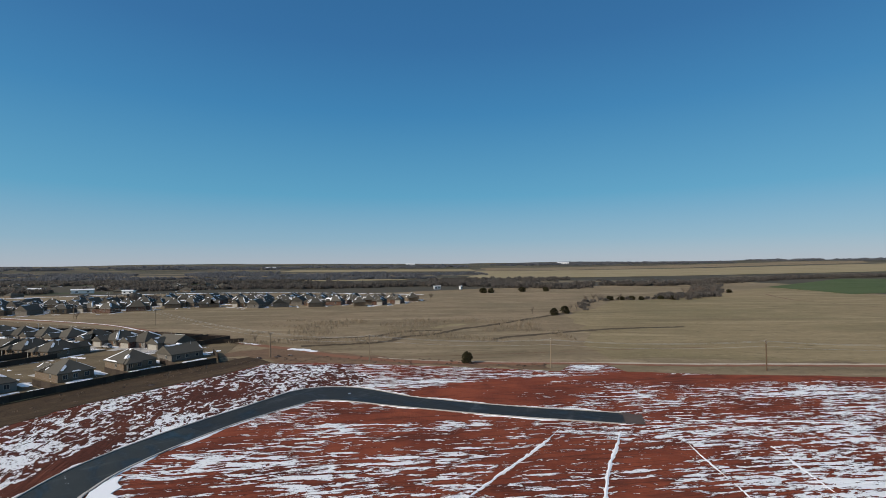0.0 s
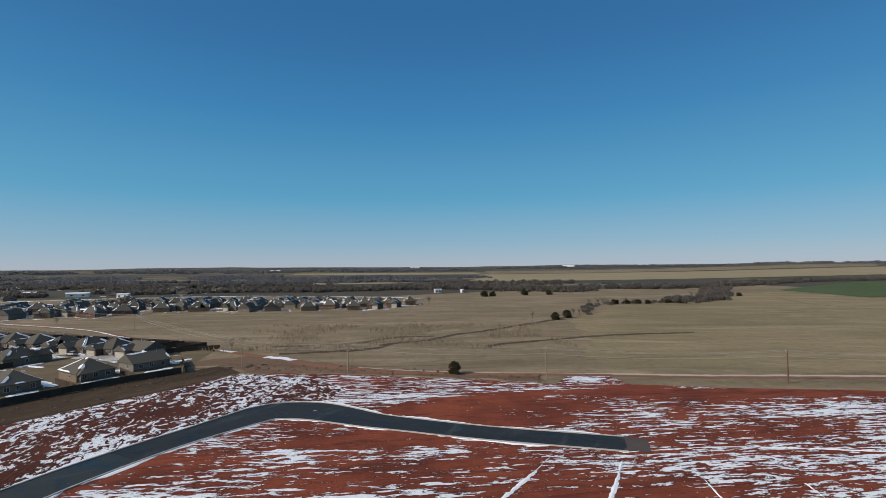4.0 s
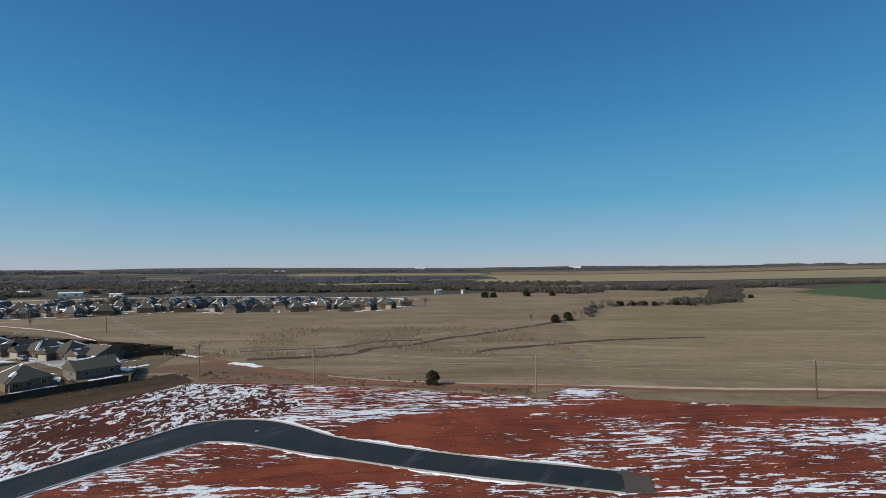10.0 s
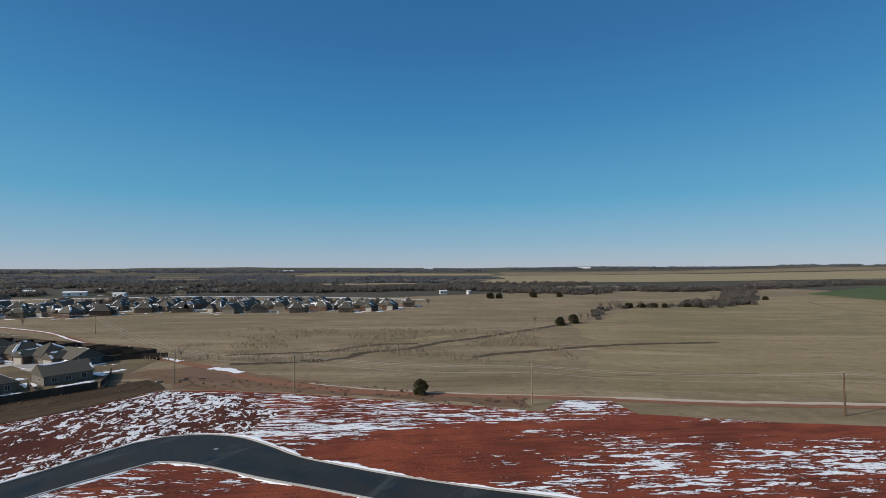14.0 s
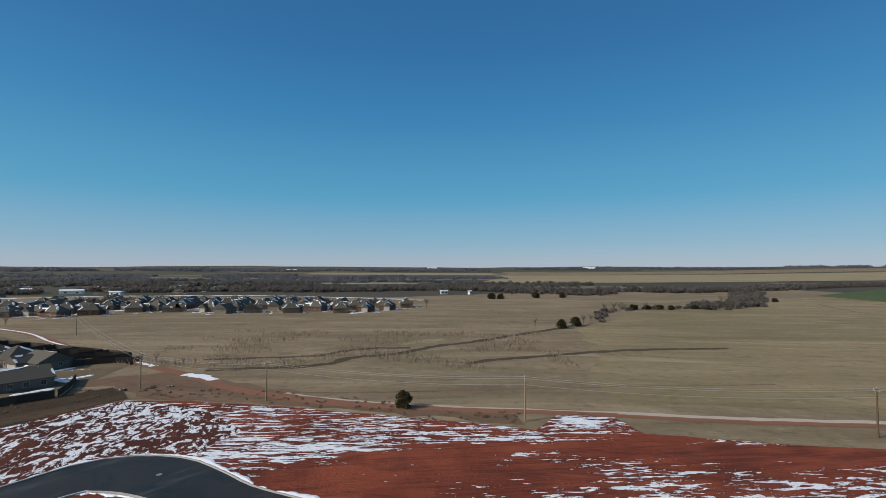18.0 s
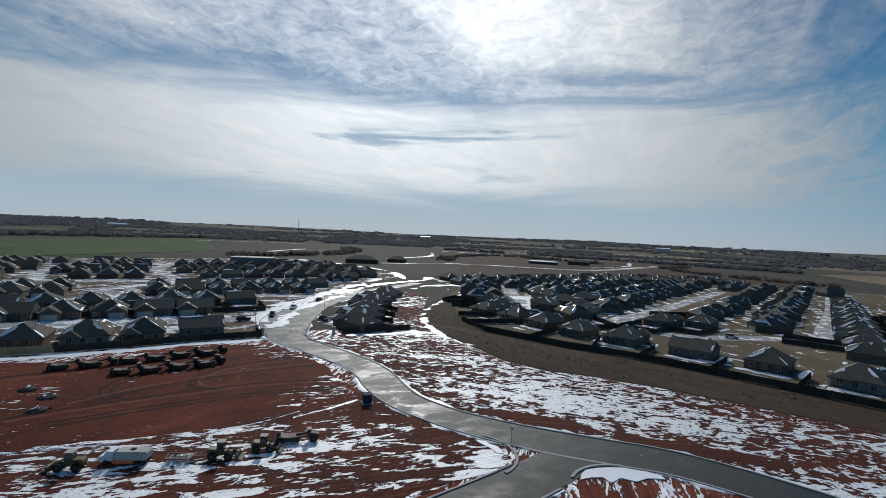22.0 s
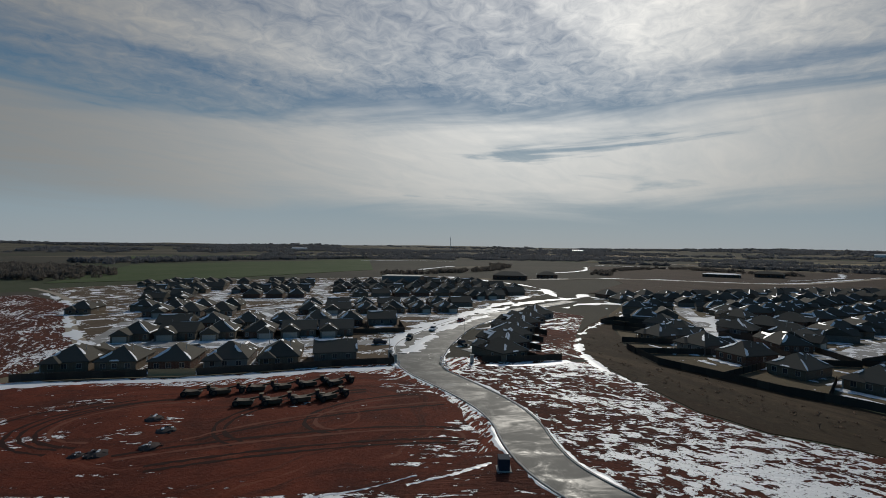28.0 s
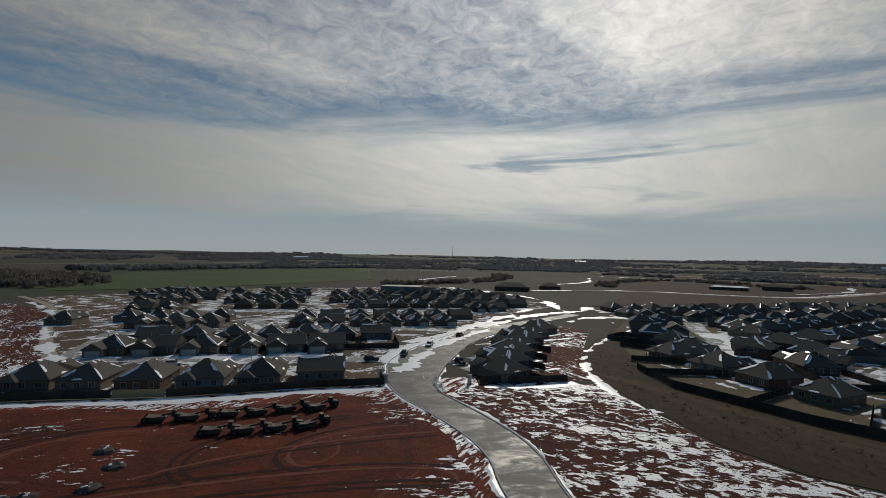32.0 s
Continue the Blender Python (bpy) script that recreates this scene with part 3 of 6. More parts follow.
def build_ground():
    rings, sectors = [0, 60, 120, 200, 300, 450, 650, 900, 1200, 1500, 1800, 2100, 2500, 2900, 3300, 3800, 4300, 4700], 120
    verts, faces = [(-20, 60, 0)], []
    for r in rings[1:]:
        for s in range(sectors):
            a = 2 * math.pi * s / sectors
            x, y = -20 + r * math.cos(a), 60 + r * math.sin(a)
            verts.append((x, y, far_height(x, y)))
    for s in range(sectors):
        faces.append((0, 1 + s, 1 + (s + 1) % sectors))
    for k in range(len(rings) - 2):
        for s in range(sectors):
            a, b = 1 + k * sectors + s, 1 + k * sectors + (s + 1) % sectors
            faces.append((a, a + sectors, b + sectors, b))
    k = Mat("prairie", 0.95)
    tone, fields = k.noise(0.0035, 5, 0.6), k.noise(1.0, 2, 0.4, k.map((0.0009, 0.0032, 1), 8))
    grain = k.noise(0.9, 6, 0.7)
    streak = k.noise(1.0, 5, 0.6, k.map((0.010, 0.05, 1), 5))
    c = k.mix(k.step(tone, 0.4, 0.62), (0.085, 0.074, 0.055), (0.065, 0.06, 0.045))
    c = k.mix(k.math("MULTIPLY", k.step(fields, 0.565, 0.58), 0.8), c, (0.24, 0.195, 0.125))
    c = k.mix(k.math("MULTIPLY", k.step(fields, 0.40, 0.385), 0.7), c, (0.055, 0.075, 0.032))
    c = k.mix(k.math("MULTIPLY", k.step(streak, 0.5, 0.75), 0.35), c, (0.12, 0.10, 0.07))
    c = k.mix(k.math("MULTIPLY", grain, 0.35), c, (0.05, 0.045, 0.032))
    k.color(c).bump(grain, 0.6, 0.25)
    ob = new("ground", mesh_of("ground", verts, faces, k.m, True))
    return tagged(ob, "dry winter prairie reaching to the horizon", "ground", kind="structure")


build_ground()

# centre line of the new road and its width; it bends at a knuckle and runs out to the entrance
ROAD = spline([(39.5, 106.8, 7.6), (30, 109.2, 7.6), (20, 111.6, 7.6), (9, 114.8, 7.8), (-1, 118.3, 8), (-11, 122, 9), (-19, 126.2, 11), (-27, 129.4, 13), (-35, 128.8, 13),
               (-39.8, 122.6, 11), (-44.5, 115, 9.2), (-49.5, 106.5, 8.6), (-55.2, 94, 8.8), (-58.8, 82, 9), (-58.9, 72, 9.2), (-59, 62, 9.2), (-60.1, 52, 8.6), (-62.5, 42.6, 8), (-66.9, 33.4, 8), (-73.2, 26.4, 8.4),
               (-80, 20.6, 8.6), (-86, 13.2, 8.8), (-91, 4, 9), (-95.2, -5.5, 9.4), (-99.6, -15.5, 10), (-106, -23.5, 12), (-116, -31, 15), (-131, -40, 18), (-164, -51, 15), (-196, -55.5, 14), (-240, -54, 10), (-290, -50, 8)], 2.5)
SIDE = spline([(-57.5, 68, 9), (-51, 65, 8.4), (-43, 60.6, 8.2), (-30, 52.3, 8), (-12, 40, 8), (12, 27, 8), (40, 10, 8), (90, -20, 8)], 2.5)
cut = int(np.argmin(np.hypot(ROAD[:, 0] + 52, ROAD[:, 1] - 101)))
tagged(ribbon("road", ROAD[:cut + 1], ROAD[:cut + 1, 2] / 2, -ROAD[:cut + 1, 2] / 2, 0.10, M_ASPHALT, 0.25, crown=0.06), "new dark asphalt road bending through the graded lots", "road", kind="structure")
tagged(ribbon("road", ROAD[cut:], ROAD[cut:, 2] / 2, -ROAD[cut:, 2] / 2, 0.10, M_WETROAD, 0.25, crown=0.06), "wet dark asphalt road with icy film and melting snow", "road", kind="structure")
tagged(ribbon("road", SIDE, 4.1, -4.1, 0.092, M_WETROAD, 0.25, crown=0.03), "wet side road joining at a junction", "road", kind="structure")


def curb_run(line, side, gaps=()):
    """A concrete curb with a narrow snow bank behind it."""
    for lo, hi in gaps or [(0, len(line))]:
        l = line[lo:hi]
        w = l[:, 2] / 2 * side
        a = ribbon("curb", l, w + 0.30 * (side > 0), w - 0.30 * (side < 0), 0.24, M_CURB, 0.3)
        tagged(a, "pale concrete curb along the road", "curb", kind="structure")


near = [i for i in range(len(ROAD)) if math.hypot(ROAD[i, 0] + 57, ROAD[i, 1] - 66) < 11.5]
j0, j1 = min(near), max(near)
curb_run(ROAD, 1, [(0, j0 + 2), (j1 - 1, len(ROAD))])
curb_run(ROAD, -1)
k0 = int(np.argmin(np.hypot(SIDE[:, 0] + 45.5, SIDE[:, 1] - 62)))
curb_run(SIDE, 1, [(k0, len(SIDE))])
curb_run(SIDE, -1, [(k0, len(SIDE))])
for centre, a0, a1, name in (((-46.6, 75.0), 186, 262, "curb"), ((-48.8, 51.4), 172, 62, "curb")):
    arc = np.array([(centre[0] + 7.8 * math.cos(radians(a)), centre[1] + 7.8 * math.sin(radians(a))) for a in np.linspace(a0, a1, 14)])
    tagged(ribbon(name, arc, 0.22, -0.22, 0.24, M_CURB, 0.3), "curved concrete curb at the junction", "curb", kind="structure")

l = ROAD[j0 - 1:j1 + 2]
tagged(ribbon("gutter", l, l[:, 2] / 2 + 0.25, l[:, 2] / 2 - 0.25, 0.135, M_CURB, 0.1), "pale concrete gutter across the mouth of the side road", "gutter", kind="structure")


def snow_bank(line, side, lo, hi, seed, wide=0.9):
    """Broken, ragged remains of ploughed snow behind the curb."""
    l = line[lo:hi]
    fine_ = np.linspace(0, len(l) - 1, len(l) * 4)
    l = np.stack([np.interp(fine_, np.arange(len(l)), l[:, c]) for c in range(3)], 1)
    r_ = np.random.RandomState(seed)
    w = l[:, 2] / 2 * side + 0.5 * side
    broad = np.convolve(r_.uniform(-1, 1, len(l)), np.ones(9) / 9, "same") * 4.2
    out = np.clip(wide * (0.55 + broad) * (0.75 + 0.5 * np.convolve(r_.random_sample(len(l)), [0.3, 0.4, 0.3], "same")), 0, wide * 2.2)
    out[out < 0.12] = 0
    n = normals(l)
    verts, faces = [], []
    for i in range(len(l)):
        a, b = l[i, :2] + n[i] * w[i], l[i, :2] + n[i] * (w[i] + out[i] * side)
        c = (a + b) / 2 + n[i] * r_.uniform(-0.1, 0.1)
        verts += [(*a, 0.14), (*c, 0.16 + 0.06 * min(out[i], 1)), (*b, 0.06)]
    for i in range(len(l) - 1):
        if out[i] + out[i + 1] > 0:
            for j in range(2):
                u = i * 3 + j
                faces.append((u, u + 1, u + 4, u + 3) if side < 0 else (u + 3, u + 4, u + 1, u))
    tagged(new("snow_bank", mesh_of("snow_bank", verts, faces, M_SNOW)), "low broken bank of old snow behind the curb", "snow", kind="structure")


snow_bank(ROAD, 1, 0, j0, 51, 0.5)
snow_bank(ROAD, -1, 0, 46, 52, 0.7)
snow_bank(ROAD, -1, 46, len(ROAD) - 25, 53, 0.6)
snow_bank(ROAD, 1, j1, len(ROAD) - 30, 54, 0.8)
snow_bank(SIDE, 1, k0, 40, 55, 1.5)

# graded lots
EDGE_N = [(-92, 118), (-86, 127), (-79, 138), (-70, 151), (-61, 170), (-45, 170.5), (-29, 168.5), (2, 162.5), (29, 156), (37, 153.6), (43, 163.5), (55, 163.8), (58, 152.4), (78, 149), (108, 145.5), (170, 138), (260, 128)]
BERM_LOW = [(-136, 14), (-129, 24), (-117, 37), (-108, 46), (-103, 58), (-103, 71), (-101, 84), (-97, 98), (-92, 113), (-86, 127)]
area("graded_lots", [*reversed(EDGE_N), *reversed(BERM_LOW[:-1]), (-124, -14), (-106, -27), (-86, -38), (-60, -57), (-42, -74), (-28, -88), (80, -92), (260, -60)], 0.03, M_CLAY_ROWS, "red clay building lots with rows of melting snow", ragged=0.7, seed=3)
area("snowy_verge", [(-60, 169), (-70, 150.4), (-79, 137.5), (-86, 126.5), (-92, 112.5), (-97, 97.5), (-101, 83.5), (-103, 70.5), (-103, 57.5), (-108, 45.5), (-117, 36.5), (-129, 23.5), (-135, 14), (-128, -6),
      (-104, -11), (-98, 2), (-93.3, 11.5), (-86.3, 20.3), (-78.3, 28.4), (-71, 36), (-66.8, 45), (-64.6, 54), (-63.8, 62), (-63.6, 72), (-63.6, 82), (-60, 94.5), (-54.2, 108), (-49.3, 117), (-45, 125.5), (-41.5, 134.5), (-34, 137.5), (-24, 137.5), (-22, 150), (-40, 166)], 0.045, M_CLAY_BLOTCH, "red clay verge thickly blotched with melting snow", ragged=0.5, seed=5)
area("building_pad", [(-14, -90), (-28, -82), (-38, -71.5), (-47, -61.5), (-55, -49.5), (-66, -40), (-82, -33), (-91, -22), (-87, -6), (-80.5, 8), (-72, 17.3), (-64, 22), (-54, 20.3), (-44, 14), (-32, 2), (-22, -12), (-6, -30), (10, -50), (12, -84)], 0.06, M_CLAY_BARE, "smooth graded red clay building pad", ragged=0.8, seed=7)
area("rutted_corner_lot", [(-56.5, 52.5), (-58.8, 43), (-63.2, 31.5), (-69.5, 24.6), (-64, 21.9), (-54, 20.2), (-44, 13.7), (-32, 1.7), (-22, -12.3), (14, -62), (70, -50), (40, 0), (12, 19), (-12, 33), (-30, 45.5), (-41, 52.8), (-45.5, 57.3), (-50, 58.2), (-54, 56.5)], 0.075, M_CLAY_TRACKS, "rutted red clay corner lot streaked with snow", ragged=0.5, seed=8)

area("snow_patch", [(-53.9, 76.0), (-53.2, 72.5), (-51.6, 69.8), (-49.4, 68.5), (-47.6, 68.4), (-48.8, 69.8), (-49.6, 71.4), (-48.4, 72.6), (-50.4, 73.8), (-50.2, 76.0), (-51.8, 77.4), (-52.6, 80.0), (-53.6, 79.5)], 0.15, M_SNOW, "white patch of snow on the corner of the junction", depth=0.1, step=1.2, ragged=0.35, seed=9)
area("snow_patch", [(-54.6, 53.2), (-53.4, 55.4), (-51.4, 56.8), (-51.0, 55.9), (-52.4, 54.4), (-53.4, 52.6), (-54.4, 51.4)], 0.15, M_SNOW, "thin snow on the corner of the junction", depth=0.1, step=1.2, ragged=0.35, seed=10)

# berm and yards in front of the houses
BERM_UP = [(-240, -12), (-215, -3), (-190, 7), (-163, 18), (-147, 31), (-140, 48), (-134.5, 60), (-132, 73), (-126, 90), (-114.5, 114), (-103, 137), (-92, 156), (-80, 171.5)]
area("berm", [*BERM_UP, (-73, 182), (-61, 171.5), (-70.5, 152), (-79.5, 139), (-86.5, 128), (-92.5, 114), (-97.5, 98.5), (-101.5, 84), (-103.5, 71), (-103.5, 58.5), (-108.5, 46.5), (-117.5, 37.5), (-129.5, 25), (-137, 15), (-152, 6), (-176, -3), (-205, -9)], 0.10, M_BERM, "brown winter grass berm behind the house fences", ragged=1.0, seed=13)
area("lawn", [*[(x - 1, y + 0.5) for x, y in BERM_UP], (-90, 215), (-130, 236), (-210, 280), (-360, 345), (-500, 380), (-500, 200), (-360, -30)], 0.05, M_YARD, "dormant lawns of the house yards", seed=14)
area("lawn", [(-31, -86), (-44, -75), (-61, -58.2), (-75.5, -47.5), (-88, -39), (-101, -28.5), (-112, -40), (-150, -62), (-320, -80), (-460, -260), (-260, -370), (-112, -372), (-96, -258), (-70, -172), (-59, -124), (-51, -110)], 0.05, M_LOTS, "brown yards and empty lots between the houses", seed=15)
area("lawn", [(-112, -6), (-124, -16), (-150, -32), (-190, -46), (-240, -50), (-230, -20), (-176, -4), (-140, 12), (-128, 2)], 0.055, M_CLAY_ROUGH, "bare reddish yards of a short row of houses", seed=16)

# tracks, snow and ditches in the field
def strip(name, pts, w, z, mat, label, category="track", ragged=0.3, seed=0, step=3.0, kind="structure", breaks=2.6):
    if mat is M_SNOW:
        # old snow lies in broken, uneven runs
        l = spline(pts, min(step, max(0.7, w * 0.45)))
        r_ = np.random.RandomState(seed + 500)
        slow = np.convolve(r_.uniform(-1, 1, len(l)), np.ones(7) / 7, "same") * breaks
        left = np.clip(w * (0.42 + 0.5 * slow) * (0.5 + r_.random_sample(len(l))), 0, w)
        right = np.clip(w * (0.42 + 0.5 * np.roll(slow, 2)) * (0.5 + r_.random_sample(len(l))), 0, w)
        thin = left + right < 0.22 * w
        left[thin] = right[thin] = 0
        n = normals(l)
        verts, faces = [], []
        for i in range(len(l)):
            c = l[i, :2]
            verts += [(*(c + n[i] * left[i]), z - 0.03), (*c, z + 0.05), (*(c - n[i] * right[i]), z - 0.03)]
        for i in range(len(l) - 1):
            if not (thin[i] and thin[i + 1]):
                u = i * 3
                faces += [(u, u + 1, u + 4, u + 3), (u + 1, u + 2, u + 5, u + 4)]
        return tagged(new(name, mesh_of(name, verts, faces, mat)), label, category, kind=kind)
    l = spline(pts, step)
    return tagged(ribbon(name, l, w / 2, -w / 2, z, mat, 0.0, ragged, seed), label, category, kind=kind)


strip("dirt_track", [(-460, 394), (-306, 328), (-204, 289), (-130, 238), (-97, 219), (-76, 207), (-56, 195), (-42, 184), (-14, 172), (13, 168), (30, 166.5), (44, 166), (57, 164.6), (83, 161.5), (120, 160), (200, 154), (300, 148)], 4.2, 0.05, M_REDTRACK, "reddish dirt track along the pasture", seed=21)
strip("pale_path", [(57, 166.2), (83, 163.2), (120, 161.6), (200, 156), (300, 150)], 2.2, 0.06, M_PATH, "pale crushed-stone path beside the dirt track", seed=22)
strip("pale_path", [(-24, 179), (-8, 173.6), (13, 169.8), (30, 168.2), (44, 167.4), (57, 166.2)], 0.9, 0.06, M_PATH, "pale crushed-stone path beside the dirt track", seed=37)
strip("snow_drift", [(-300, 330), (-206, 291), (-160, 259), (-131, 240.5)], 1.5, 0.08, M_SNOW, "thin line of snow along the track", "snow", 0.5, 23, 4, breaks=0.5)
strip("snow_drift", [(-130, 240), (-112, 229.5), (-97, 220.6), (-88, 215), (-80, 210.5)], 2.6, 0.10, M_SNOW, "drifted snow lying along the track", "snow", 0.9, 24, 2, breaks=0.7)
strip("snow_drift", [(-63, 199), (-56, 196.5), (-50, 192)], 2.4, 0.10, M_SNOW, "drifted snow lying in the track", "snow", 0.8, 25, 2)
strip("creek", [(-60, 205), (-27, 215), (-18, 230), (-2, 239), (10, 257), (24, 268), (46, 292), (66, 313), (90, 340)], 4.2, 0.04, M_SOIL, "narrow dark creek bed in the field", "creek", 0.9, 28)
strip("creek", [(22, 220), (31, 227), (47, 234), (72, 246), (100, 254), (130, 258)], 4.0, 0.04, M_SOIL, "shallow dark ditch in the field", "creek", 0.8, 29)
strip("creek", [(-70, 222), (-40, 230), (-31, 234), (-25, 243), (-15, 250), (0, 252)], 3.2, 0.04, M_SOIL, "shallow dark ditch in the field", "creek", 0.9, 38)
strip("eroded_bank", [(-6, 262), (-3, 264), (4, 271), (13, 277)], 6, 0.035, M_STUBBLE, "pale eroded bank beside the creek", "bank", 1.4, 30)
strip("tyre_track", [(-60, 186), (-20, 180), (20, 184), (60, 190), (110, 196)], 1.0, 0.03, M_WORN, "faint tyre track through the grass", "track", 0.4, 31)
strip("tyre_track", [(350, 520), (330, 470), (318, 420), (330, 360)], 2.0, 0.03, M_WORN, "faint tyre track over the rise", "track", 0.5, 32)
strip("snow_drift", [(-300, -3.5), (-250, -5), (-214, -6), (-184, -4), (-155, 5), (-138, 15), (-127, 25), (-121, 33)], 1.8, 0.13, M_SNOW, "snow-filled path along the berm", "snow", 0.9, 33, 1.2, breaks=4.5)
strip("snow_drift", [(-20, -90), (-28.5, -83.5), (-41.3, -72), (-58.2, -55.2), (-72.8, -44.6), (-85, -36), (-96.5, -25.5)], 3.6, 0.10, M_SNOW, "band of snow in front of the wooden wall", "snow", 0.9, 34, 2, breaks=1.4)
strip("gravel_track", [(-47, -104), (-56, -121), (-66, -165), (-80, -215), (-92, -250), (-104, -320), (-107, -385)], 4, 0.08, M_GRAVEL, "pale gravel track past the last houses", seed=35)
area("rough_lot", [(-24, -90), (-34, -93), (-48, -107), (-58, -128), (-68, -172), (-82, -220), (-93, -256), (-90, -330), (80, -300), (90, -90)], 0.042, M_CLAY_ROUGH, "rutted clay and snow beyond the last houses", seed=36)
for i, pts in enumerate((((23.8, 100.5), (17, 90), (10.6, 81.5), (2, 70)), ((35.8, 98.6), (30.8, 88.3), (27, 80.5), (22, 68)), ((46.8, 97), (45.5, 88), (44.9, 80), (44, 68)), ((60.6, 90), (58, 75), (56, 62)), ((37.3, 102.7), (60.5, 105), (98, 100.7), (150, 96)))):
    strip("snow_line", pts, 0.46, 0.10, M_SNOW, "line of snow lying in a drainage rut", "snow", 0.42, 60 + i, 1.2)
for i, pts in enumerate((((-63, 25), (-57, 22.8), (-50, 19.3)), ((-53, 18.6), (-46, 15.6), (-40, 11.5)), ((-31, 2.5), (-25, -5), (-19, -13)))):
    strip("snow_line", pts, 0.6, 0.11, M_SNOW, "strip of snow on the edge of the pad", "snow", 0.5, 70 + i, 1.2)
# far fields
area("wheat_field", [(-125, -430), (-245, -395), (-500, -425), (-920, -850), (-330, -790)], 0.3, M_GREEN, "dark green winter wheat field", seed=41)
area("wheat_field", [(455, 668), (432, 505), (640, 560), (1000, 900), (800, 960)], 0.3, M_GREEN, "dark green winter wheat field on the rise", seed=42)
area("fallow_land", [(-350, -60), (-480, -70), (-900, -260), (-980, 160), (-620, 330), (-520, 240), (-470, 120), (-380, -20)], 0.25, M_FALLOW, "brown fallow field beyond the houses", seed=43)

def draped(name, corners, mat, label, n=14):
    """A field that follows the swells of the far ground."""
    a, b, c, d = [np.array(p, float) for p in corners]
    verts, faces = [], []
    for i in range(n + 1):
        for j in range(n + 1):
            u, v = i / n, j / n
            p = (a * (1 - u) + b * u) * (1 - v) + (d * (1 - u) + c * u) * v
            p = p + np.array((math.sin(v * 9 + a[0]), math.cos(u * 8 + a[1]))) * 9 * (i in (0, n) or j in (0, n))
            verts.append((*p, far_height(*p) + 0.8))
    for i in range(n):
        for j in range(n):
            o = i * (n + 1) + j
            faces.append((o, o + n + 1, o + n + 2, o + 1))
    return tagged(new(name, mesh_of(name, verts, faces, mat, True)), label, "field", kind="structure")


draped("stubble_field", [(60, 1120), (1500, 1480), (2200, 2150), (150, 2000)], M_STUBBLE, "pale stubble field beyond the trees")
draped("stubble_field", [(-420, 1010), (-90, 1060), (-60, 1160), (-420, 1150)], M_STUBBLE, "narrow pale field between woods")
draped("stubble_field", [(-1300, 1420), (-500, 1440), (-420, 1560), (-1250, 1560)], M_FIELD, "tan field between woods")
draped("fallow_field", [(200, 2080), (2000, 2250), (2300, 2600), (200, 2500)], M_FIELD, "far tan field near the horizon")
draped("stubble_field", [(-700, 2050), (150, 2050), (150, 2350), (-700, 2350)], M_STUBBLE, "far pale field near the horizon")
draped("stubble_field", [(-1450, 350), (-1400, -150), (-1600, -180), (-1680, 350)], M_STUBBLE, "pale field among far woods")
draped("fallow_field", [(-1150, 300), (-1200, -350), (-1270, -420), (-1260, 380)], M_FIELD, "tan field beyond a line of trees")
draped("stubble_field", [(-1900, -300), (-1750, -900), (-2050, -1050), (-2200, -350)], M_FIELD, "far tan field near the horizon")
draped("wheat_field", [(-900, -1020), (-450, -1150), (-560, -1420), (-1100, -1250)], M_GREEN, "far green wheat field")
draped("stubble_field", [(-2350, 900), (-2450, 300), (-2750, 300), (-2650, 950)], M_STUBBLE, "far pale field near the horizon")
area("field", [(-1000, 520), (-620, 560), (-330, 600), (-60, 600), (70, 690), (330, 760), (520, 900), (560, 700), (450, 660), (500, 120), (260, 120), (-40, 150), (-80, 175), (-100, 210), (-210, 276), (-500, 385), (-900, 400)], 0.005, M_FIELD, "wide dry brown field with creek lines", depth=0.04, seed=40)
area("pasture", [(70, 250), (90, 330), (150, 430), (280, 500), (345, 575), (450, 660), (430, 500), (700, 300), (500, 120), (300, 152), (120, 165), (60, 172)], 0.02, M_PASTURE, "olive grazed pasture on a gentle rise", depth=0.05, seed=45, ragged=6, step=14)
strip("gravel_road", [(440, 640), (436, 560), (430, 500), (470, 430), (560, 330)], 4, 0.34, M_STUBBLE, "pale gravel road beside the wheat", seed=46)
# wheel tracks left by the scrapers on the pad
ARCS = [((-40, -34), 15, 10, 250, 420), ((-40, -34), 19, 12.5, 260, 415), ((-38, -36), 24, 15, 270, 405), ((-72, 0), 17, 9, 250, 400), ((-66, -6), 24, 14, 260, 390), ((-62, 2), 34, 10, 180, 330), ((-36, -6), 40, 9, 160, 290), ((-30, 2), 46, 13, 170, 280)]
for i, (c, rx, ry, a0, a1) in enumerate(ARCS):
    for k in (0, 1):
        turn_ = radians(-33)
        pts = []
        for a in np.linspace(radians(a0), radians(a1), 9):
            u, v = (rx + k * 1.9) * math.cos(a), (ry + k * 1.9) * math.sin(a)
            pts.append((c[0] + u * math.cos(turn_) - v * math.sin(turn_), c[1] + u * math.sin(turn_) + v * math.cos(turn_)))
        l = spline(pts, 1.2)
        ok = np.array([inside(q[:2], [(-20, -66), (-34, -57), (-50, -43), (-79, -28), (-90, -16), (-88, -4), (-78, 9), (-70, 16), (-56, 22), (-42, 18), (-24, 6), (-8, -10), (8, -40)]) for q in l])
        if ok.sum() < 5:
            continue
        l = l[np.argmax(ok):]
        l = l[:max(4, int(np.argmin(ok[np.argmax(ok):])) or len(l))]
        tagged(ribbon("tyre_track", l, 0.36, -0.36, 0.075 + 0.002 * i + 0.001 * k, M_PALECLAY if (i + k) % 3 == 0 else M_DARKCLAY, 0.0, 0.22, 90 + i), "faint curved wheel track pressed into the clay pad", "track", kind="structure")
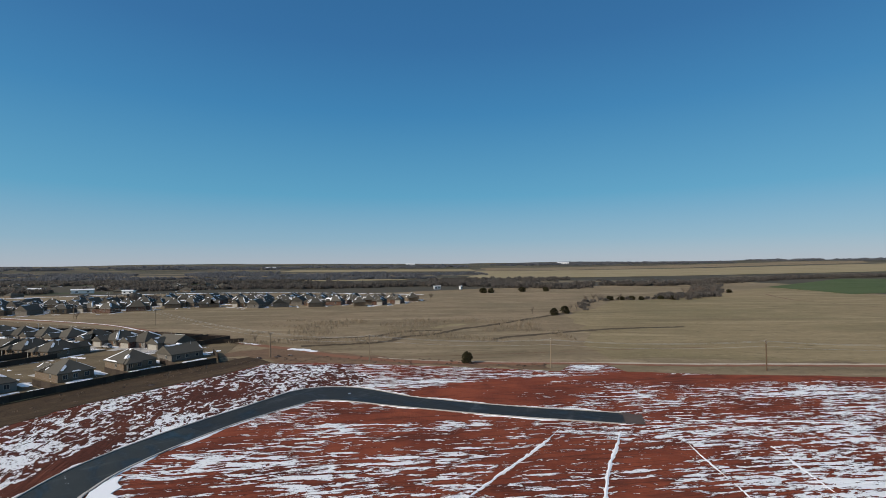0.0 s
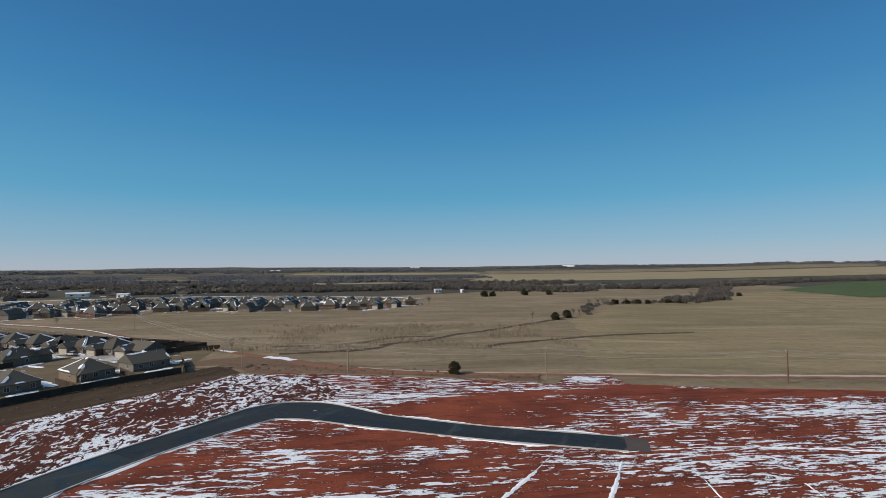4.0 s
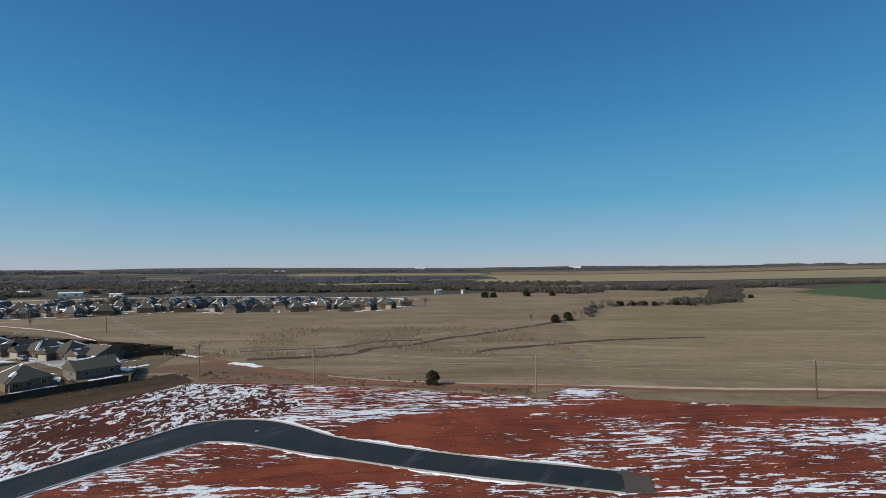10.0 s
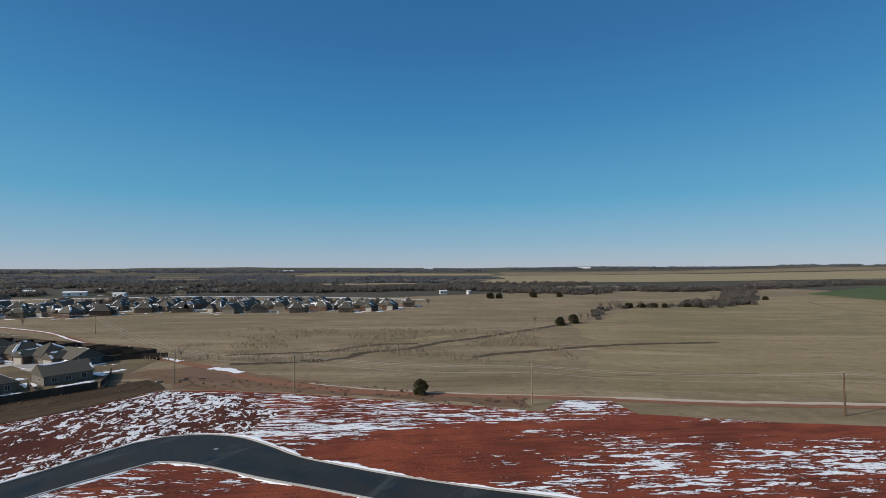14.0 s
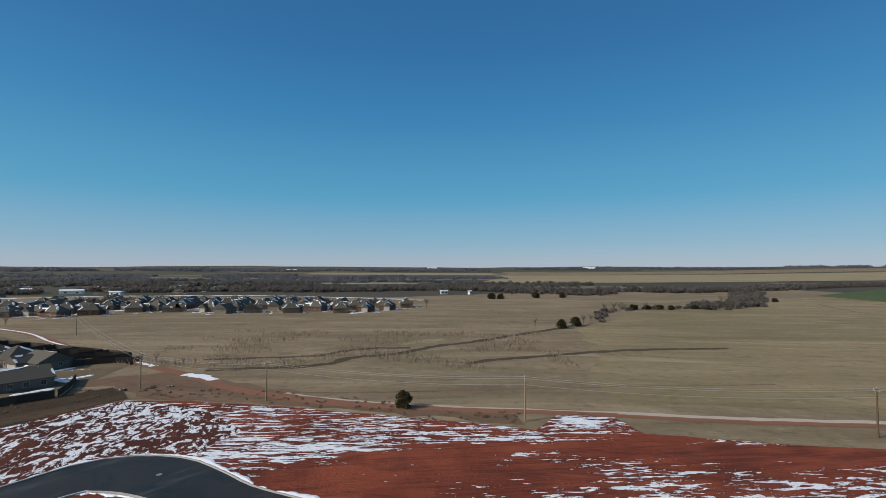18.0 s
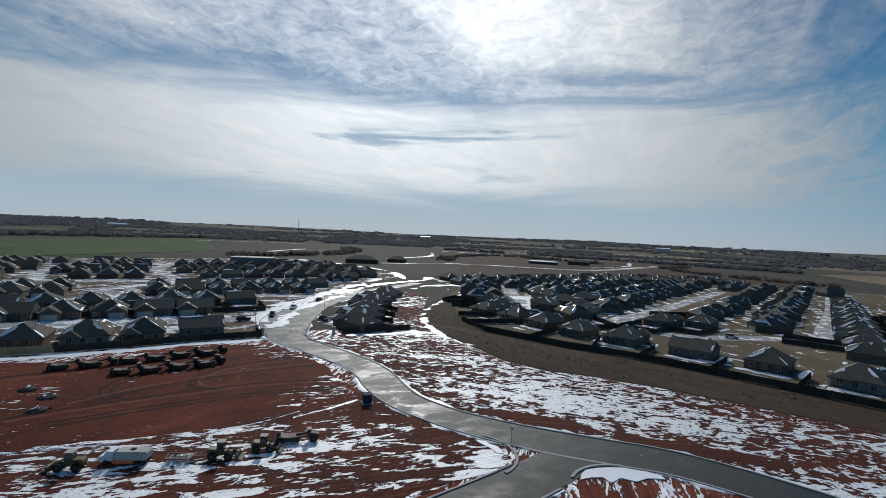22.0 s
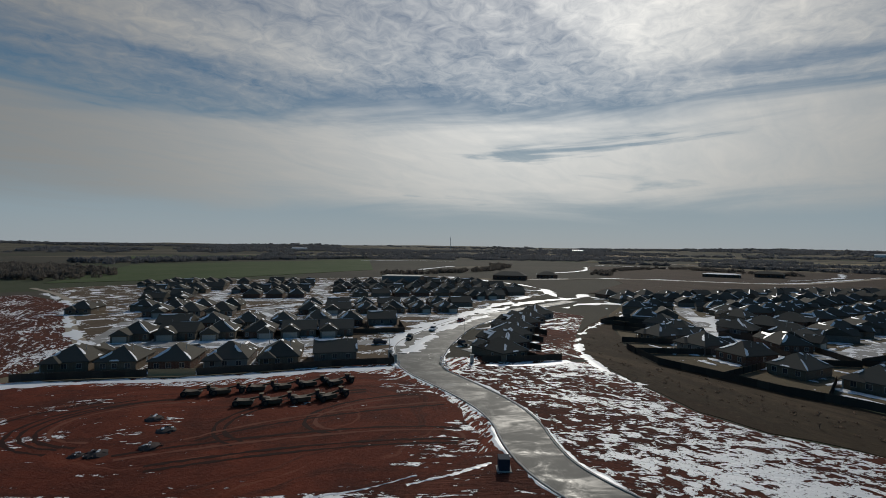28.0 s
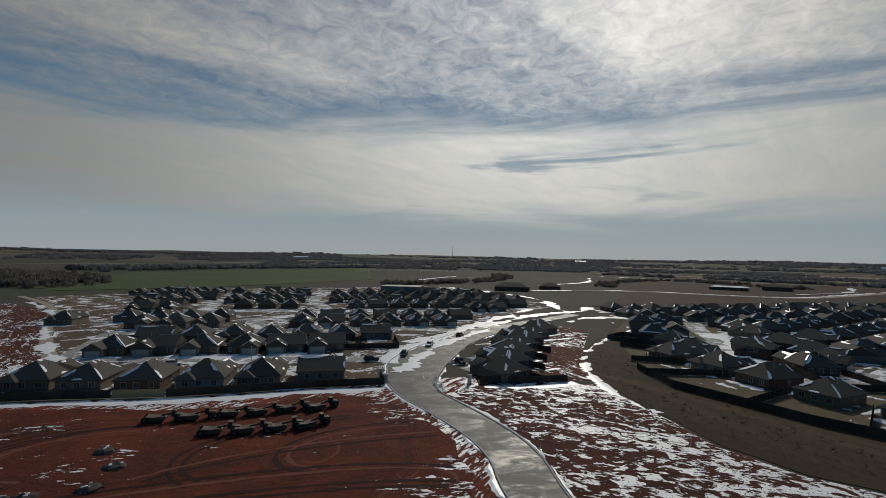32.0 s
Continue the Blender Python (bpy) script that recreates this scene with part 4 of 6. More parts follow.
strip("gravel_apron", [(38.9, 107), (41, 106.5), (43.5, 105.8)], 7.4, 0.12, M_RUBBLE, "dirty gravel apron at the end of the asphalt", ragged=0.5, seed=39, step=1)
for i, (name, pts) in enumerate((("worn_ground", [(-97, 176), (-84, 192), (-70, 202), (-52, 194), (-34, 186), (-20, 180), (-30, 171), (-46, 172), (-60, 173), (-74, 184)]), ("worn_ground", [(-60, 171.5), (-29, 170), (2, 164), (29, 157.5), (35, 156.5), (34, 164), (20, 168), (-10, 174), (-30, 178), (-50, 180)]))):
    area(name, pts, 0.035 + 0.004 * i, M_WORN, "worn reddish grass between the clay lots and the track", depth=0.03, step=4, ragged=1.4, seed=140 + i)

# ---- houses ----


def hip_roof(x0, x1, y0, y1, eave, pitch, over=0.45, gable=False, along=None):
    """A roof over a rectangle: hipped, or with gable ends; its eaves have a fascia."""
    x0, x1, y0, y1 = x0 - over, x1 + over, y0 - over, y1 + over
    w, d = x1 - x0, y1 - y0
    ridge_x = along == "x" if along else w >= d
    run = (d if ridge_x else w) / 2
    top = eave + run * pitch
    cx, cy = (x0 + x1) / 2, (y0 + y1) / 2
    inset = 0.0 if gable else run * 0.92
    if ridge_x:
        r0, r1 = (x0 + inset, cy, top), (x1 - inset, cy, top)
    else:
        r0, r1 = (cx, y0 + inset, top), (cx, y1 - inset, top)
    if (Vector(r1) - Vector(r0)).length < 0.3:
        r0, r1 = (cx - 0.2, cy, top), (cx + 0.2, cy, top)
        ridge_x = True
    c = [(x0, y0), (x1, y0), (x1, y1), (x0, y1)]
    verts = [(*p, eave) for p in c] + [(*p, eave - 0.22) for p in c] + [r0, r1]
    faces = [(4, 5, 1, 0), (5, 6, 2, 1), (6, 7, 3, 2), (7, 4, 0, 3), (7, 6, 5, 4)]
    if ridge_x:
        faces += [(0, 1, 9, 8), (2, 3, 8, 9), (1, 2, 9), (3, 0, 8)]
    else:
        faces += [(1, 2, 9, 8), (3, 0, 8, 9), (0, 1, 8), (2, 3, 9)]
    return verts, faces


def roof_snow(verts, faces, r, chance=0.30):
    """Strips of snow left along hips, ridges and valleys of a roof, each a thin slab with a ragged edge."""
    strips = []
    eave = verts[0][2]
    for f in faces[5:]:
        p = [Vector(verts[i]) for i in f]
        n = (p[1] - p[0]).cross(p[2] - p[0]).normalized()
        if n.z < 0.2:
            continue
        for i in range(len(p)):
            a, b = p[i], p[(i + 1) % len(p)]
            low = a.z <= eave + 0.01 and b.z <= eave + 0.01
            if (b - a).length < 2 or r.random() > chance * (0.35 if low else 1.0):
                continue
            inward = n.cross(b - a).normalized()
            f0, f1 = sorted((r.uniform(0.0, 0.5), r.uniform(0.5, 1.0)))
            w, k = r.uniform(0.4, 1.15), 5
            o, out_v, out_f = 0, [], []
            for j in range(k + 1):
                t = f0 + (f1 - f0) * j / k
                q = a.lerp(b, t) + inward * 0.08
                e = q + inward * (w * r.uniform(0.8, 1.1) * (0.35 if j in (0, k) else 1.0))
                for c in (q, e):
                    out_v += [tuple(c + n * 0.09), tuple(c - n * 0.02)]
            for j in range(k):
                u = o + j * 4
                out_f += [(u, u + 4, u + 6, u + 2), (u + 2, u + 6, u + 7, u + 3), (u + 1, u + 5, u + 4, u)]
            strips.append((out_v, out_f))
    return strips


def wall_window(root, x, y, z, w, h, face, split=True):
    """A window on a wall: frame proud of the brick, with a pane. face: 0 front, 1 right, 2 back, 3 left."""
    f = 0.09
    bm = boxes((-w / 2, -w / 2 + f, -0.06, 0.02, 0, h), (w / 2 - f, w / 2, -0.06, 0.02, 0, h), (-w / 2 + f, w / 2 - f, -0.06, 0.02, 0, f), (-w / 2 + f, w / 2 - f, -0.06, 0.02, h - f, h), (-0.03, 0.03, -0.05, 0.02, f, h - f))
    win = part("window", bm, M_TRIM, root, m=pose(x, y, z, 0, 0, 90 * face))
    part("pane", boxes((-w / 2 + f, w / 2 - f, -0.02, 0.02, f, h - f)), M_GLASS, win)
    return win


def build_house(w, d, brick, style, label, simple=False):
    root = thing("house", None, label, "house", "tract houses")
    r = random.Random(brick * 31 + style * 7 + int(w * 10))
    e = 2.75
    x0, x1, y0, y1 = -w / 2, w / 2, -d / 2, d / 2
    wx0, wx1, wy = (x0, x0 + w * 0.52, y0 - 3.2) if style != 1 else (x1 - w * 0.52, x1, y0 - 3.0)
    bm = boxes((x0, x1, y0, y1, -0.2, e))
    block(bm, wx0, wx1, wy, y0 + 0.5, -0.2, e)
    # brick gable above the garage wing
    gx, gt = (wx0 + wx1) / 2, e + (wx1 - wx0) / 2 * 0.59
    tri = [bm.verts.new(p) for p in ((wx0, wy, e), (wx1, wy, e), (gx, wy, gt), (wx0, wy + 0.2, e), (wx1, wy + 0.2, e), (gx, wy + 0.2, gt))]
    bm.faces.new(tri[:3])
    bm.faces.new((tri[5], tri[4], tri[3]))
    bm.faces.new((tri[0], tri[2], tri[5], tri[3]))
    bm.faces.new((tri[2], tri[1], tri[4], tri[5]))
    if style == 2:
        ga = [bm.verts.new(p) for p in ((x0, y0, e), (x0, y1, e), (x0, 0, e + d / 2 * 0.53), (x1, y0, e), (x1, y1, e), (x1, 0, e + d / 2 * 0.53))]
        bm.faces.new((ga[0], ga[2], ga[1]))
        bm.faces.new((ga[3], ga[4], ga[5]))
    part("wall", bm, M_BRICKS[brick], root)
    v, f = hip_roof(x0, x1, y0, y1, e, 0.57 if style != 2 else 0.50, gable=style == 2, along="x" if style == 2 else None)
    part("roof", mesh_of("roof", v, f, M_ROOF), M_ROOF, root)
    v, f = hip_roof(wx0, wx1, wy, y0 + (3.6 if style != 2 else 2.4), e, 0.57, gable=True, along="y")
    part("wing_roof", mesh_of("wing_roof", v, f, M_ROOF), M_ROOF, root)
    left_over = roof_snow(v, f, r, 0.65)
    v, f = hip_roof(x0, x1, y0, y1, e, 0.57 if style != 2 else 0.50, gable=style == 2, along="x" if style == 2 else None)
    for sv, sf in left_over + roof_snow(v, f, r, 0.62):
        part("snow_strip", mesh_of("snow_strip", sv, sf, M_SNOW), M_SNOW, root, "strip of snow left on the roof")
    if style == 0:
        v, f = hip_roof(x1 - w * 0.42, x1 - 0.2, y1 - 5, y1 + 1.6, e - 0.05, 0.52, gable=False, along="y")
        part("rear_roof", mesh_of("rear_roof", v, f, M_ROOF), M_ROOF, root)
        part("patio_post", boxes((x1 - 0.7, x1 - 0.45, y1 + 1.3, y1 + 1.55, 0, e - 0.25)), M_TRIM, root)
    gw = (wx1 - wx0) * 0.78
    gb = bmesh.new()
    for k in range(4):
        block(gb, gx - gw / 2, gx + gw / 2, wy - 0.06, wy + 0.02, 0.02 + k * 0.54, 0.54 + k * 0.54)
    part("garage_door", gb, M_TRIM, root)
    dx = (wx1 + x1) / 2 if style != 1 else (x0 + wx0) / 2
    part("front_door", boxes((dx - 0.5, dx + 0.5, y0 - 0.06, y0 + 0.02, 0, 2.1)), M_DOOR, root)
    if not simple:
        wall_window(root, dx + (1.6 if style != 1 else -1.6), y0, 0.8, 1.3, 1.5, 0)
        for k in (-0.3, 0.02, 0.3):
            wall_window(root, k * w, y1, 0.75, 1.5, 1.45, 2)
        wall_window(root, x1, 1.5, 0.9, 1.1, 1.3, 1)
        wall_window(root, x0, -1.0, 0.9, 1.1, 1.3, 3)
        vent = bmesh.new()
        rod(vent, (x0 + 3, 1.2, e + 1.0), (x0 + 3, 1.2, e + 3.6), 0.08, sides=6)
        part("vent_pipe", vent, M_METAL, root)
    driveway = boxes((gx - gw / 2, gx + gw / 2, wy - 7, wy - 0.05, 0.0, 0.09))
    part("driveway", driveway, M_CURB, root, "pale concrete driveway")
    return root


LOOKS = [(12, 13.5, 0, 0, "single-storey tan brick house with dark hipped shingle roof and snow remains"), (11.5, 14, 1, 1, "single-storey red-brown brick house with dark hipped shingle roof"),
         (13.5, 11, 2, 2, "single-storey grey stone house with broad dark gable roof"), (11, 13, 0, 1, "narrow tan brick house with dark hipped shingle roof"), (12.5, 12.5, 1, 0, "red-brown brick house with dark hipped roof and rear porch")]
MODELS = [build_house(*look_) for look_ in LOOKS]
SIMPLE = [build_house(*look_, simple=True) for look_ in LOOKS[:4]]
PANEL_L = 2.45


def fence_panel_mesh(name, mat, length, h=1.85, boards=12):
    """Upright boards joined edge to edge, with grooves between them and uneven tops."""
    verts, faces = [], []
    for k in range(boards):
        a, b = k * length / boards, (k + 1) * length / boards
        top = h + 0.03 * math.sin(k * 2.4)
        for x, y in ((a, 0.012), (a + 0.02, -0.012), (b - 0.02, -0.012), (b, 0.012)):
            verts += [(x, y, 0.03), (x, y, top), (x, 0.03, top), (x, 0.03, 0.03)]
    for k in range(boards * 4 - 1):
        u = k * 4
        for j in range(4):
            faces.append((u + j, u + (j + 1) % 4, u + 4 + (j + 1) % 4, u + 4 + j))
    return mesh_of(name, verts, faces, mat)


def post_mesh(mat):
    me = bpy.data.meshes.new("post")
    bm = boxes((-0.06, 0.06, 0.03, 0.15, 0, 1.95), bevel=0.01)
    bm.to_mesh(me)
    bm.free()
    me.materials.append(mat)
    return me


POST = post_mesh(M_FENCE)
PANEL, PANEL_NEW = fence_panel_mesh("fence_panel", M_FENCE, PANEL_L), fence_panel_mesh("fence_panel", M_FENCE_NEW, PANEL_L)


def fence_line(pts, label, mesh=PANEL, group="wooden fences"):
    """A board fence along straight pieces, panel by panel."""
    root = thing("fence", pose(pts[0][0], pts[0][1], 0.08), label, "fence", group)
    o = Vector((pts[0][0], pts[0][1], 0))
    for a, b in zip(pts[:-1], pts[1:]):
        d = Vector((b[0] - a[0], b[1] - a[1], 0))
        n = max(1, round(d.length / PANEL_L))
        ang = math.atan2(d.y, d.x)
        s = d.length / n / PANEL_L
        for k in range(n):
            p = Vector((a[0], a[1], 0)) - o + d * (k / n)
            ob = new("fence_panel", mesh)
            ob.parent = root
            ob.matrix_local = Matrix.Translation(p) @ Matrix.Rotation(ang, 4, "Z") @ Matrix.Diagonal((s, 1, 1, 1))
            post = new("post", POST)
            post.parent = root
            post.matrix_local = Matrix.Translation(p) @ Matrix.Rotation(ang, 4, "Z")
    return root


YARD_PANEL = fence_panel_mesh("fence_panel", M_FENCE, 4.9, boards=20)


def build_yard():
    """A fenced back yard behind a house: two sides and the rear."""
    root = thing("yard_fence", None, "dark weathered board fence round a back yard", "fence", "yard fences")
    for x, y, a in ((-7, 4, 90), (-7, 8.9, 90), (-7, 13.8, 90), (-7, 18.7, 90), (7, 4, 90), (7, 8.9, 90), (7, 13.8, 90), (7, 18.7, 90), (-7, 23.6, 0), (-2.1, 23.6, 0), (2.1, 23.6, 0)):
        part("fence_panel", YARD_PANEL, M_FENCE, root, m=pose(x, y, 0, 0, 0, a))
    return root


YARD = build_yard()
rng = random.Random(11)
placed = []
turned = []
far_list = []


def put_house(x, y, face, simple=False, yard=False, model=None, gap=11.0, tall=1.0):
    """face: the bearing of the house front, in degrees left of +y."""
    if any(math.hypot(x - a, y - b) < gap for a, b in placed):
        return
    placed.append((x, y))
    turned.append(face)
    if simple and math.hypot(x + 10, y - 70) > 325 and tall == 1.0:
        far_list.append((x, y, face + 180 + rng.uniform(-2, 2), rng.randrange(4)))
        return
    pool = SIMPLE if simple else MODELS
    src = pool[model if model is not None else rng.randrange(len(pool))]
    turn = face + 180 + rng.uniform(-2, 2)
    copy_thing(src, pose(x, y, 0.05, 0, 0, turn) @ Matrix.Diagonal((0.87, 0.90, 0.95 * tall, 1)))
    if yard:
        copy_thing(YARD, pose(x, y, 0.06, 0, 0, turn))


def bearing_of(dx, dy):
    return math.degrees(math.atan2(-dx, dy))


STREETS = [
    spline([(-112, 193), (-134, 206.5), (-154, 217), (-196, 232), (-240, 250), (-322, 280), (-420, 318)], 5),
    spline([(-300, 12), (-268, 20), (-246, 29), (-214, 36), (-190, 43), (-182, 54), (-181, 66), (-192, 76), (-209, 81), (-240, 96), (-300, 120), (-400, 160)], 5),
    spline([(-150, 176), (-178, 166), (-192, 150), (-190, 130), (-180, 112), (-176, 98), (-186, 84), (-209, 81)], 5),
    spline([(-192, 150), (-240, 170), (-300, 195), (-420, 240)], 5),
    spline([(-60, -119), (-67.5, -111), (-89.5, -85.4), (-113, -60), (-125, -46)], 5),
    spline([(-58, -118), (-72, -138), (-87, -163)], 5),
    spline([(-87, -163), (-127, -119), (-168, -95), (-190, -62)], 5),
    spline([(-150, -215), (-196, -165), (-250, -118)], 5),
    spline([(-150, -215), (-190, -265), (-240, -310)], 5),
    spline([(-127, -119), (-150, -160), (-196, -165), (-240, -230), (-300, -280)], 5),
]
for i, s in enumerate(STREETS):
    tagged(ribbon("street", s, 4.3, -4.3, 0.10 + i * 0.004, M_STREET, 0.2), "pale concrete street between the houses", "street", kind="structure")

# the row along the curved fence, backs to the berm
ROW_C = [(-98, 181, 2), (-107, 166.5, 0), (-116.5, 150.5, 3), (-126.5, 134, 4), (-137, 117, 1), (-144, 98.5, 2), (-153, 79, 0), (-158.5, 63.5, 3), (-168.5, 51, 1), (-177, 38.5, 4), (-187, 24, 0)]
for i, (x, y, m) in enumerate(ROW_C):
    x2, y2, _ = ROW_C[min(i + 1, len(ROW_C) - 1)]
    x1, y1, _ = ROW_C[max(i - 1, 0)]
    put_house(x, y, bearing_of(-(y1 - y2), (x1 - x2)), model=m, gap=8)
for i in range(17):                    # field side of the long street
    put_house(-114 - 14.6 * i, 206 + 5.3 * i - 0.10 * i * i, bearing_of(-0.35, -0.94), yard=i < 14, simple=i > 9)
for i in range(15):                    # other side of the long street
    put_house(-150 - 14.6 * i, 189 + 5.4 * i - 0.06 * i * i, bearing_of(0.35, 0.94), yard=i < 13, simple=i > 8)
for i in range(14):
    put_house(-166 - 15 * i, 153 + 5.6 * i, bearing_of(-0.35, -0.94) if i > 1 else bearing_of(0.35, 0.94), yard=0 < i < 9, simple=i > 5)
for x, y, a in ((-200, 96, 60), (-208, 64, -20), (-222, 62, -20), (-206, 112, 60), (-232, 118, 20), (-250, 126, 20), (-266, 133, 20), (-222, 45, 160), (-240, 53, -20), (-262, 62, -20), (-262, 42, 150), (-278, 36, 150), (-202, 27, -10), (-216, 18, -10), (-196, 60, 120)):
    put_house(x, y, a, simple=x < -225, yard=x > -235)
EAST = [(-205, 8), (-245, -4), (-335, -30), (-375, 30), (-430, 110), (-490, 250), (-470, 330), (-350, 300), (-190, 150)]
for row in range(11):
    for i in range(26):
        x = -190 - 15.2 * i - row * 6
        y = 150 + 5.8 * i - row * 21 + (4 if row % 2 else 0)
        if inside((x, y), EAST) and min(off_line((x, y), s) for s in STREETS[:4]) > 11.5:
            put_house(x + rng.uniform(-1, 1), y + rng.uniform(-1, 1), 20 + 180 * (row % 2), simple=True, gap=12.5)
# the far end row, gables to the open land
END_ROW = spline([(-322, -50), (-343, -21), (-370, 9), (-408, 39), (-460, 74), (-489, 114), (-530, 190)], 3)
step_ = 0.0
for a, b in zip(END_ROW[:-1], END_ROW[1:]):
    step_ += np.linalg.norm(b - a)
    if step_ > 12.4:
        step_ = 0.0
        put_house(b[0], b[1], bearing_of(-0.6, 0.5) + 90, simple=True, gap=10)
        put_house(b[0] + 24, b[1] + 16, bearing_of(-0.6, 0.5) - 90, simple=True, gap=10)
# rows behind the wooden wall
S, N = np.array((-0.74, 0.672)), np.array((-0.672, -0.74))
for x, y, m in ((-46, -91.5, 0), (-54, -82, 3), (-63, -72.5, 1), (-72.5, -63, 4), (-83, -55, 0), (-95.5, -46.5, 2)):
    put_house(x, y, bearing_of(*N), model=m, gap=8)
WEST = [(-66, -124), (-86, -101), (-122, -66), (-150, -74), (-190, -80), (-330, -96), (-430, -250), (-280, -345), (-170, -360), (-125, -250), (-88, -165)]
for row, away in enumerate((40, 62, 98, 119, 156, 177, 214, 235, 272, 293)):
    for i in range(-12, 36):
        p = np.array((-46, -91.5)) + S * (13.4 * i + (5 if row % 3 == 1 else 0)) + N * away
        if inside(p, WEST) and min(off_line(p, s) for s in STREETS[4:]) > 9.8:
            put_house(p[0], p[1], bearing_of(*(N if row % 2 else -N)), simple=row > 2, yard=row < 2, gap=10.5)
for x, y in ((-84, -208), (-98, -194), (-112, -178)):
    put_house(x, y, bearing_of(*N), model=0)
for x, y, m in ((-127, -8.5, 3), (-140, -14.5, 1), (-153.5, -20, 0), (-167, -25, 3), (-181, -29.5, 1), (-195, -33, 3), (-210, -36, 4)):
    put_house(x, y, bearing_of(-0.35, -0.93), model=m)
# the houses across the field
for i, (x, y) in enumerate(((-283, 362), (-268, 372), (-251, 364), (-238, 378), (-276, 449), (-240, 425), (-214, 413), (-196, 405), (-184, 437), (-168, 410), (-152, 397), (-136, 404), (-123, 446), (-112, 420), (-92, 420), (-79, 432), (-62, 451), (-46, 452),
                            (-300, 400), (-262, 402), (-226, 440), (-204, 432), (-160, 440), (-140, 432), (-100, 450), (-320, 380), (-310, 430), (-250, 470), (-210, 470), (-170, 468), (-130, 470), (-223, 402), (-176, 425), (-192, 460), (-148, 455), (-106, 404), (-70, 408), (-54, 420), (-300, 352), (-318, 346), (-335, 352), (-345, 372), (-290, 425), (-330, 410), (-360, 395), (-375, 410), (-390, 380), (-262, 385), (-28, 460), (-115, 462), (-84, 466), (-288, 380), (-255, 418), (-232, 458), (-206, 448), (-180, 455), (-156, 418), (-146, 470), (-126, 428), (-98, 432), (-66, 436), (-40, 436), (-345, 395), (-312, 365), (-330, 440), (-270, 480), (-228, 482), (-188, 484), (-150, 486), (-110, 482), (-360, 425), (-395, 400), (-410, 430))):
    put_house(x, y, (10, 170, 80, -70)[i % 4], simple=i > 17, model=i % 4 if i > 17 else None, gap=9, tall=1.35)
for i in range(46):                    # scattered roofs farther off
    put_house(-330 - 620 * rng.random(), 470 + 420 * rng.random(), rng.uniform(0, 360), simple=True, gap=16)
for ob in (*MODELS, *SIMPLE, YARD):
    for o in (*ob.children_recursive, ob):
        bpy.data.objects.remove(o)



def far_house(kind_):
    """A distant house: walls with a garage wing, hipped roof, wing roof and snow on them."""
    w, d = ((12, 13.5), (11.5, 14), (13.5, 11), (11, 13))[kind_]
    root = thing("house", None, LOOKS[kind_][4], "house", "tract houses")
    part("wall", boxes((-w / 2, w / 2, -d / 2, d / 2, -0.2, 2.75), (-w / 2, 0.3, -d / 2 - 3, -d / 2 + 0.4, -0.2, 2.75)), M_BRICKS[LOOKS[kind_][2]], root)
    r = random.Random(40 + kind_)
    for name, spec in (("roof", hip_roof(-w / 2, w / 2, -d / 2, d / 2, 2.75, 0.56, gable=kind_ == 2, along="x" if kind_ == 2 else None)), ("wing_roof", hip_roof(-w / 2, 0.3, -d / 2 - 3, -d / 2 + 3, 2.75, 0.56, gable=True, along="y"))):
        part(name, mesh_of(name, *spec, M_ROOF), M_ROOF, root)
        for sv, sf in roof_snow(*spec, r, 0.6)[:2]:
            part("snow_strip", mesh_of("snow_strip", sv, sf, M_SNOW), M_SNOW, root, "strip of snow left on the roof")
    return root


def joined_houses(items):
    """The most distant roofs, joined."""
    verts, faces, index = [], [], []
    for x, y, turn_, kind_ in items:
        m = pose(x, y, 0.05, 0, 0, turn_) @ Matrix.Diagonal((0.87, 0.90, 0.95, 1))
        for ob in FAR[kind_].children:
            i = {"wall": 0, "roof": 1, "wing": 1}.get(ob.name.split("_")[0].split(".")[0], 2)
            o = len(verts)
            verts += [m @ v.co for v in ob.data.vertices]
            faces += [tuple(o + j for j in p.vertices) for p in ob.data.polygons]
            index += [i] * len(ob.data.polygons)
    me = mesh_of("distant_houses", verts, faces, M_BRICKS[0])
    me.materials.append(M_ROOF)
    me.materials.append(M_SNOW)
    me.polygons.foreach_set("material_index", index)
    return tagged(new("distant_houses", me), "distant rows of brick houses with dark roofs", "houses", kind="stuff")


FAR = [far_house(k) for k in range(4)]
far_list.sort(key=lambda q: math.hypot(q[0] + 10, q[1] - 70))
room = max(0, 300 - (len(placed) - len(far_list)))
for x, y, turn_, kind_ in far_list[:room]:
    copy_thing(FAR[kind_], pose(x, y, 0.05, 0, 0, turn_) @ Matrix.Diagonal((0.87, 0.90, 0.95, 1)))
joined_houses(far_list[room:])
for ob in FAR:
    for o in (*ob.children_recursive, ob):
        bpy.data.objects.remove(o)


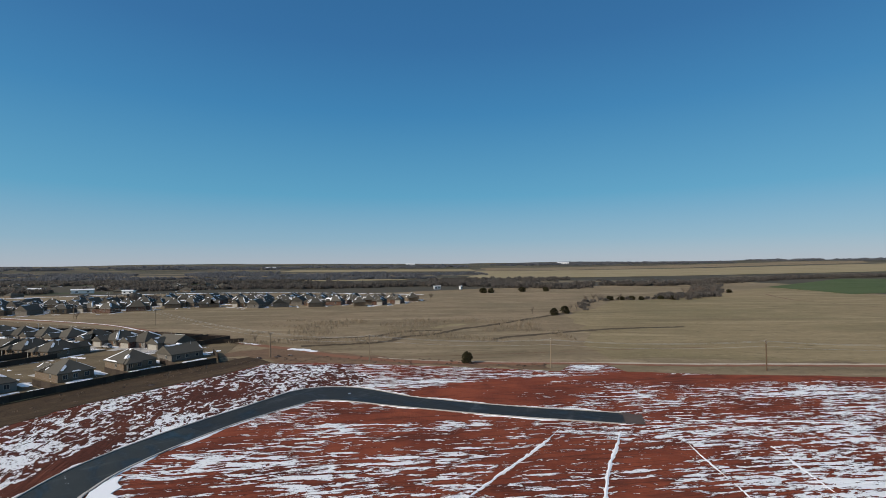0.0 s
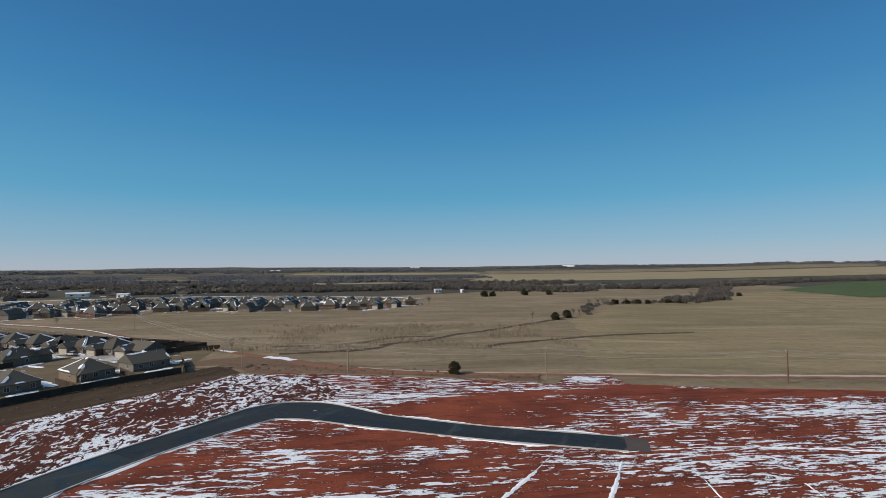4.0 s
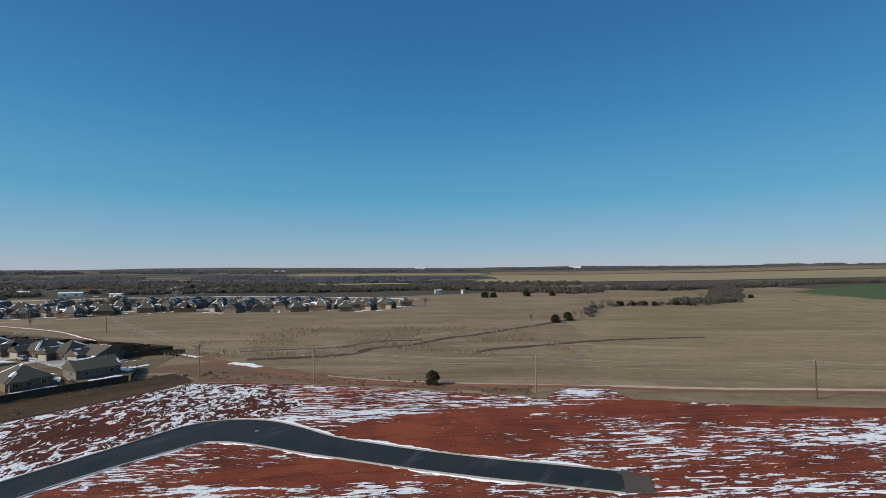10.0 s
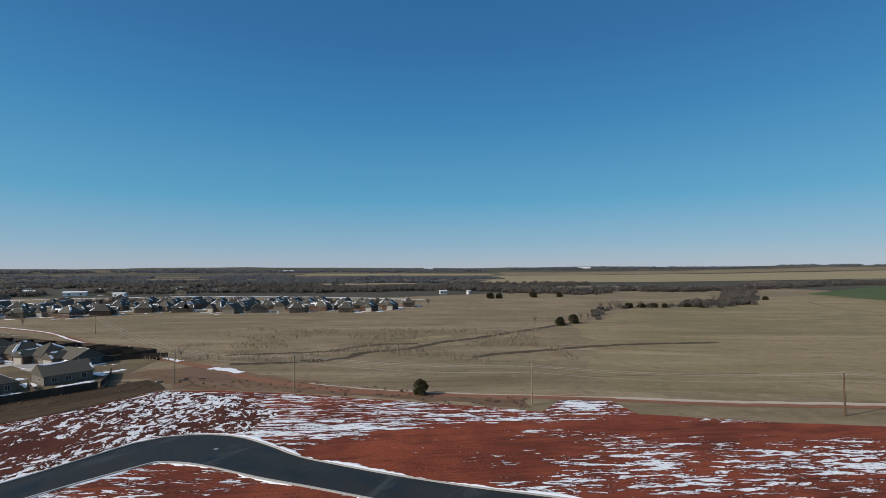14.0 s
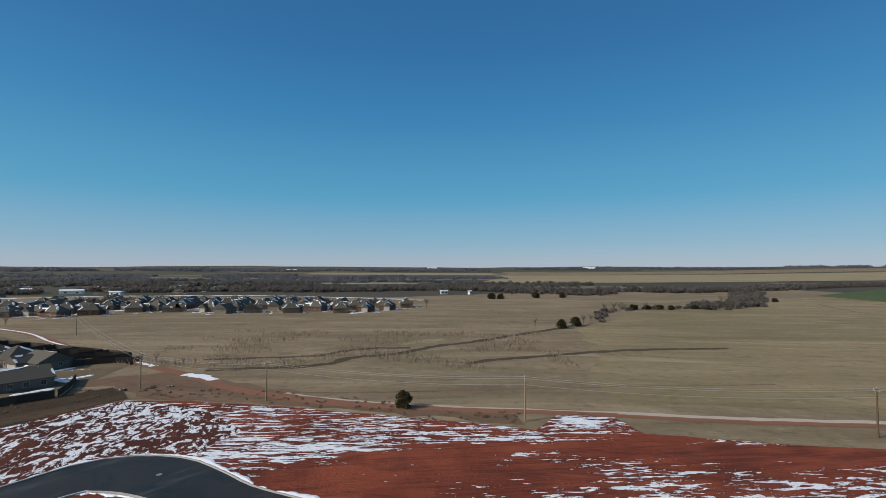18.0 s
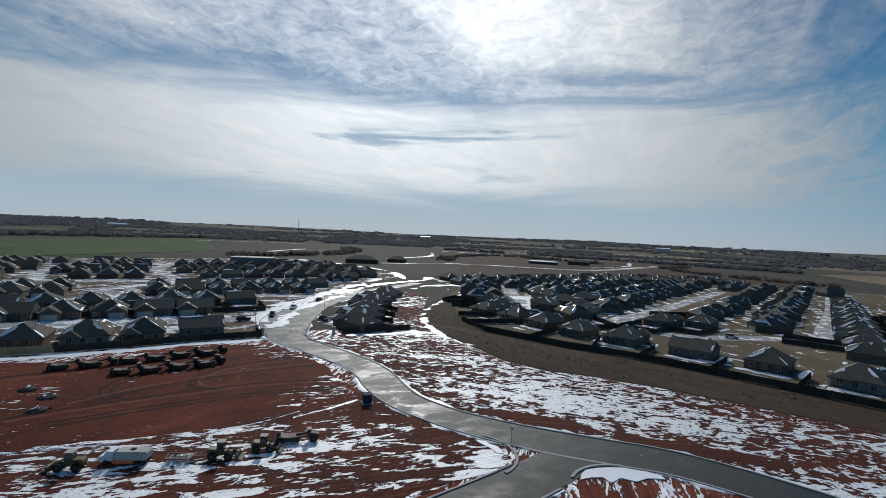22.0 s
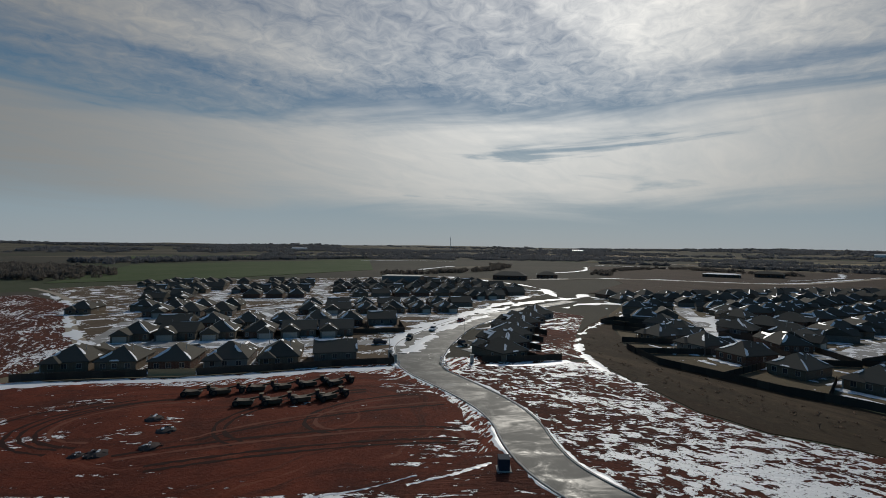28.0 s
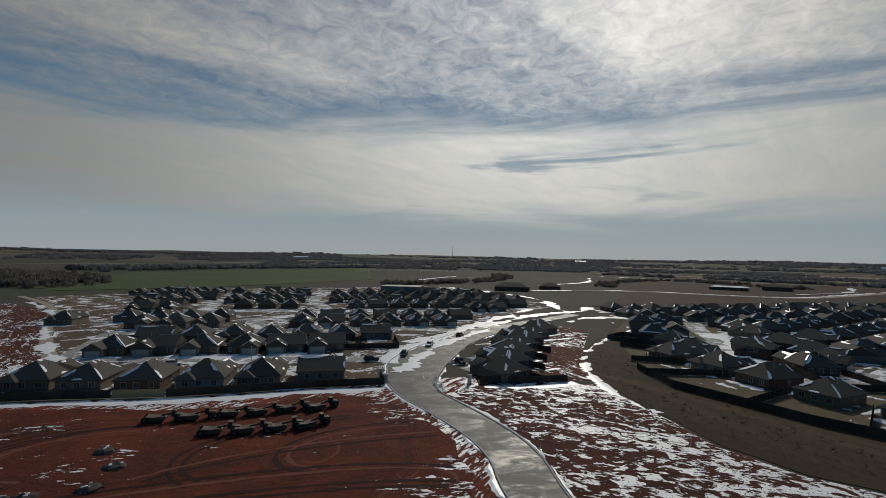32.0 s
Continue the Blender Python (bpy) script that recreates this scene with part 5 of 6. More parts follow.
def yard_snow():
    """Snow left on the ground on the shaded side of every house, and scraps of it in the yards."""
    r = random.Random(77)
    verts, faces = [], []
    for (x, y), face in zip(placed, turned):
        spots = []
        for q in range(4):
            a = radians(face + 90 * q)
            d = Vector((-math.sin(a), math.cos(a), 0))
            if d.x * -sun_dir.x + d.y * -sun_dir.y > 0.35:
                spots.append((Vector((x, y, 0)) + d * r.uniform(8.2, 9.5), d, r.uniform(7, 14), r.uniform(1.5, 3.4)))
        for q in range(3):
            a = r.uniform(0, 6.28)
            d = Vector((math.cos(radians(face)), math.sin(radians(face)), 0))
            spots.append((Vector((x + math.cos(a) * 14, y + math.sin(a) * 14, 0)), d.orthogonal().normalized() if r.random() < 0.3 else Vector((-d.y, d.x, 0)), r.uniform(3, 10), r.uniform(0.8, 2.4)))
        for c, d, long, wide in spots:
            if r.random() < 0.15 or inside((c.x, c.y), BERM_FREE):
                continue
            t, n, o = Vector((-d.y, d.x, 0)), 7, len(verts)
            for j in range(n + 1):
                p = c + t * (j / n - 0.5) * long
                taper = 0.2 if j in (0, n) else 1.0
                for k in (-1, 1):
                    e = p + d * k * wide * 0.5 * taper * r.uniform(0.4, 1.25)
                    verts += [(e.x, e.y, 0.19), (e.x + d.x * k * 0.2, e.y + d.y * k * 0.2, 0.04)]
            for j in range(n):
                u = o + j * 4
                faces += [(u, u + 2, u + 6, u + 4), (u + 1, u, u + 4, u + 5), (u + 2, u + 3, u + 7, u + 6)]
    me = mesh_of("yard_snow", verts, faces, M_SNOW)
    return tagged(new("yard_snow", me), "scraps of snow left in the shade of houses and fences", "snow", kind="stuff")


BERM_FREE = [*BERM_UP, (-73, 182), (-61, 171.5), (-79.5, 139), (-92.5, 114), (-101.5, 84), (-103.5, 58.5), (-117.5, 37.5), (-137, 15), (-176, -3)]
yard_snow()

# fences that bound the rows
fence_line([*BERM_UP[3:]], "long dark board fence curving along the berm", group="boundary fences")
fence_line([(-79.5, 172), (-84, 181), (-90, 190)], "open end of a dark board fence", group="boundary fences")
fence_line([(-31, -85.5), (-43.8, -74.6), (-52.5, -66)], "dark board wall behind the houses", group="boundary fences")
fence_line([(-52.7, -65.8), (-60.4, -58)], "fresh tan cedar fence section", PANEL_NEW, "boundary fences")
fence_line([(-60.6, -57.8), (-75, -47.1), (-87.3, -38.7), (-100, -27.6), (-104, -33)], "dark board wall behind the houses", group="boundary fences")
fence_line([(-117.6, -9.8), (-124.6, -0.4), (-134.4, 7.4)], "dark board fence beside the short row", group="boundary fences")
for x, y in ((-133.5, -11.5), (-146.7, -17.2), (-160.2, -22.5), (-174, -27.2)):
    fence_line([(x + 1, y + 4), (x + 4.5, y + 14.5)], "dark board fence parting two back yards", group="yard fences")
for x, y in ((-98, 213), (-112, 222), (-128, 229)):
    fence_line([(x - 10, y - 4), (x + 1, y + 1.5), (x + 9, y + 4)], "dark board fence running out to the track", group="boundary fences")
# side fences that part the yards of the curved row
for (x0, y0, _), (x1, y1, _) in zip(ROW_C[:-1], ROW_C[1:]):
    m = np.array(((x0 + x1) / 2, (y0 + y1) / 2))
    line = spline(BERM_UP, 2)[:, :2]
    q = line[np.argmin(np.hypot(*(line - m).T))]
    if np.linalg.norm(q - m) > 6:
        a = m + (q - m) * 0.15
        fence_line([tuple(a), tuple(q + (m - q) / np.linalg.norm(q - m) * 0.4)], "dark board fence parting two back yards", group="yard fences")

# ---- power line ----


def build_pole(x, y, h, turn_, label, wood=M_POLE, thick=1.0):
    root = thing("power_pole", pose(x, y, 0, 0, 0, turn_), label, "power pole", "power poles")
    bm = bmesh.new()
    rod(bm, (0, 0, -0.5), (0, 0, h), 0.19 * thick, 0.12 * thick, 10)
    part("pole", bm, wood, root)
    part("crossarm", boxes((-0.06, 0.06, -1.0, 1.0, h - 0.55, h - 0.43), bevel=0.01), M_POLE, root)
    for y_, z in ((-0.85, h - 0.43), (0.85, h - 0.43), (0.0, h)):
        bm = bmesh.new()
        rod(bm, (0, y_, z), (0, y_, z + 0.1), 0.03, sides=6)
        rod(bm, (0, y_, z + 0.1), (0, y_, z + 0.26), 0.075, 0.05, 8)
        part("insulator", bm, M_PORCELAIN, root)
    bm = bmesh.new()
    rod(bm, (0, -0.6, h - 0.55), (0, 0, h - 1.2), 0.025, sides=5)
    rod(bm, (0, 0.6, h - 0.55), (0, 0, h - 1.2), 0.025, sides=5)
    part("brace", bm, M_METAL, root)
    return root


POLES = [(-330, 372), (-248, 326), (-166, 280), (-64.5, 181), (-26, 171.5), (35.5, 159.2), (102.3, 152.7), (170, 147), (240, 141)]
PH = 9.4
for i, (x, y) in enumerate(POLES):
    q = POLES[min(i + 1, len(POLES) - 1)]
    p = POLES[max(i - 1, 0)]
    build_pole(x, y, PH, math.degrees(math.atan2(q[1] - p[1], q[0] - p[0])), "weathered wooden power pole with a short crossarm", *((M_POLE_DARK, 1.2) if i == 6 else ()))
for side, low in ((-0.85, 0.17), (0.85, 0.17), (0.0, 1.7)):
    cu = bpy.data.curves.new("overhead_wire", "CURVE")
    cu.dimensions, cu.bevel_depth, cu.bevel_resolution = "3D", 0.028, 0
    for a, b in zip(POLES[:-1], POLES[1:]):
        d = np.array(b, float) - np.array(a, float)
        n = np.array((-d[1], d[0])) / np.linalg.norm(d) * side
        sp = cu.splines.new("POLY")
        sp.points.add(16)
        for k in range(17):
            t = k / 16
            q = np.array(a) + d * t + n
            sp.points[k].co = (*q, PH - low - (0.9 + np.linalg.norm(d) * 0.004) * 4 * t * (1 - t) + (0.0 if low > 1 else 0.0), 1)
    cu.materials.append(M_WIRE)
    tagged(new("overhead_wire", cu), "slack grey conductor strung between the power poles", "wire", "overhead wires")

# ---- trees ----


def foliage(verts, faces, centre, radius, count, size, r, flat=0.8):
    """Many small tilted leaf clumps on and in an uneven ball."""
    for _ in range(count):
        d = Vector((r.gauss(0, 1), r.gauss(0, 1), r.gauss(0, 1))).normalized() * radius * (0.45 + 0.6 * r.random())
        p = Vector(centre) + Vector((d.x, d.y, d.z * flat))
        u = Vector((r.gauss(0, 1), r.gauss(0, 1), r.gauss(0, 1))).normalized() * size * (0.6 + 0.8 * r.random())
        v = u.orthogonal().normalized() * size * (0.5 + 0.6 * r.random())
        o = len(verts)
        verts += [p - u - v * 0.6, p + u - v * 0.5, p + u * 0.3 + v, p - u * 0.5 + v * 0.9]
        faces.append((o, o + 1, o + 2, o + 3))


def cedar_tree(x, y, h, w, seed, label):
    r = random.Random(seed)
    root = thing("cedar_tree", pose(x, y, 0), label, "tree", "cedar trees")
    bm = bmesh.new()
    rod(bm, (0, 0, -0.2), (0.05 * h * r.uniform(-1, 1), 0, h * 0.85), 0.05 * w + 0.05, 0.02, 8)
    for k in range(9):
        a, z = r.uniform(0, 6.28), h * (0.12 + 0.07 * k)
        rod(bm, (0, 0, z), (math.cos(a) * w * 0.36 * (1 - z / h), math.sin(a) * w * 0.36 * (1 - z / h), z + 0.3), 0.05, 0.02, 5)
    part("trunk", bm, M_BARK, root)
    verts, faces = [], []
    for k in range(26):
        t = k / 25
        z = h * (0.10 + 0.78 * t)
        rad = w * 0.5 * (1.0 - t ** 2.6) ** 0.6 * (0.72 + 0.28 * min(1, t * 4)) + 0.1
        a = r.uniform(0, 6.28)
        off = rad * 0.62
        foliage(verts, faces, (math.cos(a) * off, math.sin(a) * off, z), rad * 0.55 + 0.15, 46, 0.05 * w + 0.06, r)
    part("crown", mesh_of("crown", verts, faces, M_CEDAR), M_CEDAR, root)
    return root


def bare_tree(x, y, h, seed, label="bare grey deciduous tree without leaves", group="bare trees", twigs=True):
    r = random.Random(seed)
    root = thing("bare_tree", pose(x, y, 0, 0, 0, r.uniform(0, 360)), label, "tree", group)
    bm, verts, faces = bmesh.new(), [], []
    rod(bm, (0, 0, -0.2), (0, 0, h * 0.35), 0.035 * h, 0.024 * h, 7)
    limbs = []
    for k in range(7):
        a, z = k * 2.4 + r.uniform(-0.4, 0.4), h * r.uniform(0.22, 0.42)
        e = Vector((math.cos(a) * h * 0.26, math.sin(a) * h * 0.26, h * r.uniform(0.6, 0.92)))
        rod(bm, (0, 0, z), e, 0.016 * h, 0.006 * h, 5)
        limbs.append((Vector((0, 0, z)), e))
    part("trunk", bm, M_BARK, root)
    for a, b in limbs:
        for k in range(26):
            p = a.lerp(b, r.uniform(0.35, 1.0))
            d = Vector((r.gauss(0, 1), r.gauss(0, 1), r.uniform(0.2, 1.4))).normalized() * h * r.uniform(0.10, 0.24)
            s = d.orthogonal().normalized() * 0.012 * h * 0.5
            o = len(verts)
            verts += [p - s, p + s, p + d]
            faces.append((o, o + 1, o + 2))
    part("crown", mesh_of("crown", verts, faces, M_TWIGS), M_TWIGS, root)
    return root


cedar_tree(8.4, 167.6, 4.3, 3.5, 3, "dark green cedar standing alone beside the dirt track")
for i, (x, y, h, w) in enumerate(((74.7, 321, 5.2, 5.4), (84.8, 332, 5.6, 6.2), (155, 446, 4.6, 4.5), (158, 447, 4, 4), (168, 450, 3.6, 6), (178, 450, 3.8, 6), (186, 448, 3.6, 5), (208, 456, 3.6, 6), (217, 450, 3.8, 7), (327, 546, 4, 6), (50, 572, 7, 9), (60, 578, 6, 8), (100, 596, 6, 9), (131, 602, 6, 8))):
    cedar_tree(x, y, h, w, 20 + i, "dark cedar on the edge of the pasture")
for i, (x, y, h) in enumerate(((-84, 217, 3.6), (-72, 213, 2.6), (-22, 448, 8), (-10, 452, 9), (134, 424, 8.5), (128, 428, 7), (140, 430, 9), (146, 436, 8), (165, 446, 7), (246, 478, 9), (254, 488, 10), (262, 500, 10), (270, 506, 11), (278, 512, 10), (286, 520, 9), (258, 512, 9), (282, 500, 9), (300, 530, 9), (92, 344, 6), (98, 350, 6), (62, 330, 5), (-300, 350, 6), (-240, 318, 5), (-78, 160, 2.0), (-118, 47, 1.4), (-112, 66, 1.5), (-110, 90, 1.2), (-96, 128, 1.6), (-84, 148, 2.0))):
    bare_tree(x, y, h, 60 + i)

# young bare saplings and reeds in the damp part of the field
r = random.Random(5)
verts, faces = [], []
for k in range(9000):
    x, y = r.uniform(-95, 60), r.uniform(208, 300)
    if noise.noise(Vector((x / 26, y / 20, 2.0))) < 0.02:
        continue
    h = r.uniform(0.4, 1.9)
    a = r.uniform(0, 3.14)
    o = len(verts)
    c, s = math.cos(a) * 0.015, math.sin(a) * 0.015
    lx, ly = r.gauss(0, 0.2), r.gauss(0, 0.2)
    verts += [(x - c, y - s, 0), (x + c, y + s, 0), (x + lx, y + ly, h), (x - c * 2 + lx * 2, y - s * 2, h * 0.8)]
    faces += [(o, o + 1, o + 2), (o, o + 2, o + 3)]
tagged(new("reeds", mesh_of("reeds", verts, faces, M_REEDS)), "pale dry reeds and saplings in the damp field", "reeds", kind="stuff")


def quads(name, q, mat):
    """One mesh out of an array of separate four-cornered clumps."""
    me = bpy.data.meshes.new(name)
    n = len(q)
    me.vertices.add(n * 4)
    me.vertices.foreach_set("co", q.reshape(-1))
    me.loops.add(n * 4)
    me.loops.foreach_set("vertex_index", np.arange(n * 4))
    me.polygons.add(n)
    me.polygons.foreach_set("loop_start", np.arange(n) * 4)
    me.polygons.foreach_set("loop_total", np.full(n, 4))
    me.materials.append(mat)
    me.update(calc_edges=True)
    me.validate()
    return me


def woods(name, line, width, count, seed, label, h0=5, h1=8, size=7.0, clumps=26, grain=0.62, gaps=-0.35, mat=M_WOODS):
    """A belt of leafless woodland: rounded crowns of many small twig clumps, with an uneven skyline and gaps."""
    clumps = int(clumps * 2.2)
    r = np.random.RandomState(seed)
    l = spline(line, 25)
    n = normals(l)
    i = r.randint(0, len(l) - 1, count)
    t = r.random_sample(count)[:, None]
    q = l[i, :2] * (1 - t) + l[i + 1, :2] * t + n[i] * ((r.uniform(-0.5, 0.5, count) + r.normal(0, 0.10, count)) * width)[:, None]
    keep = np.array([noise.noise(Vector((p[0] / (width * 0.9 + 40), p[1] / (width * 0.9 + 40), seed))) > gaps for p in q])
    q = q[keep]
    count = len(q)
    z = np.array([far_height(*p) for p in q])
    h = r.uniform(h0, h1, count) * (0.7 + 0.6 * r.random_sample(count))
    d = r.normal(0, 1, (count, clumps, 3))
    d /= np.linalg.norm(d, axis=2)[:, :, None]
    d *= (0.3 + 0.7 * r.random_sample((count, clumps)) ** 0.5)[:, :, None]
    c = np.empty((count, clumps, 3))
    c[:, :, :2] = q[:, None, :] + d[:, :, :2] * size * 0.62
    c[:, :, 2] = z[:, None] + h[:, None] * (0.5 + 0.5 * d[:, :, 2])
    u = r.normal(0, 1, (count, clumps, 3)) * size * 0.12 * grain
    v = r.normal(0, 1, (count, clumps, 3)) * size * 0.12 * grain
    v[:, :, 2] = np.abs(v[:, :, 2]) + size * 0.06
    return tagged(new(name, quads(name, np.stack([c - u - v, c + u - v, c + u * 0.4 + v, c - u * 0.6 + v * 0.8], 2).reshape(-1, 4, 3), mat)), label, "woodland", kind="stuff")


woods("creek_woods", [(150, 660), (222, 735), (285, 755), (335, 745), (414, 785), (474, 825), (548, 880), (715, 985), (880, 1040), (1150, 1120), (1600, 1200)], 50, 1700, 1, "leafless creek woodland beyond the pasture", 5, 8)
woods("creek_woods", [(212, 452), (244, 482), (272, 500), (300, 545), (350, 640), (400, 710)], 30, 190, 2, "leafless grove on the pasture's edge", 3, 5.5, 5.5)
woods("brush", [(100, 345), (128, 425), (160, 450), (200, 458)], 9, 30, 12, "low leafless brush along the pasture", 1.5, 3.5, 3.5)
woods("town_woods", [(-900, 560), (-560, 625), (-460, 690), (-371, 730), (-281, 755), (-164, 745), (-104, 775), (-26, 805), (80, 775), (150, 690)], 75, 1700, 3, "leafless woodland behind the far houses", 4, 7.5, 7, gaps=-0.15)
woods("town_woods", [(-1900, 700), (-1300, 900), (-800, 960), (-300, 930), (60, 980), (300, 1010)], 200, 1700, 4, "wide leafless woodland near the horizon", 4, 7, 9, gaps=-0.08)
# most farther belts take the woods colour with haze painted in
woods("hill_woods", [(-1700, 1300), (-900, 1250), (-300, 1200), (-20, 1260)], 160, 1200, 13, "belt of leafless trees between far fields", 4, 7, 12, 18, gaps=-0.12, mat=M_HAZYWOODS)
woods("hill_woods", [(-1600, 1700), (-900, 1650), (-900, 1700), (-300, 1650), (100, 1750)], 420, 1100, 5, "wooded low ridge near the horizon", 4, 7, 17, 16, gaps=-0.12, mat=M_HAZYWOODS)
woods("hill_woods", [(-2600, 1400), (-1800, 2300), (-600, 2700), (700, 2950), (2200, 2900), (3200, 2000)], 420, 1900, 6, "wooded low ridge at the horizon", 5, 9, 28, 16, gaps=-0.12, mat=M_HAZYWOODS)
woods("hill_woods", [(-900, 380), (-1000, 150), (-1080, -60), (-1150, -300)], 50, 400, 7, "line of leafless trees beyond the fallow field", 4, 7, 8, gaps=-0.12, mat=M_HAZYWOODS)
woods("hill_woods", [(-1500, 900), (-1700, 300), (-1750, -200), (-1500, -900), (-900, -1300)], 420, 1900, 8, "wooded rise near the horizon", 4, 7, 16, 18, gaps=-0.12, mat=M_HAZYWOODS)
woods("hill_woods", [(-1250, 500), (-1300, 100), (-1280, -500), (-900, -1050)], 110, 800, 14, "belt of leafless trees between far fields", 4, 7, 12, 18, gaps=-0.12, mat=M_HAZYWOODS)
woods("hill_woods", [(-2900, 1300), (-3200, 200), (-2900, -1100), (-2000, -2300), (-600, -3000), (900, -3200)], 1000, 2800, 9, "wooded low ridge at the horizon", 5, 9, 28, 16, gaps=-0.12, mat=M_HAZYWOODS)
woods("hill_woods", [(-2150, 1100), (-2300, 100), (-2150, -900), (-1500, -1700), (-500, -2100)], 420, 1600, 15, "wooded low ridge near the horizon", 5, 8, 20, 16, gaps=-0.12, mat=M_HAZYWOODS)
woods("creek_woods", [(180, -400), (60, -430), (-60, -470), (-110, -520), (-160, -640), (-120, -800)], 130, 1000, 10, "dark leafless woodland beside the wheat field", 5, 8, 8)
woods("hill_woods", [(-300, -900), (-700, -980), (-1200, -900)], 100, 500, 11, "line of trees behind the wheat field", 6, 10, 11, gaps=-0.12, mat=M_HAZYWOODS)
woods("hedgerow", [(-560, 300), (-640, 210), (-760, 160), (-860, 210)], 16, 160, 21, "bare hedgerow along a far field", 2.5, 5, 5, gaps=-0.2)
woods("hedgerow", [(-600, -130), (-720, -160), (-860, -140), (-960, -60)], 22, 200, 22, "bare hedgerow along a far field", 2.5, 5, 5, gaps=-0.2)
woods("hedgerow", [(-780, 60), (-860, -20), (-900, -120)], 30, 140, 23, "bare hedgerow along a far field", 3, 6, 6, gaps=-0.2)
woods("hedgerow", [(-420, -330), (-560, -300), (-700, -330), (-840, -420)], 26, 200, 24, "bare hedgerow along a far field", 3, 6, 6, gaps=-0.2)
woods("hedgerow", [(-330, 470), (-250, 500), (-160, 505), (-60, 490)], 20, 140, 25, "bare trees behind the far houses", 3, 6, 5, gaps=-0.1)
woods("dry_weeds", [(-72, 176), (-84, 156), (-95, 137), (-106, 114), (-115, 90), (-119, 72), (-120, 60), (-127, 46), (-134, 33), (-150, 18), (-178, 4)], 16, 230, 26, "dry weeds and litter on the grass berm", 0.2, 0.5, 0.9, 4, grain=1.0, gaps=-2, mat=M_TWIGS)
woods("dry_weeds", [(-64, 180), (-46, 177), (-20, 174), (10, 166), (34, 160)], 9, 110, 27, "dry weeds along the edge of the lots", 0.2, 0.5, 0.9, 4, grain=1.0, gaps=-2, mat=M_TWIGS)
r = random.Random(31)
verts_yard = [(x + r.uniform(-9, 9), y + r.uniform(-9, 9)) for x, y in r.sample(placed, 60)]
for i, (x, y) in enumerate(verts_yard):
    if min(math.hypot(x - a, y - b) for a, b in placed) > 7.5 and min(off_line((x, y), s) for s in STREETS) > 5:
        bare_tree(x, y, r.uniform(2.5, 4.5), 200 + i, "young bare tree in a house yard", "yard trees")

# ---- machines and vehicles ----
M_DIRTY = plain("mud_caked_yellow_paint", (0.055, 0.035, 0.022), (0.12, 0.078, 0.040), 1.2, 0.7, 0.3)
M_CABGLASS = plain("dark_cab_glass", (0.03, 0.035, 0.04), (0.05, 0.055, 0.06), 1, 0.1, 0.0)


def wheel(root, x, y, r, w, name="wheel", rim=M_DIRTY):
    bm = bmesh.new()
    rod(bm, (x, y - w / 2, r), (x, y + w / 2, r), r, sides=18)
    t = part(name, bm, M_BLACK, root)
    bm = bmesh.new()
    rod(bm, (x, y - w / 2 - 0.03, r), (x, y + w / 2 + 0.03, r), r * 0.5, sides=12)
    part("rim", bm, rim, t)
    return t


def prism(profile, y0, y1):
    """A body with an outline in x and z, between two widths."""
    bm = bmesh.new()
    a = [bm.verts.new((x, y0, z)) for x, z in profile]
    b = [bm.verts.new((x, y1, z)) for x, z in profile]
    bm.faces.new(a)
    bm.faces.new(list(reversed(b)))
    for i in range(len(profile)):
        j = (i + 1) % len(profile)
        bm.faces.new((a[j], a[i], b[i], b[j]))
    bmesh.ops.recalc_face_normals(bm, faces=bm.faces)
    bmesh.ops.bevel(bm, geom=list(bm.edges), offset=0.04, segments=1, affect="EDGES")
    return bm


def build_scraper():
    root = thing("scraper", None, "mud-caked wheeled earth scraper parked on the clay", "earthmover", "parked scrapers")
    part("tractor_body", prism([(3.2, 1.0), (5.6, 1.0), (5.6, 1.9), (3.9, 2.2), (3.2, 2.1)], -0.9, 0.9), M_DIRTY, root)
    part("cab", prism([(2.5, 1.3), (3.6, 1.3), (3.5, 3.1), (2.6, 3.1)], -0.8, 0.8), M_CABGLASS, root)
    part("cab_roof", boxes((2.4, 3.75, -0.95, 0.95, 3.1, 3.25), bevel=0.03), M_YELLOW, root)
    part("gooseneck", prism([(-0.2, 2.0), (2.4, 2.4), (3.2, 1.5), (3.2, 1.1), (2.2, 1.9), (-0.2, 1.5)], -0.3, 0.3), M_DIRTY, root)
    part("bowl", prism([(-4.2, 0.5), (0.6, 0.35), (1.0, 1.2), (0.4, 1.7), (-2.2, 1.6), (-4.0, 1.9), (-4.6, 1.2)], -1.5, 1.5), M_DIRTY, root)
    bm = bmesh.new()
    rod(bm, (4.6, 0.5, 2.0), (4.6, 0.5, 3.0), 0.07, sides=6)
    part("exhaust", bm, M_METAL, root)
    for y in (-1.25, 1.25):
        wheel(root, 4.2, y, 0.95, 0.7)
        wheel(root, -4.2, y * 1.2, 0.95, 0.7)
    return root


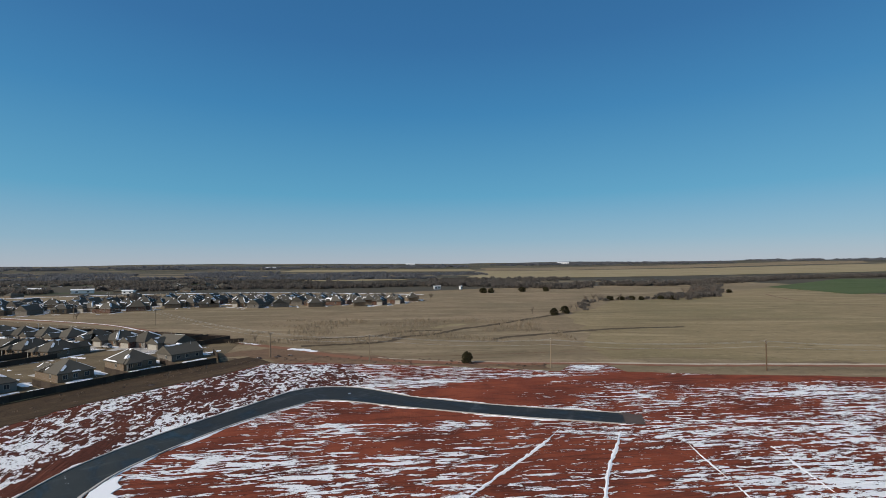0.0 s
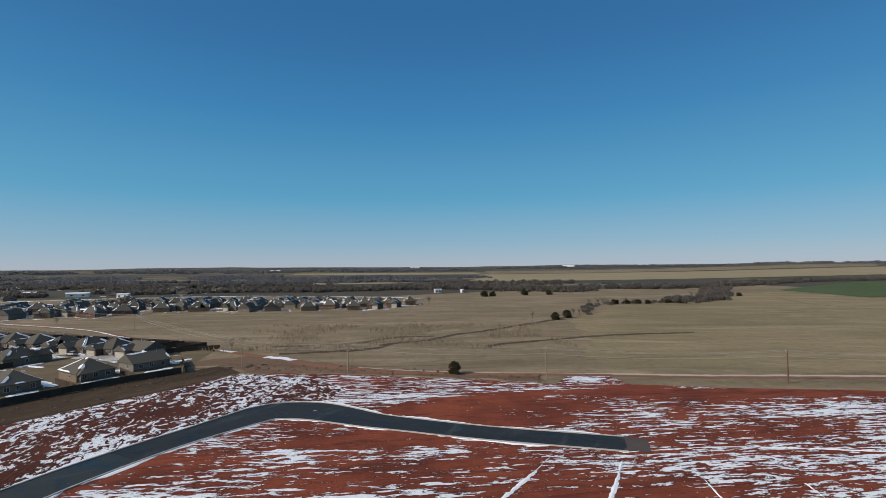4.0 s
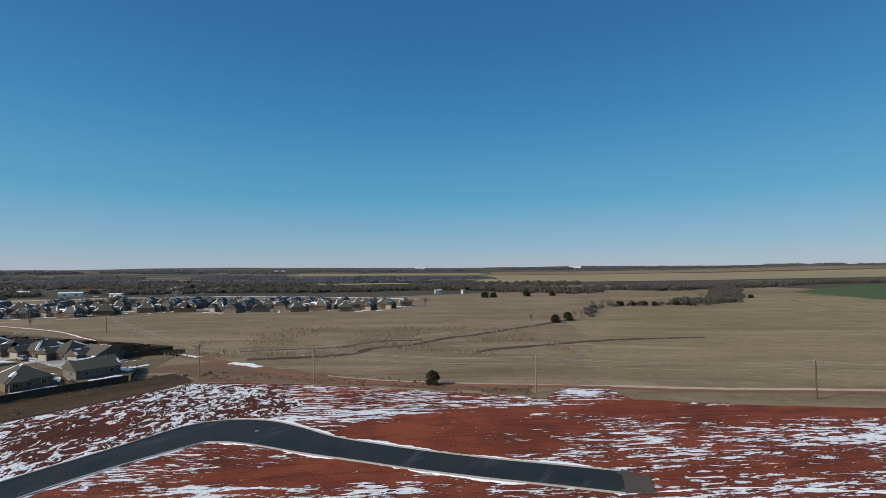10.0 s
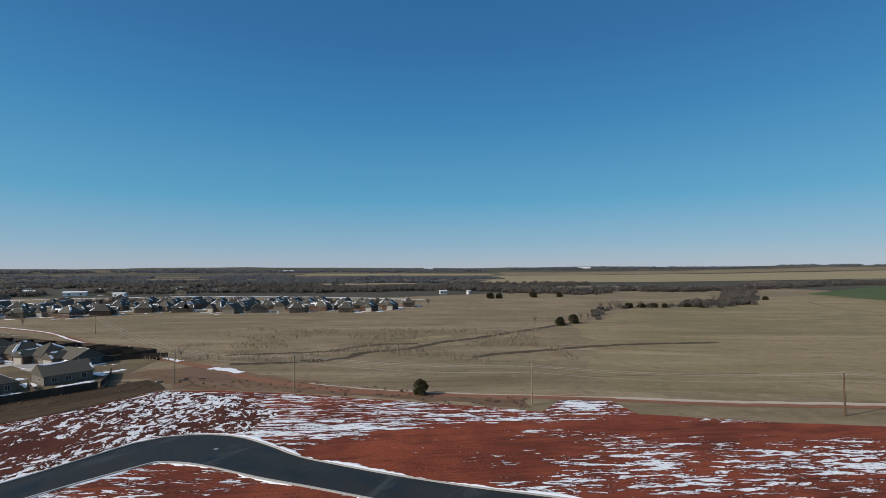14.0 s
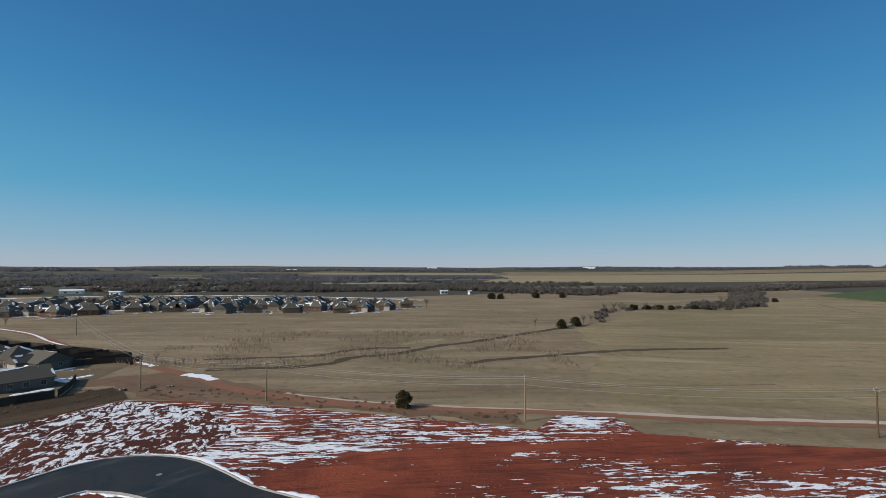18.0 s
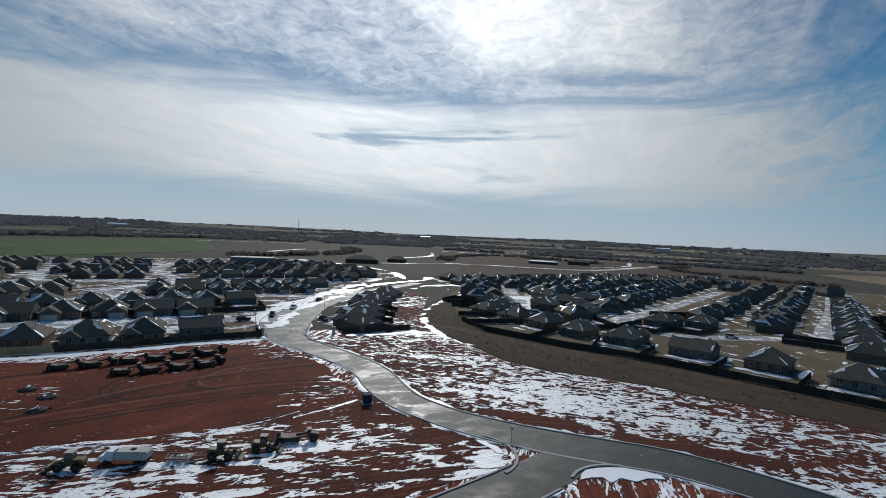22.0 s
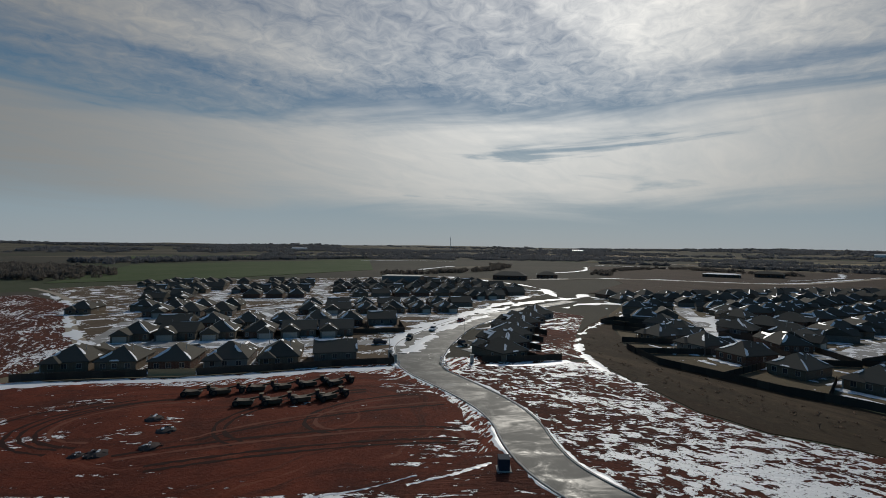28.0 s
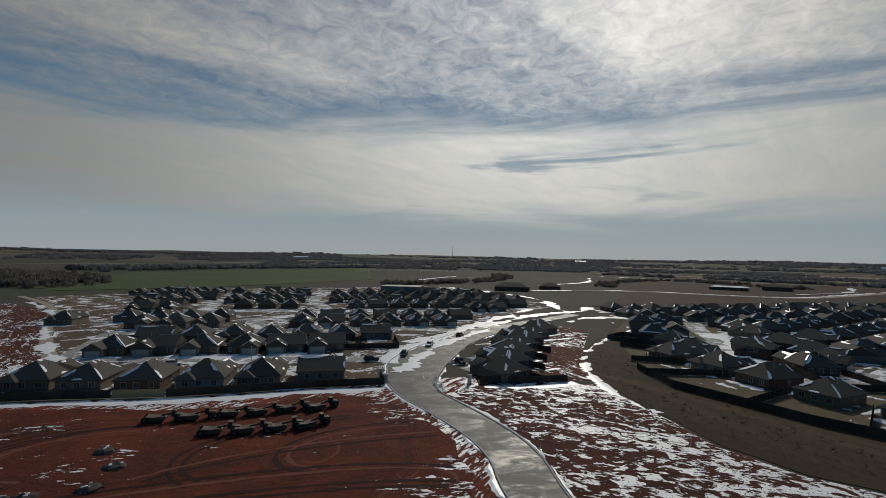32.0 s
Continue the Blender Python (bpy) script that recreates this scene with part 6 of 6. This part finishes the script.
def build_loader():
    root = thing("wheel_loader", None, "worn yellow wheel loader with lowered bucket", "loader")
    part("body", prism([(-2.6, 0.9), (0.4, 0.9), (0.4, 1.9), (-2.4, 2.1), (-2.7, 1.6)], -0.85, 0.85), M_YELLOW, root)
    part("cab", prism([(-0.9, 1.9), (0.5, 1.9), (0.35, 3.3), (-0.8, 3.3)], -0.75, 0.75), M_CABGLASS, root)
    part("cab_roof", boxes((-1.0, 0.6, -0.85, 0.85, 3.3, 3.42), bevel=0.03), M_MASONRY, root)
    part("front_frame", prism([(0.4, 0.7), (2.0, 0.7), (1.9, 1.5), (0.4, 1.6)], -0.5, 0.5), M_YELLOW, root)
    for y in (-0.55, 0.55):
        bm = bmesh.new()
        rod(bm, (1.0, y, 1.8), (3.1, y, 0.7), 0.12, sides=6)
        part("lift_arm", bm, M_DIRTY, root)
        wheel(root, 1.4, y * 1.9, 0.75, 0.55)
        wheel(root, -1.6, y * 1.9, 0.75, 0.55)
    part("bucket", prism([(2.9, 0.1), (4.1, 0.1), (3.3, 0.4), (3.1, 1.2), (2.8, 1.0)], -1.4, 1.4), M_DIRTY, root)
    return root


def build_tank_truck():
    root = thing("water_truck", None, "white cab truck with a cream tank beside the clay pad", "truck")
    part("cab", prism([(2.0, 0.8), (4.6, 0.8), (4.6, 1.6), (3.6, 1.8), (3.2, 2.6), (2.0, 2.6)], -1.1, 1.1), M_WHITE, root)
    part("windscreen", prism([(3.26, 1.86), (3.62, 1.86), (3.26, 2.5)], -0.95, 0.95), M_CABGLASS, root)
    part("chassis", boxes((-4.2, 4.2, -0.5, 0.5, 0.65, 0.9)), M_BLACK, root)
    part("tank", prism([(-4.2, 1.2), (-3.9, 0.95), (1.4, 0.95), (1.7, 1.2), (1.7, 2.3), (1.4, 2.6), (-3.9, 2.6), (-4.2, 2.3)], -1.2, 1.2), M_MASONRY, root)
    part("hatch", boxes((-1.7, -0.8, -0.35, 0.35, 2.6, 2.78), bevel=0.03), M_BLACK, root)
    for x in (3.3, -2.2, -3.4):
        for y in (-1.0, 1.0):
            wheel(root, x, y, 0.5, 0.35)
    return root


def build_car(paint, label, name="parked_car"):
    root = thing(name, None, label, "car", "parked cars")
    part("body", prism([(-2.3, 0.35), (2.3, 0.35), (2.35, 0.85), (1.1, 1.05), (-2.2, 1.1), (-2.35, 0.7)], -0.92, 0.92), paint, root)
    part("cabin", prism([(-2.1, 1.08), (1.0, 1.04), (0.3, 1.68), (-1.9, 1.7)], -0.8, 0.8), M_CABGLASS, root)
    part("car_roof", boxes((-1.85, 0.25, -0.78, 0.78, 1.69, 1.76), bevel=0.03), paint, root)
    for x in (-1.45, 1.45):
        for y in (-0.85, 0.85):
            wheel(root, x, y, 0.34, 0.24)
    for y in (-0.65, 0.65):
        part("headlight", boxes((2.3, 2.38, y - 0.18, y + 0.18, 0.68, 0.84)), M_WHITE, root)
        part("tail_light", boxes((-2.4, -2.3, y - 0.16, y + 0.16, 0.72, 0.95)), M_DARKRED, root)
    return root


def build_disc_harrow():
    root = thing("disc_harrow", None, "red towed disc harrow beside the pad", "farm implement")
    part("harrow_frame", boxes((-2.2, 2.2, -1.3, -1.15, 0.75, 0.95), (-2.2, 2.2, 1.15, 1.3, 0.75, 0.95), (-2.2, -2.0, -1.3, 1.3, 0.7, 0.95), (2.0, 2.2, -1.3, 1.3, 0.7, 0.95), (2.2, 4.2, -0.1, 0.1, 0.7, 0.9)), M_DARKRED, root)
    for x in (-1.5, -0.5, 0.5, 1.5):
        for y in (-0.9, -0.3, 0.3, 0.9):
            bm = bmesh.new()
            rod(bm, (x, y - 0.03, 0.42), (x, y + 0.03, 0.42), 0.42, sides=12)
            part("disc", bm, M_METAL, root)
    return root


SOURCE = []


def park(src, x, y, turn_, size=1.0):
    if src not in SOURCE:
        SOURCE.append(src)
    return copy_thing(src, pose(x, y, 0.08, 0, 0, turn_) @ Matrix.Scale(size, 4))


scraper = build_scraper()
for x, y, a in ((-53, -42, 142), (-57.5, -38.2, 150), (-63.5, -34.2, 138), (-67.8, -31, 152), (-72.8, -28.4, 158), (-77.4, -24.6, 165), (-56.3, -27.6, 140), (-60.3, -23.8, 150), (-64.8, -20.4, 152), (-69.2, -17.6, 168)):
    park(scraper, x, y, a, 0.66)
park(scraper, -42.2, 25.6, 124, 0.60)
loader = build_loader()
park(loader, -37.6, 23.2, 112, 0.68)
park(loader, -33.2, 19.4, 116, 0.74)
park(loader, -22.8, 3.8, -62, 0.72)
truck = build_tank_truck()
park(truck, -27.0, 8.8, -66, 0.72)
harrow = build_disc_harrow()
park(harrow, -30.2, 14.8, 118, 0.8)
cars = [build_car(M_BLUEGREY, "dark blue-grey car parked at the roadside"), build_car(M_DARKRED, "dark red car parked at the roadside"), build_car(M_SILVER, "silver car parked on the street"), build_car(M_BLACK, "black car parked at the roadside"), build_car(M_WHITE, "white car parked on the street")]
for i, x, y, a in ((0, -118, -50, 150), (3, -130.5, -47.5, 30), (3, -133.5, -27, 60), (2, -142, 205, 160), (4, -168, 219, 340), (0, -196, 235, 160), (2, -226, 241, 340), (1, -187, 48, 110), (2, -92, -70, 145), (4, -76, -88, 145), (3, -158, 215, 70), (2, -183, 118, 80), (0, -246, 248, 160), (4, -150, -52, 20), (1, -176, -56, 190)):
    park(cars[i], x, y, a)
for ob in (*SOURCE,):
    for o in (*ob.children_recursive, ob):
        bpy.data.objects.remove(o)


def rubble_heap(x, y, size, seed, label, snow=True):
    """Broken slabs and clay lumps tipped in a heap, with snow left on top."""
    r = random.Random(seed)
    root = thing("rubble_heap", pose(x, y, 0.05), label, "rubble", "rubble heaps")
    bm = bmesh.new()
    bmesh.ops.create_icosphere(bm, subdivisions=2, radius=1, matrix=Matrix.Diagonal((size * 0.9, size * 0.8, size * 0.32, 1)))
    for v in bm.verts:
        v.co *= 1 + 0.35 * noise.noise(v.co * 1.7 + Vector((seed, 0, 0)))
    part("mound", bm, M_RUBBLE, root)
    for k in range(12):
        d = size * r.random() ** 0.7
        a = r.uniform(0, 6.28)
        h = size * 0.4 * (1 - d / size)
        s = Vector((r.uniform(0.2, 0.55), r.uniform(0.15, 0.5), r.uniform(0.08, 0.25))) * size * 0.5
        bm = boxes((-0.5, 0.5, -0.5, 0.5, -0.5, 0.5), bevel=0.08)
        m = Matrix.LocRotScale((math.cos(a) * d, math.sin(a) * d, h + s.z * 0.3), Euler((r.uniform(-0.6, 0.6), r.uniform(-0.6, 0.6), a)), s)
        bm.transform(m)
        part("slab", bm, M_RUBBLE, root)
    if snow:
        bm = bmesh.new()
        for k in range(5):
            m = Matrix.LocRotScale((r.uniform(-0.5, 0.5) * size, r.uniform(-0.5, 0.5) * size, size * 0.30), Euler((r.uniform(-0.3, 0.3), r.uniform(-0.3, 0.3), 0)), (size * 0.17, size * 0.10, size * 0.07))
            bmesh.ops.create_icosphere(bm, subdivisions=1, radius=1, matrix=m)
        part("snow_cap", bm, M_SNOW, root, "patches of snow")


for i, (x, y, s) in enumerate(((-40.6, -34, 1.9), (-39.4, -26.5, 1.8), (-34.5, -21.2, 1.8), (-28.4, -24.6, 1.9), (-26.4, -26.6, 1.3))):
    rubble_heap(x, y, s, 300 + i, "heap of broken concrete and clay with snow on it")
for i, (x, y, s) in enumerate(((-68, 179, 1.4), (-62, 182, 1.2), (-58, 184, 1.0), (-107, 113, 1.0), (-106.5, 77, 0.9), (-84, 140, 1.1))):
    rubble_heap(x, y, s, 330 + i, "small tipped heap of brush and clods on the grass", i % 2 == 0)


def utility_box(x, y, turn_):
    root = thing("utility_cabinet", pose(x, y, 0.05, 0, 0, turn_), "dark utility cabinet on a pad beside the road", "utility cabinet")
    part("pad", boxes((-1.1, 1.1, -1.1, 1.1, 0, 0.15), bevel=0.02), M_CURB, root)
    part("cabinet_body", boxes((-0.9, 0.9, -0.8, 0.8, 0.15, 1.75), bevel=0.05), M_BLUEGREY, root)
    part("lid", boxes((-0.96, 0.96, -0.86, 0.86, 1.75, 1.86), bevel=0.03), M_BLUEGREY, root)
    part("door_panel", boxes((-0.8, -0.04, -0.84, -0.80, 0.3, 1.65)), M_BLUEGREY, root)
    part("door_panel", boxes((0.04, 0.8, -0.84, -0.80, 0.3, 1.65)), M_BLUEGREY, root)


utility_box(-62.3, 27.6, 35)


def barricade(x, y, turn_):
    root = thing("barricade", pose(x, y, 0.1, 0, 0, turn_), "white striped wooden road barricade", "barricade", "road barricades")
    for px in (-0.9, 0.9):
        part("leg", boxes((px - 0.05, px + 0.05, -0.04, 0.04, 0, 1.7)), M_WHITE, root)
        part("foot", boxes((px - 0.05, px + 0.05, -0.6, 0.6, 0, 0.1)), M_WHITE, root)
    for z in (0.5, 0.95, 1.4):
        part("board", boxes((-1.3, 1.3, -0.09, -0.04, z, z + 0.22)), M_WHITE, root)
        for k in range(3):
            part("stripe", boxes((-0.95 + k * 0.8, -0.65 + k * 0.8, -0.1, -0.092, z, z + 0.22)), M_DARKRED, root)


for x, y, a in ((-98.6, -24.8, 60), (-102, -29.5, 60), (-105.5, -13.5, 60), (-109.5, -18, 60)):
    barricade(x, y, a)


def entrance_pier(x, y):
    root = thing("entrance_pier", pose(x, y, 0.05, 0, 0, 30), "pale masonry entrance pier with a cap", "pier", "entrance piers")
    part("shaft", boxes((-0.5, 0.5, -0.5, 0.5, 0, 2.2), bevel=0.03), M_MASONRY, root)
    part("cap", boxes((-0.6, 0.6, -0.6, 0.6, 2.2, 2.38), bevel=0.04), M_CURB, root)


for x, y in ((-101.6, -28.6), (-105, -33.6), (-115, -11.5)):
    entrance_pier(x, y)


def street_lamp(x, y, turn_, h=6.5):
    root = thing("street_lamp", pose(x, y, 0.05, 0, 0, turn_), "slim grey street lamp with a short arm", "street lamp", "street lamps")
    bm = bmesh.new()
    rod(bm, (0, 0, 0), (0, 0, h), 0.09, 0.06, 8)
    part("pole", bm, M_METAL, root)
    bm = bmesh.new()
    rod(bm, (0, 0, h - 0.1), (1.2, 0, h + 0.15), 0.04, sides=6)
    part("arm", bm, M_METAL, root)
    part("lamp_head", boxes((1.0, 1.6, -0.12, 0.12, h + 0.08, h + 0.22), bevel=0.03), M_METAL, root)


for x, y, a in ((-108.5, -37, 20), (-150, -37, 240), (-145, 214.5, 290), (-200, 240, 290), (-88, -68, 60)):
    street_lamp(x, y, a)
street_sign = thing("street_sign", pose(-55.6, 57.2, 0.08, 0, 0, 40), "small street sign post at the junction", "sign")
part("post", boxes((-0.03, 0.03, -0.03, 0.03, 0, 2.6)), M_METAL, street_sign)
part("sign_plate", boxes((-0.45, 0.45, -0.012, 0.012, 2.3, 2.55)), M_GREEN, street_sign)

# manhole in the knuckle of the road
mh = thing("manhole_cover", pose(-25, 129, 0.155), "round iron manhole cover set in the asphalt", "manhole")
bm = bmesh.new()
rod(bm, (0, 0, 0), (0, 0, 0.03), 0.42, sides=20)
part("lid", bm, M_METAL, mh)

# ---- larger buildings and the mast ----


def hall(x, y, w, d, h, turn_, wall, label, pitched=0.0, roof=None, name="hall"):
    root = thing(name, pose(x, y, far_height(x, y), 0, 0, turn_), label, "building", "distant halls")
    part("wall", boxes((-w / 2, w / 2, -d / 2, d / 2, -1, h), bevel=0.05), wall, root)
    if pitched:
        v, f = hip_roof(-w / 2, w / 2, -d / 2, d / 2, h, pitched, 0.8, gable=wall is M_WHITE, along="x")
        part("roof", mesh_of("roof", v, f, roof or M_ROOF), roof or M_ROOF, root)
    else:
        part("parapet", boxes((-w / 2 - 0.15, w / 2 + 0.15, -d / 2 - 0.15, d / 2 + 0.15, h, h + 0.5)), M_TRIM, root)
    n = max(2, int(w / 9))
    for k in range(n):
        xx = -w / 2 + (k + 0.5) * w / n
        part("window", boxes((xx - 1.2, xx + 1.2, -d / 2 - 0.08, -d / 2 + 0.05, 1.2, min(h - 0.6, 3.0))), M_GLASS, root)
    return root


hall(-455, -180, 34, 18, 4.5, 110, M_BRICKS[1], "dark brick school building with a broad roof", 0.42)
hall(-505, -160, 22, 16, 4, 110, M_BRICKS[1], "dark brick annexe with a broad roof", 0.42)
hall(-330, -222, 34, 20, 7, 118, M_BRICKS[1], "dark flat-roofed brick building")
hall(-683, -8, 40, 12, 4, 85, M_BRICKS[1], "long dark metal building with a snowy roof", 0.2, M_WHITE)
hall(-722, 40, 30, 14, 5, 85, M_BRICKS[1], "dark barn-like building beyond the fallow field", 0.4)
for x, y, w, a, l in ((-562, 672, 20, 12, "white metal hall among trees"), (-472, 636, 24, 30, "white metal hall behind the far houses"), (-395, 610, 14, 0, "white metal shed beside the woods"), (-6, 672, 9, 20, "small white farmhouse on the field's edge"), (27, 668, 7, 70, "small white farm shed"),
                      (760, 2990, 70, -12, "very distant long white factory"), (-200, 3150, 60, 5, "very distant white building"), (-900, 2550, 50, 15, "very distant white building"), (-2450, 350, 60, 80, "very distant white building"), (-1500, -1900, 70, 120, "very distant white building"), (-2600, -900, 60, 100, "very distant white building")):
    hall(x, y, w, w * 0.4, 4.5 if w < 50 else 9, a, M_WHITE, l, 0.25, M_WHITE)
mast = thing("radio_mast", pose(-2439, -1650, far_height(-2439, -1650)), "thin distant radio mast on the horizon", "mast")
bm = bmesh.new()
for k in range(3):
    a = k * 2.094
    rod(bm, (math.cos(a) * 3, math.sin(a) * 3, -1), (math.cos(a) * 0.8, math.sin(a) * 0.8, 82), 0.7, 0.5, 5)
for k in range(14):
    z = k * 6
    for j in range(3):
        a, b = j * 2.094, (j + 1) * 2.094
        r0, r1 = 3 - 2.2 * z / 82, 3 - 2.2 * (z + 6) / 82
        rod(bm, (math.cos(a) * r0, math.sin(a) * r0, z), (math.cos(b) * r1, math.sin(b) * r1, z + 6), 0.3, sides=4)
part("lattice", bm, M_METAL, mast)
# snow left in the far streets and yards
strip("snow_field", [(-150, -62), (-190, -68), (-240, -74), (-300, -84)], 6, 0.14, M_SNOW, "open snow beside the entrance road", "snow", 3.5, 81, 5)
strip("snow_field", [(-119, -43), (-131, -53), (-146, -56), (-175, -62), (-203, -68)], 6, 0.14, M_SNOW, "open snow beside the street", "snow", 1.8, 82, 3)
strip("snow_field", [(-300, -60), (-380, -120), (-420, -200), (-440, -250)], 9, 0.15, M_SNOW, "snowy road between the far houses", "snow", 2.5, 83, 6)
strip("snow_field", [(-446, -186), (-495, -143), (-535, -119), (-564, -66), (-570, -8), (-590, 52), (-659, 89), (-834, 156)], 7, 0.36, M_SNOW, "snowy road across the fallow field", "snow", 1.2, 84, 8)
strip("gravel_road", [(-446, -180), (-495, -137), (-530, -113), (-558, -62), (-562, -8), (-582, 56), (-655, 96), (-834, 164)], 9, 0.34, M_GRAVEL, "pale gravel road across the fallow field", seed=91)
strip("snow_field", [(-204, -64), (-271, -66), (-315, -54), (-340, -60)], 7, 0.16, M_SNOW, "open snow along the street", "snow", 3, 85, 5)
strip("snow_field", [(-254, -41), (-285, -34), (-300, -10), (-320, 20)], 8, 0.16, M_SNOW, "snowy street between the houses", "snow", 3, 92, 4)
strip("snow_field", [(-303, 30), (-270, 34), (-240, 40), (-195, 45)], 12, 0.17, M_SNOW, "snow-covered street between the houses", "snow", 3, 93, 3)
strip("snow_field", [(-164, -158), (-140, -150), (-126, -140)], 14, 0.16, M_SNOW, "open snowy lot between the houses", "snow", 3, 94, 3)
strip("snow_field", [(-100, -330), (-90, -247), (-76, -205), (-66, -165), (-56, -122), (-50, -110)], 3.5, 0.14, M_SNOW, "snow lying in a dirt track", "snow", 3, 95, 3)
strip("snow_field", [(-80, -101), (-98, -82), (-118, -63)], 5, 0.16, M_SNOW, "snow in front of the second row", "snow", 3, 96, 3)
strip("snow_field", [(-112, -33), (-141, -46), (-166, -53), (-204, -58)], 4, 0.19, M_SNOW, "packed snow on the entrance road", "snow", 3, 97, 3)
strip("snow_field", [(-64, -106), (-84, -84), (-106, -60)], 3, 0.13, M_SNOW, "snow in the shade of the front yards", "snow", 1.1, 86, 2)
strip("snow_field", [(-262, 26), (-244, 34), (-228, 39)], 10, 0.16, M_SNOW, "snowy open lot between the streets", "snow", 2.5, 87, 3)
strip("snow_field", [(-115, -7), (-122.5, 2.5), (-134, 10)], 3, 0.13, M_SNOW, "snow in front of the fence", "snow", 1.0, 88, 2)
strip("snow_field", [(-600, 500), (-487, 534), (-417, 580), (-330, 610), (-242, 620), (-184, 612), (-143, 605)], 7, 0.1, M_SNOW, "snow behind the far houses", "snow", 3, 89, 8)
strip("snow_field", [(-143, 598), (-100, 585), (-49, 565), (-22, 550)], 6, 0.1, M_SNOW, "snow behind the far houses", "snow", 3, 90, 8)
for i, pts in enumerate((((-560, -200), (-700, -190), (-860, -240)), ((-640, 60), (-760, 110), (-900, 120)), ((-900, -60), (-960, -160), (-980, -260)), ((-1180, 200), (-1190, 0), (-1180, -200)), ((-480, -330), (-560, -380), (-700, -420)), ((-800, -760), (-900, -700), (-960, -600)))):
    strip("snow_field", pts, 7, 0.9, M_SNOW, "thin snow lying along a far field edge", "snow", 2, 100 + i, 6)
